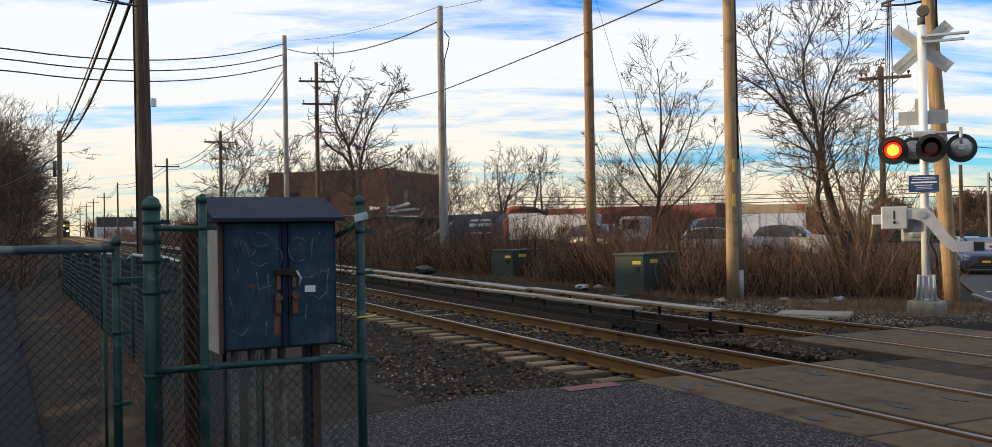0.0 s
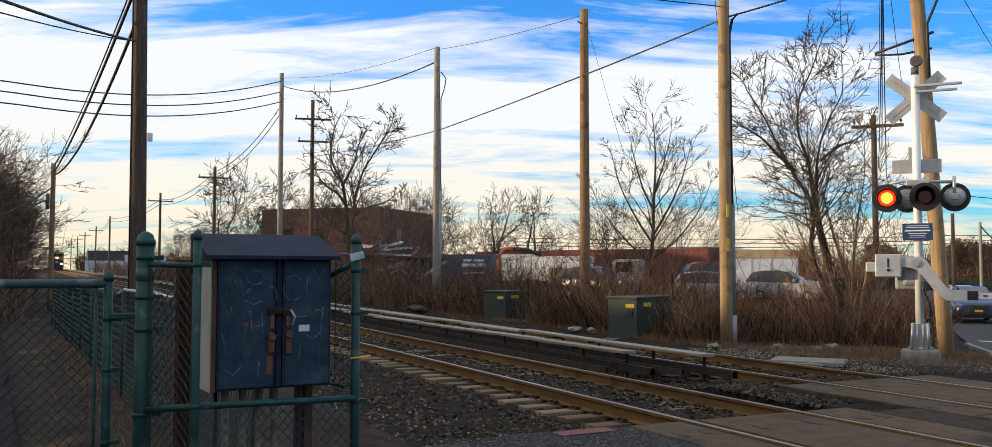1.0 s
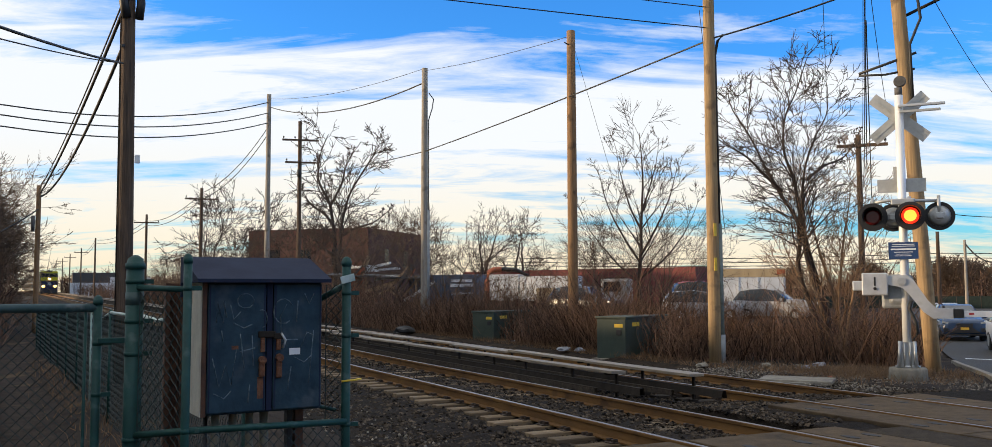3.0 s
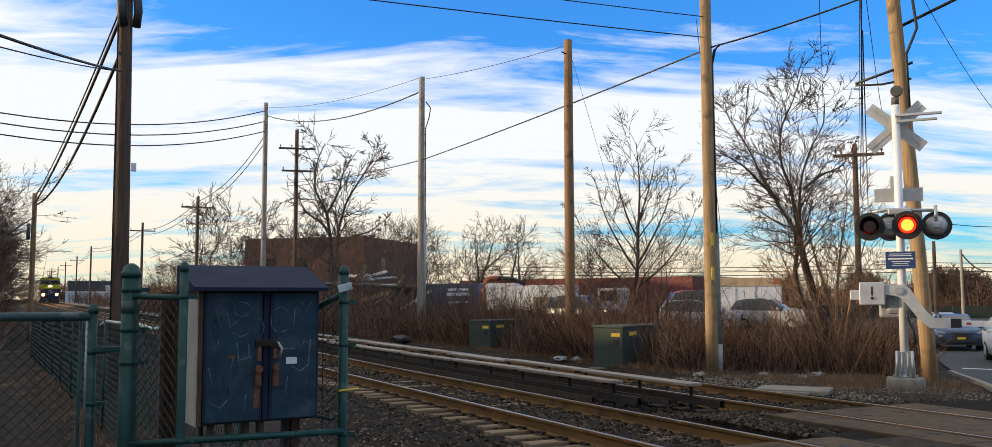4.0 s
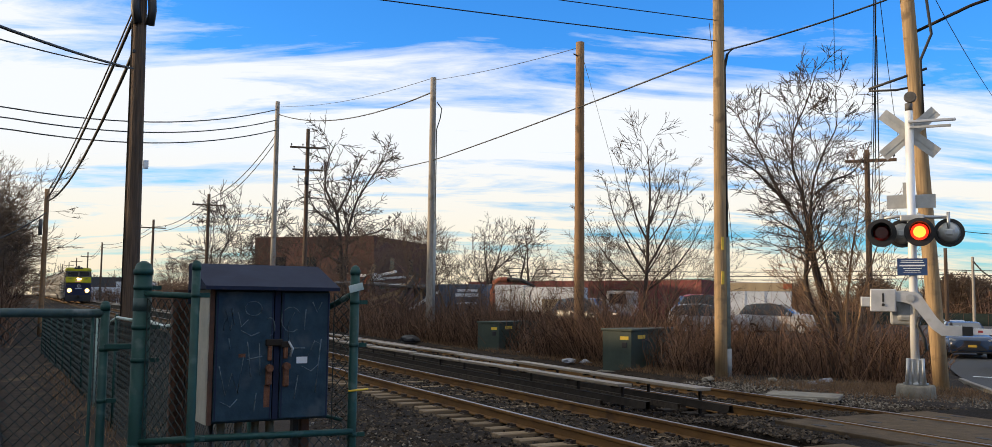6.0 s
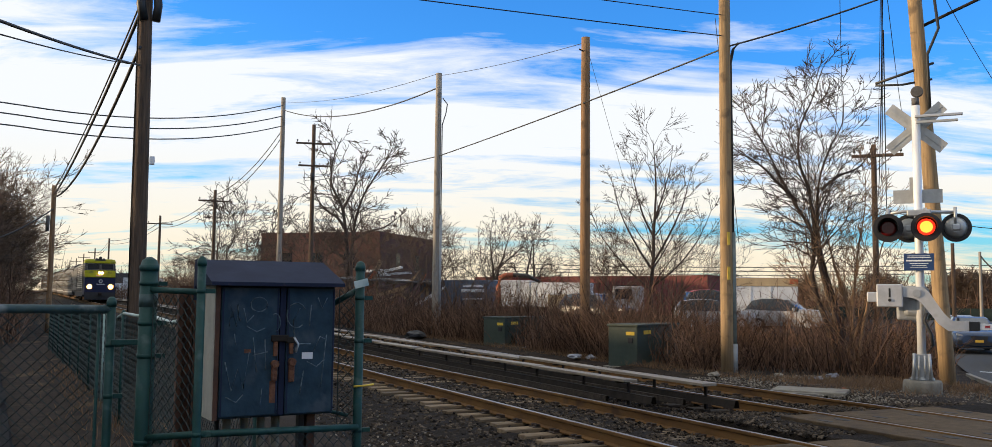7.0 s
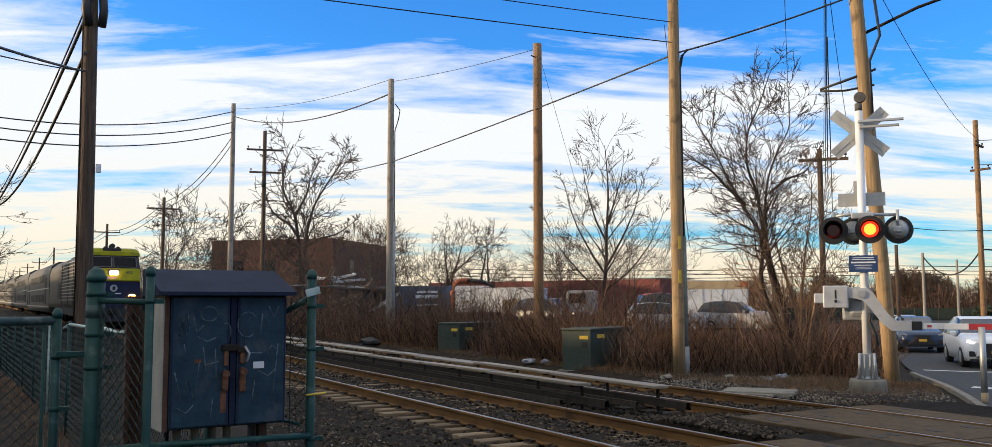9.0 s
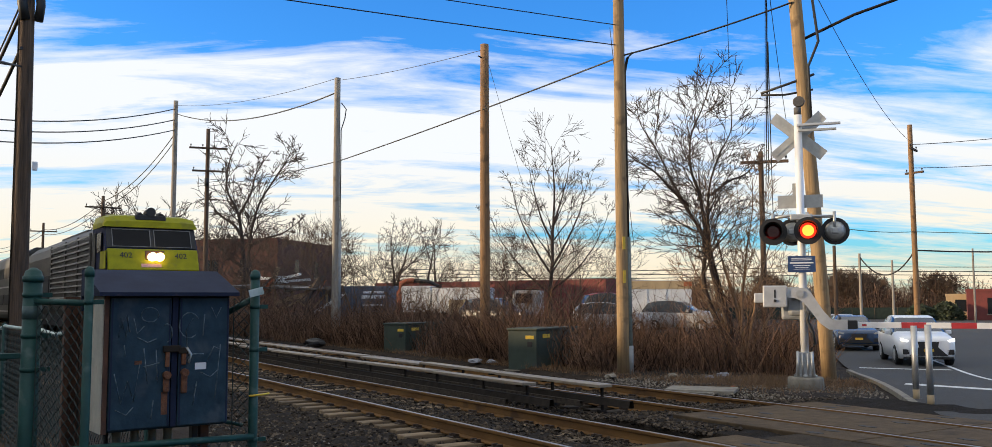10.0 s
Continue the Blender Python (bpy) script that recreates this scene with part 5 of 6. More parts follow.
def car(name, x, y, z, rz, paint, label, h=1.7, length=4.85, lit=False, grille=True):
    """A car whose nose points along local -y."""
    t = thing(name, x, y, z, rz, label, "car", "cars")
    k = h / 1.7
    L = length / 4.85
    #      y,    wb,   ws,   zb,   zs,   wr,   zr
    S = ((-2.42, 0.62, 0.66, 0.42, 0.72, 0.58, 0.86), (-2.36, 0.80, 0.84, 0.30, 0.78, 0.72, 0.95), (-2.1, 0.88, 0.92, 0.24, 0.84, 0.80, 1.02), (-1.4, 0.90, 0.95, 0.24, 0.96, 0.84, 1.10),
         (-0.95, 0.90, 0.95, 0.24, 1.00, 0.86, 1.14), (-0.15, 0.90, 0.95, 0.24, 1.02, 0.68, 1.62), (0.4, 0.90, 0.95, 0.24, 1.03, 0.67, 1.70), (1.3, 0.90, 0.95, 0.24, 1.05, 0.66, 1.68),
         (1.95, 0.90, 0.94, 0.26, 1.08, 0.64, 1.58), (2.32, 0.84, 0.90, 0.34, 1.06, 0.74, 1.16), (2.42, 0.74, 0.80, 0.42, 0.90, 0.7, 1.0))
    bm = BM()
    rings = []
    for y0, wb, ws, zb, zs, wr, zr in S:
        zs, zr = zs * k, zr * k
        pts = [(-wb, zb), (-ws, (zb + zs) / 2), (-ws + 0.01, zs), (-wr, zr - 0.02), (-wr + 0.1, zr + 0.01), (wr - 0.1, zr + 0.01), (wr, zr - 0.02), (ws - 0.01, zs), (ws, (zb + zs) / 2), (wb, zb)]
        rings.append([bm.verts.new((px, y0 * L, pz)) for px, pz in pts])
    for i, (r0, r1) in enumerate(zip(rings, rings[1:])):
        for q in range(10):
            f = bm.faces.new((r0[q], r0[(q + 1) % 10], r1[(q + 1) % 10], r1[q]))
            f.smooth = True
            if (i in (5, 6, 7, 8) and q in (2, 6)) or (i == 4 and q in (2, 3, 4, 5, 6)) or (i == 8 and q in (3, 4, 5)):
                f.material_index = 1
    bm.faces.new(rings[0]), bm.faces.new(rings[-1][::-1])
    part("body", bm, [paint, M_GLASS], t)
    for sx in (-1, 1):
        for wy in (-1.5, 1.45):
            w = part("wheel", tube(BM(), [(sx * 0.72, wy * L, 0.36), (sx * 0.93, wy * L, 0.36), (sx * 0.955, wy * L, 0.36)], [0.36, 0.36, 0.31], 20), M_TYRE, t)
            part("rim", tube(BM(), [(sx * 0.93, wy * L, 0.36), (sx * 0.965, wy * L, 0.36)], [0.24, 0.20], 14), M_GALV, w)
        bm = BM()
        prism(bm, [(sx * 0.50, 0.80 * k), (sx * 0.86, 0.86 * k), (sx * 0.85, 0.96 * k), (sx * 0.60, 0.88 * k)], -2.40 * L, -2.15 * L)
        part("headlight", bm, M_HEADLAMP if lit else M_GALV, t, "lit headlight" if lit else "headlight")
        part("mirror", box(BM(), sx * 1.02 - 0.1, sx * 1.02 + 0.1, -0.75, -0.62, 1.05 * k, 1.2 * k, 0.03), paint, t)
        part("fog_vent", box(BM(), sx * 0.70 - 0.12, sx * 0.70 + 0.12, -2.42 * L, -2.25 * L, 0.40, 0.58, 0.02), M_BLACK, t)
    if grille:
        bm = BM()
        prism(bm, [(-0.34, 0.84 * k), (0.34, 0.84 * k), (0.30, 0.66 * k), (0.62, 0.36), (-0.62, 0.36), (-0.30, 0.66 * k)], -2.45 * L, -2.3 * L)
        g = part("grille", bm, M_BLACK, t, "black spindle-shaped grille")
        part("plate", box(BM(), -0.16, 0.16, -2.47 * L, -2.445 * L, 0.50, 0.60, 0.0), M_PLATE, g, "plain yellow number plate")
    part("bumper_lip", box(BM(), -0.8, 0.8, -2.40 * L, -2.2 * L, 0.24, 0.32, 0.02), M_BLACK, t)
    return t


RZ_ROAD = -45.5
car("suv", 31.25, 20.75, -0.70, RZ_ROAD, M_CARWHITE, "white sport utility vehicle waiting on the road, headlights on", lit=True)
car("car", 37.6, 28.3, -0.70, RZ_ROAD, M_CARBLUE, "dark blue car waiting behind on the road", 1.55)
car("car", 43.5, 33.5, -0.70, RZ_ROAD, M_CARGREY, "silver car farther down the road", 1.5, lit=True)
car("parked_car", 31.0, 49.5, -0.3, 20, M_CARDARK, "dark parked car in the yard behind the brush", 2.1, 5.2)
car("parked_car", 36.5, 45.0, -0.3, 60, M_CARGREY, "dusty silver parked car in the yard", 1.8)
car("parked_car", 40.5, 43.0, -0.3, 30, M_CARGREY, "dusty white parked van in the yard", 1.9)
car("parked_car", 44.0, 54.0, -0.3, 70, M_CARRED, "red parked truck cab in the yard", 2.5, 5.2)

# ---------------- yard and far buildings ----------------
M_BRICK = mat("red_brick", (0.10, 0.043, 0.033), (0.066, 0.028, 0.022), 3, 0.9, stain=(0.055, 0.027, 0.021), stain_scale=0.3)
M_REDWALL = mat("dark_red_wall", (0.17, 0.035, 0.03), (0.12, 0.028, 0.025), 1.5, 0.8, stain=(0.10, 0.03, 0.026), stain_scale=0.2)
M_TRAILER = mat("white_trailer", (0.62, 0.62, 0.62), (0.48, 0.48, 0.47), 1.4, 0.55, stain=(0.36, 0.33, 0.29), stain_scale=0.6)
M_CONTAINER = mat("blue_container", (0.075, 0.095, 0.13), (0.055, 0.07, 0.10), 2, 0.6, stain=(0.10, 0.075, 0.055), stain_scale=0.8)
M_ORANGE = mat("orange_paint", (0.38, 0.09, 0.028), (0.28, 0.065, 0.02), 3, 0.6)
M_LUMBER = mat("stacked_lumber", (0.30, 0.20, 0.11), (0.17, 0.115, 0.07), 4, 0.85, obj=0.4)
M_TANWALL = mat("tan_wall", (0.42, 0.31, 0.17), (0.34, 0.25, 0.14), 2, 0.8)
M_ROOFDARK = mat("dark_roofing", (0.06, 0.055, 0.055), (0.04, 0.038, 0.037), 3, 0.8)


def building(name, x, y, z, rz, w, d, h, wall_m, label, windows=(), roof_m=None, parapet=0.3):
    b = thing(name, x, y, z, rz, label, "building", "buildings beyond the tracks")
    wall = part("wall", box(BM(), 0, w, 0, d, 0, h, 0.0), wall_m, b)
    bm = BM()
    box(bm, 0.3, w - 0.3, 0.3, d - 0.3, h, h + 0.05)
    part("roof", bm, roof_m or M_ROOFDARK, b)
    bm = BM()
    for a in ((-0.05, w + 0.05, -0.05, 0.25), (-0.05, w + 0.05, d - 0.25, d + 0.05), (-0.05, 0.25, 0.25, d - 0.25), (w - 0.25, w + 0.05, 0.25, d - 0.25)):
        box(bm, *a, h, h + parapet)
    part("parapet", bm, wall_m, b)
    for face, u, v, ww, hh in windows:
        if face == "front":
            wn = part("window", box(BM(), u, u + ww, -0.03, 0.05, v, v + hh), M_GLASS, b)
            part("sill", box(BM(), u - 0.1, u + ww + 0.1, -0.1, 0.02, v - 0.12, v), M_CONC, wn)
        else:
            wn = part("window", box(BM(), w - 0.05, w + 0.03, u, u + ww, v, v + hh), M_GLASS, b)
            part("sill", box(BM(), w - 0.02, w + 0.1, u - 0.1, u + ww + 0.1, v - 0.12, v), M_CONC, wn)
    return b


building("brick_building", 19.8, 98.0, -0.4, -44, 13.7, 16, 8.0, M_BRICK, "flat-roofed dark red brick building behind bare branches",
         [("front", 2.5 + 3.6 * k, 4.6, 1.2, 1.6) for k in range(3)] + [("side", 4.0, 4.6, 1.0, 1.7), ("side", 9.0, 4.6, 1.0, 1.7)])
building("red_warehouse", 51.3, 113.0, -0.4, -68, 35, 20, 4.3, M_REDWALL, "long low dark red warehouse", [("front", 6 + 8.5 * k, 1.2, 3.0, 2.2) for k in range(3)], parapet=0.15)
building("white_shed", 7.6, 264, 0.2, 0, 17, 10, 3.4, M_TRAILER, "distant long white flat building by the railway", (), M_TRAILER)
building("white_garage", 13.2, 202, 0.0, -12, 7, 8, 4.2, M_TRAILER, "distant white block building with a dark roof", (("front", 1.0, 0.0, 3.2, 2.4),))
building("dark_house", 9.5, 305, 0.6, 0, 15, 10, 6.4, M_ROOFDARK, "distant dark house above the white buildings")
building("tan_shop", 104.6, 66.0, -0.7, -58, 3.4, 10, 2.7, M_TANWALL, "low tan shop across the road", [("front", 1.0, 0.9, 1.4, 1.4)])
building("red_shop", 99.8, 60.4, -0.7, -58, 9.0, 10, 3.2, M_REDWALL, "dull red shop front across the road", [("front", 2.0, 0.7, 2.6, 1.8)])


def yard():
    # trailer boxes
    def trailer(x, y, rz, w, d, h, z, m, label, stripe=None, wheels=True):
        t = thing("box_trailer", x, y, z, rz, label, "trailer", "trailers")
        part("box", box(BM(), 0, w, 0, d, 0.9, 0.9 + h, 0.06), m, t)
        for k in range(int(w / 1.2)):
            part("rib", box(BM(), 0.5 + 1.2 * k, 0.56 + 1.2 * k, -0.03, 0.0, 0.95, 0.85 + h), m, t)
        part("frame", box(BM(), 0.2, w - 0.2, 0.2, d - 0.2, 0.65, 0.9), M_DARKSTEEL, t)
        if stripe:
            part("top_band", box(BM(), -0.02, w + 0.02, -0.04, 0.02, 0.9 + h - 0.55, 0.9 + h - 0.02), stripe, t, "stained tan band along the top")
            part("corner_lamp", box(BM(), w - 0.5, w, -0.06, -0.04, 0.9 + h - 0.4, 0.9 + h - 0.1), M_ORANGE, t)
        if wheels:
            for wx in (0.8, w - 0.8):
                bm = BM()
                tube(bm, [(wx, 0.1, 0.45), (wx, 0.4, 0.45)], 0.45, 14)
                part("wheel", bm, M_TYRE, t)
        return t
    trailer(37.0, 83.5, -44, 6.5, 2.5, 2.55, -0.35, M_TRAILER, "white box trailer in the yard")
    trailer(41.6, 78.5, -50, 5.5, 2.5, 2.35, -0.35, M_TRAILER, "dirty white box trailer with a rounded nose")
    trailer(38.5, 46.6, -40, 4.6, 2.4, 2.35, -0.35, M_TRAILER, "white truck box with a rusty tan top band", M_TANWALL)
    c = thing("shipping_container", 23.2, 60.2, -0.3, -44, "dark blue steel container with white lettering, among scrap", "container")
    body = part("body", box(BM(), 0, 5.0, 0, 2.4, 0.3, 2.95, 0.03), M_CONTAINER, c)
    for k in range(20):
        part("corrugation", box(BM(), 0.1 + 0.25 * k, 0.2 + 0.25 * k, -0.035, 0.0, 0.4, 2.85), M_CONTAINER, body)
    for z, a, b_, h in ((2.45, 3.2, 4.7, 0.16), (2.1, 3.1, 4.8, 0.22), (1.6, 3.2, 4.7, 0.12)):
        part("text_bar", box(BM(), a, b_, -0.045, -0.036, z, z + h), M_LETTER, c)
    part("ladder", box(BM(), 0.9, 1.5, -0.16, -0.1, 0.5, 2.2, 0.0), M_GALV, c, "grey ladder leaning on it")
    s = thing("lumber_rack", 18.2, 62.5, -0.3, -38, "rough shelter heaped with lumber and scrap", "scrap pile")
    rnd = random.Random(8)
    part("roof_sheet", box(BM(), -0.5, 7.0, -0.5, 3.0, 2.9, 3.0, 0, pose(0, 0, 0, 3, 2, 0)), M_ROOFDARK, s)
    for k in range(6):
        part("upright", box(BM(), 0.2 + 1.2 * k, 0.32 + 1.2 * k, 0, 0.12, 0, 2.9), M_LUMBER, s)
    for k in range(26):
        x, z = rnd.uniform(0, 6), rnd.uniform(0.3, 2.6)
        part("board", box(BM(), 0, rnd.uniform(1.2, 3.2), rnd.uniform(-0.2, 0.1), 0.15, 0, rnd.uniform(0.08, 0.3), 0, pose(x, -0.1, z, 0, rnd.uniform(-75, 60), 0)), rnd.choice((M_LUMBER, M_LUMBER, M_TRAILER, M_ORANGE, M_ROOFDARK)), s)
    for k in range(5):
        part("roof_clutter", box(BM(), 0, rnd.uniform(0.8, 2.2), 0, 0.3, 0, 0.15, 0, pose(rnd.uniform(0, 5), 0.3, 3.1 + 0.1 * k, 0, rnd.uniform(-14, 14), rnd.uniform(-20, 20))), rnd.choice((M_LUMBER, M_TRAILER)), s)
    d = thing("dump_truck", 30.2, 54.5, -0.3, -44, "tan dump truck bed standing in the yard", "truck")
    part("bed", box(BM(), 0, 4.2, 0, 2.2, 1.0, 2.0, 0.04), M_TANWALL, d)
    for k in range(5):
        part("bed_rib", box(BM(), 0.1 + 0.95 * k, 0.22 + 0.95 * k, -0.07, 0.0, 1.0, 2.02), M_TANWALL, d)
    part("rail", box(BM(), 0, 4.2, -0.06, 0.06, 2.0, 2.12), M_TRAILER, d)
    part("chassis", box(BM(), 0, 4.2, 0.4, 1.8, 0.6, 1.0), M_DARKSTEEL, d)
    part("cab", box(BM(), 4.35, 6.2, 0.1, 2.1, 0.9, 2.6, 0.15), M_CARGREY, d)
    part("cab_window", box(BM(), 4.6, 5.7, 0.06, 0.12, 1.75, 2.4), M_GLASS, d)
    for wx in (0.7, 1.8, 5.3):
        part("wheel", tube(BM(), [(wx, 0.05, 0.5), (wx, 0.4, 0.5)], 0.5, 14), M_TYRE, d)
    e = thing("loader_arm", 26.7, 54.9, -0.3, -35, "orange and black hydraulic loader boom in the yard", "crane")
    part("lower_boom", tube(BM(), [(0, 0, 0), (0, 0, 2.5), (0.12, 0, 3.05), (0.45, 0, 3.22), (1.0, 0, 3.26)], 0.18, 8), M_ORANGE, e, "orange boom")
    part("upper_boom", tube(BM(), [(1.0, 0, 3.26), (2.0, 0, 3.18), (2.8, 0, 2.8)], [0.15, 0.13, 0.09], 8), M_BLACK, e, "black upper boom")


yard()


# ---------------- small things by the tracks ----------------
def utility_box(x, y, rz, w, d, h, label):
    b = thing("utility_box", x, y, -0.22, rz, label, "utility box", "green utility boxes")
    part("body", box(BM(), 0, w, 0, d, 0, h, 0.02), M_BOXGREEN, b)
    part("lid", box(BM(), -0.03, w + 0.03, -0.03, d + 0.03, h, h + 0.06, 0.015), M_BOXGREEN, b)
    part("label_plate", box(BM(), w - 0.32, w - 0.08, -0.012, 0.0, h - 0.22, h - 0.13), M_YELLOW, b, "yellow warning label")
    part("latch", box(BM(), w - 0.26, w - 0.12, -0.03, 0.0, h - 0.42, h - 0.28, 0.01), M_BLACK, b)
    part("label_plate", box(BM(), w + 0.0, w + 0.012, 0.35, 0.75, h - 0.2, h - 0.1), M_YELLOW, b)
    part("base", box(BM(), -0.1, w + 0.1, -0.1, d + 0.1, -0.1, 0.02), M_CONC, b)
    return b


utility_box(13.42, 28.55, -62, 0.9, 2.4, 1.02, "green steel utility box half hidden in the brush")
utility_box(13.14, 20.24, -62, 0.84, 2.5, 1.04, "larger green steel utility box with a yellow label")
s = thing("concrete_slab", 12.85, 12.72, -0.165, -52, "flat weathered concrete vault lid on the ground", "concrete slab")
part("lid", box(BM(), -0.74, 0.56, -0.46, 0.40, 0, 0.075, 0.02), M_CONC, s)
part("rim", box(BM(), -0.9, 0.2, -0.62, -0.52, -0.02, 0.05, 0.01), M_CONC, s)
for x, y, h in ((14.37, 9.33, 1.27), (13.72, 8.64, 1.31)):
    b = thing("bollard", x, y, -0.13, 0, "slim galvanised bollard with a worn yellow foot", "bollard", "bollards")
    part("tube", tube(BM(), [(0, 0, 0.18), (0, 0, h)], 0.052, 14), M_GALV, b)
    part("foot", tube(BM(), [(0, 0, 0), (0, 0, 0.2)], 0.056, 14), M_TANWALL, b)
    part("base_ring", tube(BM(), [(0, 0, -0.03), (0, 0, 0.02), (0, 0, 0.05)], [0.2, 0.18, 0.09], 14), M_ROOFDARK, b)
M_HEDGE = mat("dark_evergreen", (0.045, 0.06, 0.025), (0.018, 0.026, 0.012), 2, 0.8, island=0.6)
M_SCREEN = mat("green_fence_screen", (0.018, 0.032, 0.023), (0.009, 0.017, 0.012), 3, 0.85)


def hedge(x, y, z, w, h, seed):
    """A clipped evergreen of many small leaves."""
    rnd = random.Random(seed)
    t = thing("hedge", x, y, z, 0, "dark green rounded evergreen bush by the shop", "bush", "evergreen bushes")
    verts, faces = [], []
    for k in range(2600):
        a, b = rnd.uniform(0, math.tau), rnd.uniform(0.0, 1.0)
        r = w * (1 - b ** 3) ** 0.5 * rnd.uniform(0.75, 1.0) * (1 + 0.2 * noise.noise((math.cos(a) * 2, math.sin(a) * 2, b * 3 + seed)))
        c = Vector((r * math.cos(a), r * math.sin(a), h * b))
        o = len(verts)
        for j in range(3):
            verts.append(tuple(c + Vector((rnd.gauss(0, 0.13), rnd.gauss(0, 0.13), rnd.gauss(0, 0.13)))))
        faces.append((o, o + 1, o + 2))
    me = bpy.data.meshes.new("leaves")
    me.from_pydata(verts, [], faces)
    tagged(part_mesh("leaves", me, M_HEDGE, t), kind="stuff")
    sticks_bm = BM()
    tube(sticks_bm, [(0, 0, -0.2), (0, 0, h * 0.7)], [0.12, 0.05], 6)
    part("stem", sticks_bm, M_WOOD_DK, t)


hedge(97.5, 61.5, -0.75, 1.7, 2.0, 3)
hedge(95.6, 63.5, -0.75, 1.5, 1.7, 4)
sf = thing("screen_fence", 77, 90, -0.75, -45, "distant green slatted screen fence beyond the road", "fence")
for k in range(14):
    part("panel", box(BM(), 2.55 * k, 2.55 * k + 2.5, 0, 0.05, 0.05, 1.45), M_SCREEN, sf)
    part("post", tube(BM(), [(2.55 * k - 0.02, 0.02, -0.1), (2.55 * k - 0.02, 0.02, 1.55)], 0.04, 6), M_WOOD_DK, sf)
cn = thing("traffic_cone", 98.0, 55.5, -0.35, 0, "small orange traffic cone by the road", "traffic cone")
part("cone", tube(BM(), [(0, 0, 0), (0, 0, 0.05), (0, 0, 0.06), (0, 0, 0.9)], [0.35, 0.35, 0.2, 0.05], 12), M_ORANGE, cn)
bm = grid_sheet(lin(4.45, 5.05, 4), lin(7.38, 7.6, 3), lambda x, y: -0.12 + 0.11 * smooth01((x - 1.5) / 3.5) + 0.004)
tagged(part("paint_mark", bm, M_REDPAINT), "faded red spray mark on the asphalt", "paint mark", kind="structure")

# ---------------- trees and brush ----------------
M_BARK = mat("grey_brown_bark", (0.125, 0.08, 0.05), (0.055, 0.036, 0.024), 6, 0.9, bump=0.5, stretch=(3, 3, 0.6))
M_THICKET = mat("brown_thicket_bark", (0.20, 0.127, 0.078), (0.10, 0.064, 0.041), 4, 0.9, island=0.5)
# lighter copy of the bark, warm sunlight put into its colour
M_SUNBARK = mat("sunlit_bark", (0.30, 0.185, 0.10), (0.15, 0.09, 0.052), 5, 0.85, bump=0.3, stretch=(3, 3, 0.6))
M_BARKDK = mat("dark_bark", (0.07, 0.046, 0.033), (0.03, 0.021, 0.016), 6, 0.9)
M_BRUSH = mat("dry_brush", (0.20, 0.118, 0.074), (0.085, 0.05, 0.033), 0.6, 0.95, island=0.85, spec=0.1)
M_STRAW = mat("dry_grass", (0.24, 0.135, 0.06), (0.11, 0.062, 0.03), 3, 0.9, island=0.4)


def sticks(name, segs, material, parent=None, label=""):
    """Tapered sticks as one mesh: segs are (p0, p1, r0, r1, sides)."""
    verts, faces = [], []
    for p0, p1, r0, r1, n in segs:
        d = p1 - p0
        if d.length < 1e-5:
            continue
        d.normalize()
        a = d.cross(Vector((0.3, 0.2, 1)) if abs(d.z) < 0.9 else Vector((1, 0, 0.1))).normalized()
        b = d.cross(a)
        o = len(verts)
        for p, r in ((p0, r0), (p1, r1)):
            for k in range(n):
                w = math.tau * k / n
                verts.append(p + a * (r * math.cos(w)) + b * (r * math.sin(w)))
        for k in range(n):
            faces.append((o + k, o + (k + 1) % n, o + n + (k + 1) % n, o + n + k))
    me = bpy.data.meshes.new(name)
    me.from_pydata([tuple(v) for v in verts], [], faces)
    return part_mesh(name, me, material, parent, label, smooth=True)


def grow(rnd, p, d, length, r, level, top, out, upward, wig, kids, thin, fork=(0.45, 0.95), low=1, reach=1.0):
    n = 5 if level == 0 else 4 if level < 3 else 3
    step = length / n
    sides = 8 if r > 0.06 else 5 if r > 0.02 else 3
    pts = []
    r_end = r * (0.45 if level else 0.5)
    for i in range(n):
        d = (d + Vector((rnd.gauss(0, wig), rnd.gauss(0, wig), rnd.gauss(0, wig) + upward))).normalized()
        q = p + d * step
        ra, rb = r + (r_end - r) * i / n, r + (r_end - r) * (i + 1) / n
        out[min(level, 2)].append((p.copy(), q.copy(), ra, max(rb, thin * 0.6), sides))
        p = q
        pts.append((q.copy(), d.copy(), rb))
    if level >= top:
        return
    for k in range(kids[min(level, len(kids) - 1)]):
        i = rnd.randrange(1 if level else low, n)
        q, dd, rr = pts[i]
        side = Vector((rnd.gauss(0, 1), rnd.gauss(0, 1), rnd.gauss(0, 0.35)))
        side = (side - dd * side.dot(dd)).normalized()
        ang = rnd.uniform(*fork)
        nd = (dd * math.cos(ang) + side * math.sin(ang)).normalized()
        grow(rnd, q, nd, length * rnd.uniform(0.5, 0.78) * (1.0 if level else reach), max(rr * rnd.uniform(0.5, 0.72), thin), level + 1, top, out, upward, wig * 1.1, kids, thin, fork)
    q, dd, rr = pts[-1]
    grow(rnd, q, dd, length * 0.6, max(rr * 0.9, thin), level + 1, top, out, upward, wig, kids, thin, fork)


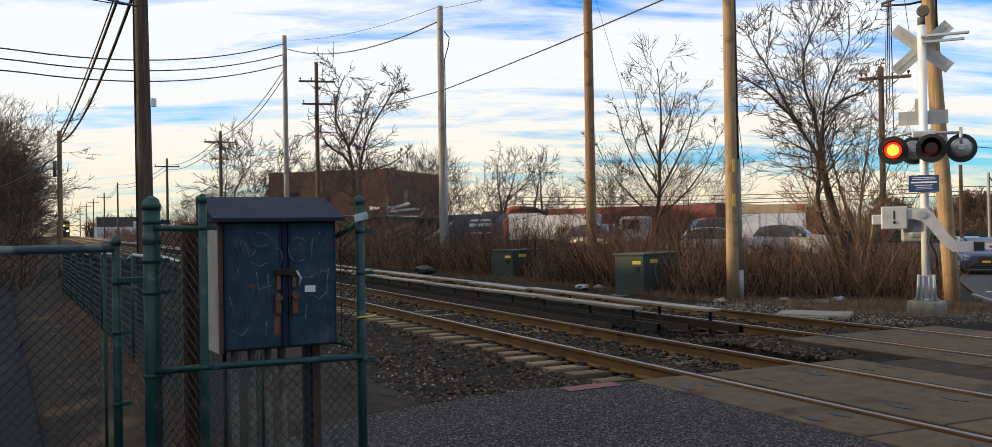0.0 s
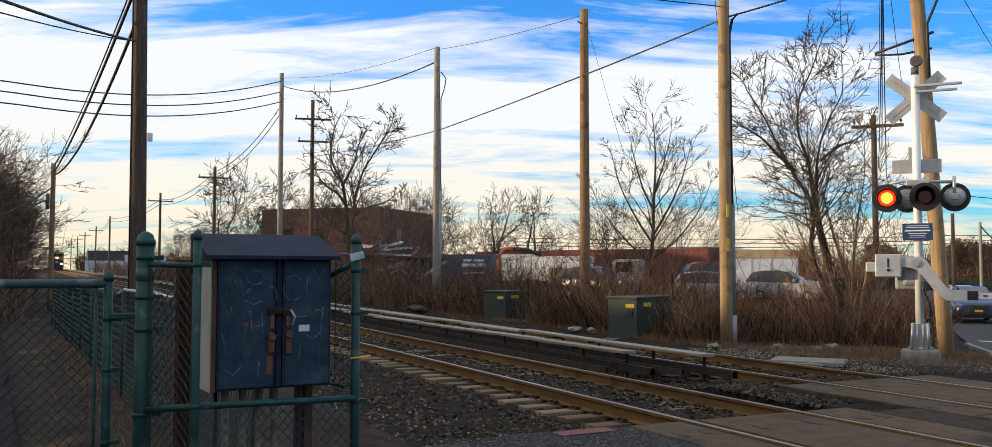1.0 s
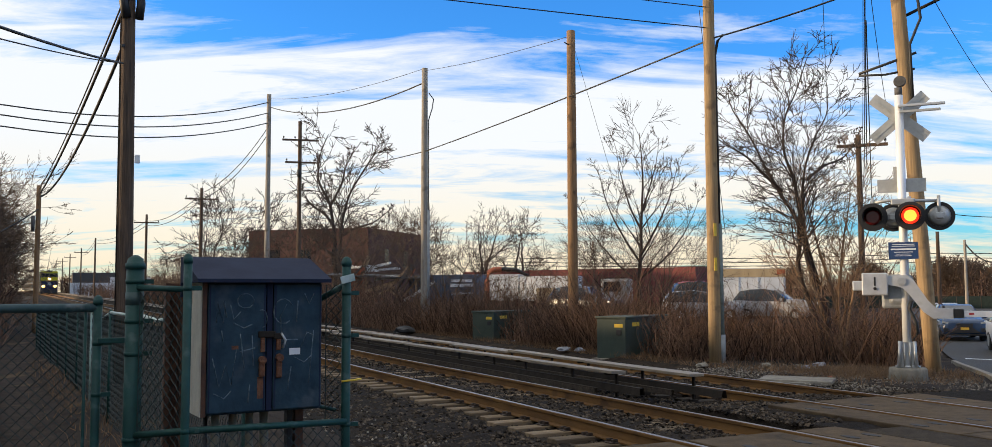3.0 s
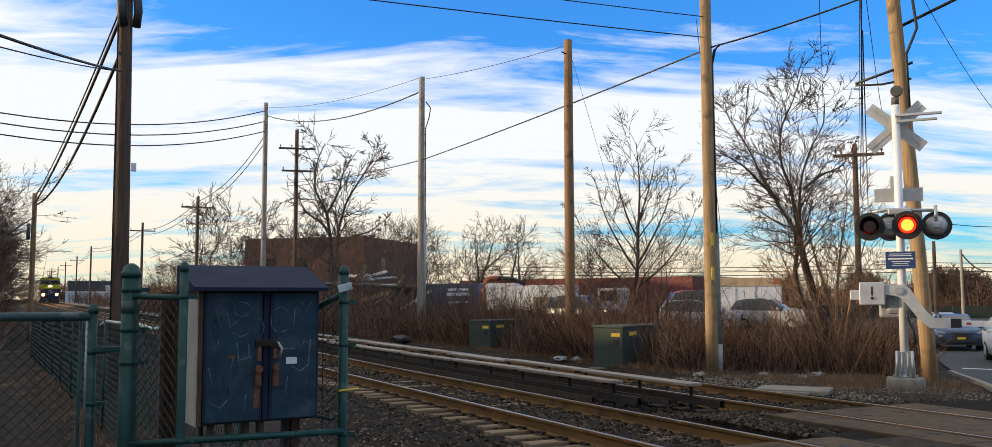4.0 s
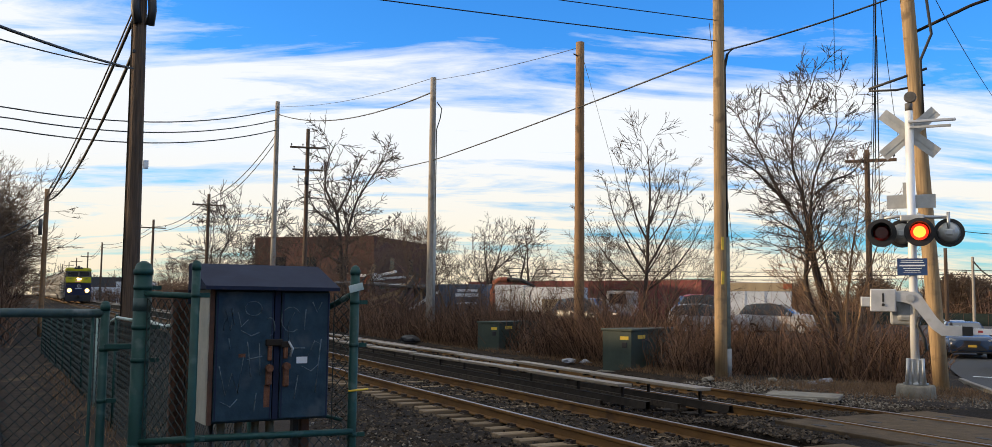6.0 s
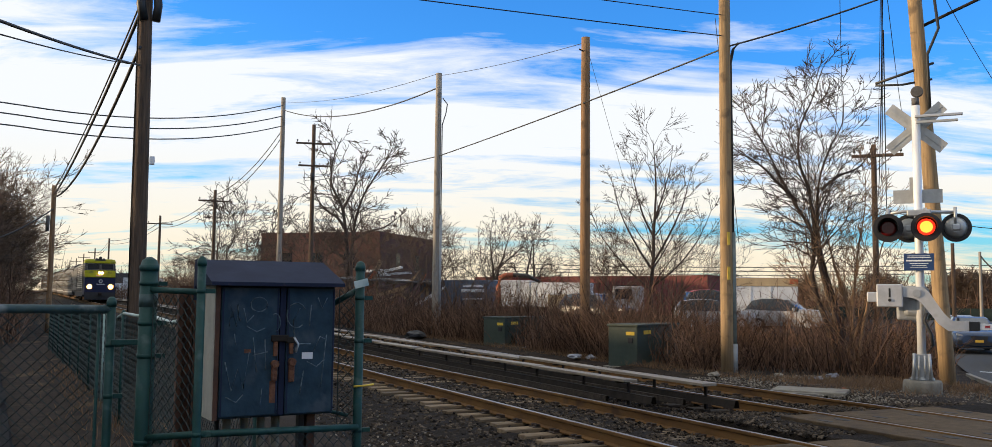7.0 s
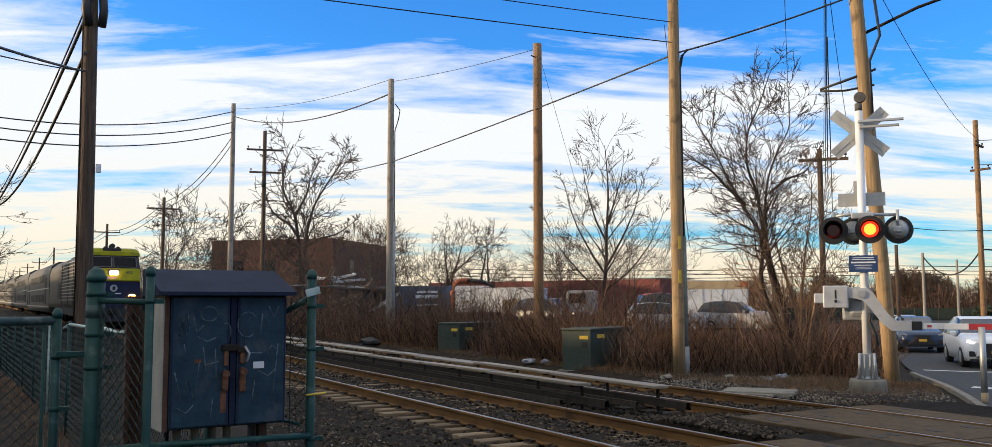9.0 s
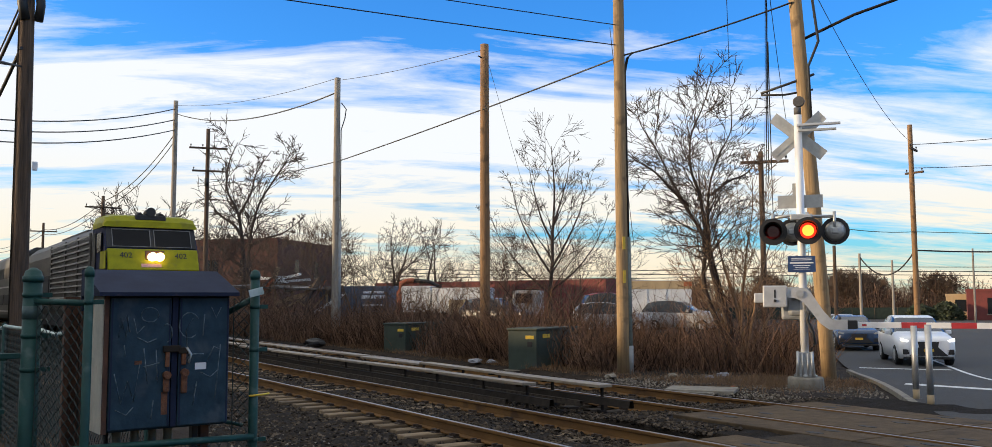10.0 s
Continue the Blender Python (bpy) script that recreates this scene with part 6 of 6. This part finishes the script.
def tree(x, y, z, h, seed, r=0.14, stems=1, spread=0.2, top=5, kids=(4, 4, 3, 3, 2), wig=0.12, upward=0.05, thin=0.007, bark=None, label="", lean=(0, 0), first=0.42, fork=(0.45, 0.95), low=1, reach=1.0):
    rnd = random.Random(seed)
    t = thing("tree", x, y, z, 0, label or "bare leafless tree with fine dark twigs", "tree", "bare trees")
    out = [[], [], []]
    for s in range(stems):
        a = rnd.uniform(0, math.tau)
        k = spread * (s > 0 or stems == 1)
        d = Vector((math.cos(a) * k + lean[0], math.sin(a) * k + lean[1], 1)).normalized()
        grow(rnd, Vector((rnd.uniform(-0.1, 0.1) * (stems > 1), rnd.uniform(-0.1, 0.1) * (stems > 1), -0.1)), d, h * first * rnd.uniform(0.85, 1.0), r * rnd.uniform(0.75, 1.0), 0, top, out, upward, wig, kids, thin, fork, low, reach)
    m = bark or M_BARK
    sticks("trunk", out[0], m, t)
    tagged(sticks("crown", out[1] + out[2], m, t), kind="stuff")
    return t


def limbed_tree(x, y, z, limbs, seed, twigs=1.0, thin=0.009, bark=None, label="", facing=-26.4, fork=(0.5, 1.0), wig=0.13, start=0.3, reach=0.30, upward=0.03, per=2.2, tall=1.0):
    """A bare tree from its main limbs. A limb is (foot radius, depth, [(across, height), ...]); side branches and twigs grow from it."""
    rnd = random.Random(seed)
    t = thing("tree", x, y, z, 0, label, "tree", "bare trees")
    ca, sa = math.cos(radians(facing)), math.sin(radians(facing))
    crown = [[], [], []]
    m = bark or M_BARK
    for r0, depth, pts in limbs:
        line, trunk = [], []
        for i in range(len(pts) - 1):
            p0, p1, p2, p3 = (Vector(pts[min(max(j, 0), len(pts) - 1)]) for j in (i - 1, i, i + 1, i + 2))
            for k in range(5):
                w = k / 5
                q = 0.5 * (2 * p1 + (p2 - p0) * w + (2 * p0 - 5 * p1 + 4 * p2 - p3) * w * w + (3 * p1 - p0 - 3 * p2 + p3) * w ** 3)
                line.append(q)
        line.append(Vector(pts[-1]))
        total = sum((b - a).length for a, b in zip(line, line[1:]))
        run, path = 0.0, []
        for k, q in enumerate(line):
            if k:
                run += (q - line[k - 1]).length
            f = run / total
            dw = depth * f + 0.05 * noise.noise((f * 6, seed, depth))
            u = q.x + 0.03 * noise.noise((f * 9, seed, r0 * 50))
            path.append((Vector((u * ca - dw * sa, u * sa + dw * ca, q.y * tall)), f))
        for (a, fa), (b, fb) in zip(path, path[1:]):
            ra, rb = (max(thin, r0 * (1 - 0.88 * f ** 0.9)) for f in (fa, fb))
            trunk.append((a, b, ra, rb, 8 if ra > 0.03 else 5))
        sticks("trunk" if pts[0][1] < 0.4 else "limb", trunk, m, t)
        n = int(total * per * twigs)
        for k in range(n):
            f = start + (1 - start) * ((k + rnd.random()) / n)
            i = min(len(path) - 2, max(0, next((j for j, (_, g) in enumerate(path) if g > f), len(path) - 1) - 1))
            q, d = path[i][0].lerp(path[i + 1][0], rnd.random()), (path[i + 1][0] - path[i][0]).normalized()
            side = Vector((rnd.gauss(0, 1), rnd.gauss(0, 1), rnd.gauss(0.1, 0.4)))
            side = (side - d * side.dot(d)).normalized()
            ang = rnd.uniform(*fork)
            nd = (d * math.cos(ang) + side * math.sin(ang)).normalized()
            rr = max(thin, r0 * (1 - 0.88 * f ** 0.9) * rnd.uniform(0.35, 0.6))
            grow(rnd, q, nd, total * reach * rnd.uniform(0.55, 1.0) * (1.15 - 0.6 * f), rr, 2, 4, crown, upward, wig, (3, 3, 4, 3), thin, (0.4, 0.95))
    tagged(sticks("crown", crown[0] + crown[1] + crown[2], m, t), kind="stuff")
    return t


def build_trees():
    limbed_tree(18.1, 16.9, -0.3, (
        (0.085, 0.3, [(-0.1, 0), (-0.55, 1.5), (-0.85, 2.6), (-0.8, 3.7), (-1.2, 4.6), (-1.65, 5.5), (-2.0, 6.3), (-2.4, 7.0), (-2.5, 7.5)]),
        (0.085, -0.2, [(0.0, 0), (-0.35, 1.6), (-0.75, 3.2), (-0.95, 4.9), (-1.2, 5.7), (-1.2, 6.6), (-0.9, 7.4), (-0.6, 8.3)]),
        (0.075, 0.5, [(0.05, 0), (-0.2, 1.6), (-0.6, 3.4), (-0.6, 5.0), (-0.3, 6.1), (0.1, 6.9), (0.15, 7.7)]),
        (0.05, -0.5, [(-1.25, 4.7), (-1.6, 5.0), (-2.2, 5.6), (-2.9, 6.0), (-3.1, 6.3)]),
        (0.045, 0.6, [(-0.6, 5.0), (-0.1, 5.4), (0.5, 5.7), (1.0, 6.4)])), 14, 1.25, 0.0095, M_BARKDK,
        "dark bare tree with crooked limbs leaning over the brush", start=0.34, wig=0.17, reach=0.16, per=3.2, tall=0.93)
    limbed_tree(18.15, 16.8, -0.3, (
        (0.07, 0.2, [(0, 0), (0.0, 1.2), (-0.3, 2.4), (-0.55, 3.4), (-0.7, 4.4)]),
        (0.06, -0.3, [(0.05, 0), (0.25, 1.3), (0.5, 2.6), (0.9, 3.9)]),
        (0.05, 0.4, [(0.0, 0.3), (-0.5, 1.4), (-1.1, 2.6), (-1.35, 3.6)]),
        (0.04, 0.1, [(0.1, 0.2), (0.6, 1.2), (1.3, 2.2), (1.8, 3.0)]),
        (0.04, -0.2, [(0.0, 1.4), (0.1, 2.8), (0.3, 4.2), (0.3, 5.2)])), 12, 1.3, 0.008, M_SUNBARK,
        "slender saplings with warm side light put into the bark colour", start=0.15, reach=0.30, fork=(0.3, 0.8), per=2.8, upward=0.05)
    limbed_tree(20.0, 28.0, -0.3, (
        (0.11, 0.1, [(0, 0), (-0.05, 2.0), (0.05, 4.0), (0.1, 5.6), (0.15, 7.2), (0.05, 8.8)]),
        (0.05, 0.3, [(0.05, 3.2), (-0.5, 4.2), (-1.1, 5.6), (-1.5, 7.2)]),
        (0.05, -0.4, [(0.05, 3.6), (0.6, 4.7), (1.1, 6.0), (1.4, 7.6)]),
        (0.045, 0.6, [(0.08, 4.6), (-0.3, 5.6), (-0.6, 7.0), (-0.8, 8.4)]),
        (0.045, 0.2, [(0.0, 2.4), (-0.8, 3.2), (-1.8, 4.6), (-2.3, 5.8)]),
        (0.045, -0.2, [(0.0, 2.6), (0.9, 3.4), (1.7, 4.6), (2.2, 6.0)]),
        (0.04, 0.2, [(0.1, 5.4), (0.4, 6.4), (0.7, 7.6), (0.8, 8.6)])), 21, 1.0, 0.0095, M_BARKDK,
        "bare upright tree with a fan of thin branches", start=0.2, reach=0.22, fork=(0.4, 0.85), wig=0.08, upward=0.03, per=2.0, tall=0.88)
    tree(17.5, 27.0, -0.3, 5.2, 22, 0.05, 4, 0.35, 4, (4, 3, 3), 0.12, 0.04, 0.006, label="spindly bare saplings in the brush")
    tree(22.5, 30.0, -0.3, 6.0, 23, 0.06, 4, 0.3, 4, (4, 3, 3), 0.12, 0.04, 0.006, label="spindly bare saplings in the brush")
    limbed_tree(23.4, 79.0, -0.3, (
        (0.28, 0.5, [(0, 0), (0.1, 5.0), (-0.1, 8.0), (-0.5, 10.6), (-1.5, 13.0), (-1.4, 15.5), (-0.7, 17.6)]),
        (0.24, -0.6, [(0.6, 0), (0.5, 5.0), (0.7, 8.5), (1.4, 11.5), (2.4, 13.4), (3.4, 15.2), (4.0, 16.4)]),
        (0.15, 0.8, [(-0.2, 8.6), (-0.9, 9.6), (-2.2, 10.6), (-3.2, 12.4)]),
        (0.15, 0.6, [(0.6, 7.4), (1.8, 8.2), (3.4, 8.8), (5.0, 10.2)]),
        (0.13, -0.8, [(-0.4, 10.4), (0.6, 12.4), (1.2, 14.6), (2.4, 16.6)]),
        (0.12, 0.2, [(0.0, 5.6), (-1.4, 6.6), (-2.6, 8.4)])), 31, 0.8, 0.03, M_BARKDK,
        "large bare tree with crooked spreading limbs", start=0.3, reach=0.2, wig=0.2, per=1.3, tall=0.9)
    tree(18.6, 72.0, -0.3, 9.5, 32, 0.16, 2, 0.2, 5, (3, 3, 3, 2), 0.15, 0.03, 0.02, M_BARKDK)
    tree(14.2, 85.0, -0.3, 13.0, 33, 0.18, 3, 0.25, 5, (3, 3, 3, 2), 0.14, 0.03, 0.024, M_BARKDK)
    a = tree(50.0, 105.0, -0.3, 14.0, 41, 0.34, 2, 0.3, 5, (3, 3, 2, 2), 0.13, 0.03, 0.024, M_BARKDK, "bare spreading tree behind the warehouse")
    for x, y, rz in ((56.0, 106.0, 140), (44.0, 112, 250), (38, 116, 20)):
        copy_thing(a, pose(x, y, -0.3, 0, 0, rz))
    b = tree(13.0, 70.0, -0.3, 7.0, 51, 0.06, 4, 0.35, 4, (3, 3, 3), 0.13, 0.04, 0.0095, M_BARK, "tangle of bare trackside saplings")
    for x, y, rz in ((15.2, 50, 30), (15.9, 44, 80), (17.0, 40, 200), (12.5, 95, 160), (11.5, 120, 220), (23, 68, 90), (11.8, 88, 40), (12.0, 98, 130)):
        copy_thing(b, pose(x, y, -0.3, 0, 0, rz))
    c = tree(-3.4, 49.0, -0.3, 9.0, 61, 0.10, 7, 0.34, 5, (4, 4, 3, 3), 0.13, 0.035, 0.0115, M_THICKET, "dense dark bare thicket beside the path")
    for x, y, rz in ((-4.5, 55, 60), (-5.5, 44, 140), (-8.5, 42, 230), (-7, 60, 300), (-4.9, 72, 20), (-5.4, 88, 100), (-3.9, 62, 200), (-12, 40, 10), (-11, 50, 170)):
        copy_thing(c, pose(x, y, -0.3, 0, 0, rz))
    f = tree(112, 84, -0.4, 9.5, 71, 0.16, 5, 0.45, 4, (4, 4, 4), 0.15, 0.03, 0.028, M_BARK, "distant bare trees across the road", first=0.3)
    for x, y, rz in ((116, 92, 50), (120, 78, 120), (128, 70, 200), (110, 98, 260), (124, 62, 310), (132, 84, 30), (108, 112, 75), (105, 125, 165), (118, 105, 10), (140, 60, 90), (135, 50, 15), (122, 88, 220), (100, 76, 280)):
        copy_thing(f, pose(x, y, -0.4, 0, 0, rz))


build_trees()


def build_brush():
    rnd = random.Random(77)
    segs = []
    patches = ((13.9, 24, 14.5, 24, 4800), (13.7, 22, 24, 36, 4400), (13.2, 22, 36, 62, 3600), (12.4, 20, 62, 120, 1500), (18.0, 24.0, 13.9, 17, 900))
    for x0, x1, y0, y1, count in patches:
        for k in range(count):
            y = rnd.uniform(y0, y1)
            x = x0 + (x1 - x0) * rnd.random() ** 1.7 + (bend(y) if y > 50 else 0)
            if x < 14.9 and (18.4 < y < 21.0 or 26.3 < y < 29.2) and rnd.random() < 0.9 and x < 14.2:
                continue
            if y < 17 and x < 15.4 + (17 - y) * 0.8:
                continue
            # no brush on the road
            if (x - 12.2) * 0.66 - (y - 7.5) * 0.75 > -1.1:
                continue
            clump = noise.noise((x * 0.35, y * 0.25, 3))
            h = max(0.3, rnd.gauss(1.08, 0.42) * (1 + 0.75 * clump) * (1.0 + 0.004 * max(0, y - 20)))
            if rnd.random() < 0.05:
                h *= 1.7
            lean = Vector((rnd.gauss(0, 0.34), rnd.gauss(0, 0.34), 1)).normalized()
            p = Vector((x, y, ground_z(x, y) - 0.05))
            r = rnd.uniform(0.005, 0.011) * (1 + y * 0.012)
            q = p + lean * h * 0.55
            lean = (lean + Vector((rnd.gauss(0, 0.38), rnd.gauss(0, 0.38), -0.05))).normalized()
            e = q + lean * h * 0.5
            segs.append((p, q, r, r * 0.75, 3)), segs.append((q, e, r * 0.75, r * 0.3, 3))
            for j in range(rnd.randrange(1, 4)):
                w = rnd.uniform(0.2, 0.9)
                s = q.lerp(e, w)
                dd = (lean + Vector((rnd.gauss(0, 0.7), rnd.gauss(0, 0.7), 0.1))).normalized()
                segs.append((s, s + dd * h * rnd.uniform(0.15, 0.38), r * 0.5, r * 0.2, 3))
    for k in range(3600):
        a = rnd.random()
        x, y = (rnd.uniform(96, 150), rnd.uniform(72, 120)) if a < 0.6 else (rnd.uniform(120, 160), rnd.uniform(20, 75))
        p = Vector((x, y, -0.7))
        h = rnd.uniform(1.5, 5.5)
        e = p + Vector((rnd.gauss(0, 0.25), rnd.gauss(0, 0.25), 1)).normalized() * h
        segs.append((p, e, 0.05, 0.02, 3))
        for j in range(3):
            q = p.lerp(e, rnd.uniform(0.3, 0.95))
            segs.append((q, q + Vector((rnd.gauss(0, 0.7), rnd.gauss(0, 0.7), rnd.uniform(0.1, 1))).normalized() * h * 0.35, 0.03, 0.012, 3))
    # undergrowth below the thicket by the path
    for k in range(2200):
        y = rnd.uniform(37, 80)
        x = -0.9 - 0.045 * (y - 37) - 11 * rnd.random() ** 1.4
        p = Vector((x, y, ground_z(x, y) - 0.1))
        h = rnd.uniform(0.8, 3.6)
        e = p + Vector((rnd.gauss(0, 0.35), rnd.gauss(0, 0.35), 1)).normalized() * h
        segs.append((p, e, 0.016, 0.006, 3))
        for j in range(5):
            q = p.lerp(e, rnd.uniform(0.2, 0.95))
            segs.append((q, q + Vector((rnd.gauss(0, 0.7), rnd.gauss(0, 0.7), rnd.uniform(0.1, 1))).normalized() * h * 0.35, 0.01, 0.004, 3))
    # scrub beside the line and a wood closing the distance
    for k in range(2600):
        far = k > 900
        y = rnd.uniform(300, 420) if far else rnd.uniform(110, 230)
        x = rnd.uniform(8, 150) if far else bend(y) + rnd.uniform(12.5, 24)
        p = Vector((x, y, ground_z(x, y) - 0.1))
        h = rnd.uniform(4, 8.5) * (1 + 0.3 * noise.noise((x * 0.08, 1, 1))) if far else rnd.uniform(1.0, 3.0)
        e = p + Vector((rnd.gauss(0, 0.15), rnd.gauss(0, 0.15), 1)).normalized() * h
        r = 0.16 if far else 0.03
        segs.append((p, e, r, r * 0.4, 3))
        for j in range(6):
            q = p.lerp(e, rnd.uniform(0.2, 0.95))
            segs.append((q, q + Vector((rnd.gauss(0, 0.7), rnd.gauss(0, 0.7), rnd.uniform(0.1, 1))).normalized() * h * 0.4, r * 0.7, r * 0.3, 3))
    tagged(sticks("brush", segs, M_BRUSH), "dense reddish-brown dead brush along the tracks", "brush", kind="stuff")
    # low dry grass near the signal and along the fence
    segs = []
    for k in range(11000):
        z = rnd.random()
        if z < 0.45:
            x, y = rnd.gauss(15.6, 1.2), rnd.gauss(13.3, 1.1)
        elif z < 0.92:
            y = rnd.uniform(12.5, 40)
            x = 13.3 + abs(rnd.gauss(0, 0.6)) + max(0, (16 - y)) * 0.3
        else:
            y = rnd.uniform(6.8, 24)
            x = 1.26 - 0.044 * (y - 5.4) + rnd.gauss(0.0, 0.28)
        if (x - 12.2) * 0.66 - (y - 7.5) * 0.75 > -0.35 or (x - 14.83) ** 2 + (y - 12.02) ** 2 < 0.2:
            continue
        if 6 < x < 13.1:
            continue
        h = rnd.uniform(0.05, 0.2)
        p = Vector((x, y, ground_z(x, y) - 0.02))
        e = p + Vector((rnd.gauss(0, 0.6), rnd.gauss(0, 0.6), 1)).normalized() * h
        segs.append((p, e, 0.006, 0.002, 3))
    tagged(sticks("dry_grass", segs, M_STRAW), "matted pale dry grass and leaf litter", "dry grass", kind="stuff")


build_brush()


def build_stones():
    """Loose ballast: angular stones scattered over the bed."""
    rnd = random.Random(5)
    base = []
    for v in ((1, 0, 0), (-1, 0, 0), (0, 1, 0), (0, -1, 0), (0, 0, 1), (0, 0, -1)):
        base.append(Vector(v))
    fcs = ((0, 2, 4), (2, 1, 4), (1, 3, 4), (3, 0, 4), (2, 0, 5), (1, 2, 5), (3, 1, 5), (0, 3, 5))
    verts, faces = [], []
    def put(x, y, z, s):
        o = len(verts)
        rot = Euler((rnd.uniform(0, 6), rnd.uniform(0, 6), rnd.uniform(0, 6))).to_matrix()
        for b in base:
            q = rot @ (b * rnd.uniform(0.65, 1.15) * s)
            verts.append((x + q.x, y + q.y, z + q.z * 0.8))
        faces.extend(tuple(o + k for k in f) for f in fcs)
    for k in range(44000):
        y = 7.7 + 24 * rnd.random() ** 1.7
        x = rnd.uniform(2.6, 13.2)
        if x > 5.3 and y < 8.0 or x > 8.9 and y < 9.7:
            continue
        z = ballast_z(x, y)
        put(x + bend(y), y, rise(y) + z + rnd.uniform(-0.02, 0.012), rnd.uniform(0.018, 0.047))
    tagged(part_mesh("ballast_stones", stone_mesh(verts, faces), M_STONE), "loose grey-brown crushed stones between the ties", "ballast", kind="stuff")
    verts, faces = [], []
    for k in range(6000):
        if rnd.random() < 0.93:
            x, y = rnd.uniform(12.4, 17), rnd.uniform(9.5, 16)
        else:
            x, y = rnd.uniform(1.2, 4.5), rnd.uniform(7.6, 16)
        if (x - 12.2) * 0.66 - (y - 7.5) * 0.75 > -0.3:
            continue
        put(x, y, ground_z(x, y) + rnd.uniform(-0.01, 0.01) - (0.06 if x < 5 else 0), rnd.uniform(0.012, 0.03))
    tagged(part_mesh("gravel", stone_mesh(verts, faces), mat("pale_gravel", (0.24, 0.20, 0.15), (0.10, 0.08, 0.06), 9, 0.9, island=0.8)), "scattered gravel on the dirt", "gravel", kind="stuff")


def stone_mesh(verts, faces):
    me = bpy.data.meshes.new("stones")
    me.from_pydata(verts, [], faces)
    return me


build_stones()


def litter():
    rnd = random.Random(3)
    m_bag = mat("pale_litter", (0.30, 0.31, 0.34), (0.15, 0.155, 0.18), 8, 0.5)
    for x, y, s, m, lab in ((13.3, 22.2, 0.24, m_bag, "crumpled grey plastic bag"), (13.6, 21.8, 0.2, m_bag, "crumpled pale plastic bag"), (13.9, 26.4, 0.12, m_bag, "white scrap of plastic"),
                            (13.75, 12.9, 0.05, M_ORANGE, "small orange litter"), (14.6, 15.6, 0.16, M_CONC, "broken grey stone"), (16.0, 15.4, 0.2, m_bag, "pale flattened litter"),
                            (13.3, 16.2, 0.18, M_CONC, "lump of broken concrete"), (15.1, 14.9, 0.13, m_bag, "pale scrap of paper"), (13.0, 34.0, 0.5, M_BLACK, "dark heap of old cable"), (9.3, 9.95, 0.06, m_bag, "white scrap on the ballast")):
        bm = BM()
        bmesh.ops.create_icosphere(bm, subdivisions=2, radius=s)
        for v in bm.verts:
            v.co *= 0.75 + 0.5 * noise.noise(v.co * 6 / s * 0.3 + Vector((x, y, 0)))
            v.co.z = max(v.co.z * 0.55, -0.1 * s)
        o = part("litter", bm, m)
        o.matrix_basis = pose(x, y, ground_z(x, y) + 0.02, 0, 0, rnd.uniform(0, 360))
        tagged(o, lab, "litter", "litter by the tracks")


litter()
# unseen plain blocks added to cut low sun and skylight
bm = BM()
box(bm, -24, -17, -30, 55, -0.4, 6.2)
box(bm, -24, -17, 55.01, 150, -0.4, 7.0)
box(bm, -40, 30, -34, -24, -0.4, 7.0)
setting("shade_blocks", bm, M_TANWALL, "plain tan unseen blocks added to shade the path and tracks", "wall")


# ---------------- movement ----------------
def motions():
    def train_pose(y):
        x = 6.66 + bend(y)
        ang = math.degrees(math.atan2(-(bend(y + 12) - bend(y)), 12))
        return pose(x, y, rise(y), 0, 0, ang)
    times = lin(0, 10, 21)
    for k, ob in enumerate([loco] + coaches):
        off = 0 if k == 0 else 23.0 + 26.0 * (k - 1)
        walk(ob, [(t, train_pose(31.8 + 24.8 * (10 - t) - 0.19 * (10 - t) ** 2 + off)) for t in times])
    # the two red lamps flash in turn: the glowing insert comes forward and draws back behind the dark lens
    for i, lamp in enumerate(LAMPS):
        base = lamp.matrix_basis.copy()
        rows = []
        state = (i == 0)
        def at(lit):
            return base @ Matrix.Translation((0, 0.0 if lit else 0.075, 0))
        rows.append((0.0, at(state)))
        t, half = 9.73 - 0.966 * 10, True
        while t < 9.95:
            rows.append((round(t - 0.034, 3), at(state)))
            state = not state
            rows.append((round(t, 3), at(state)))
            t += 0.45 if half else 0.516
            half = not half
        rows.append((10.0, at(state)))
        walk(lamp, rows)


motions()
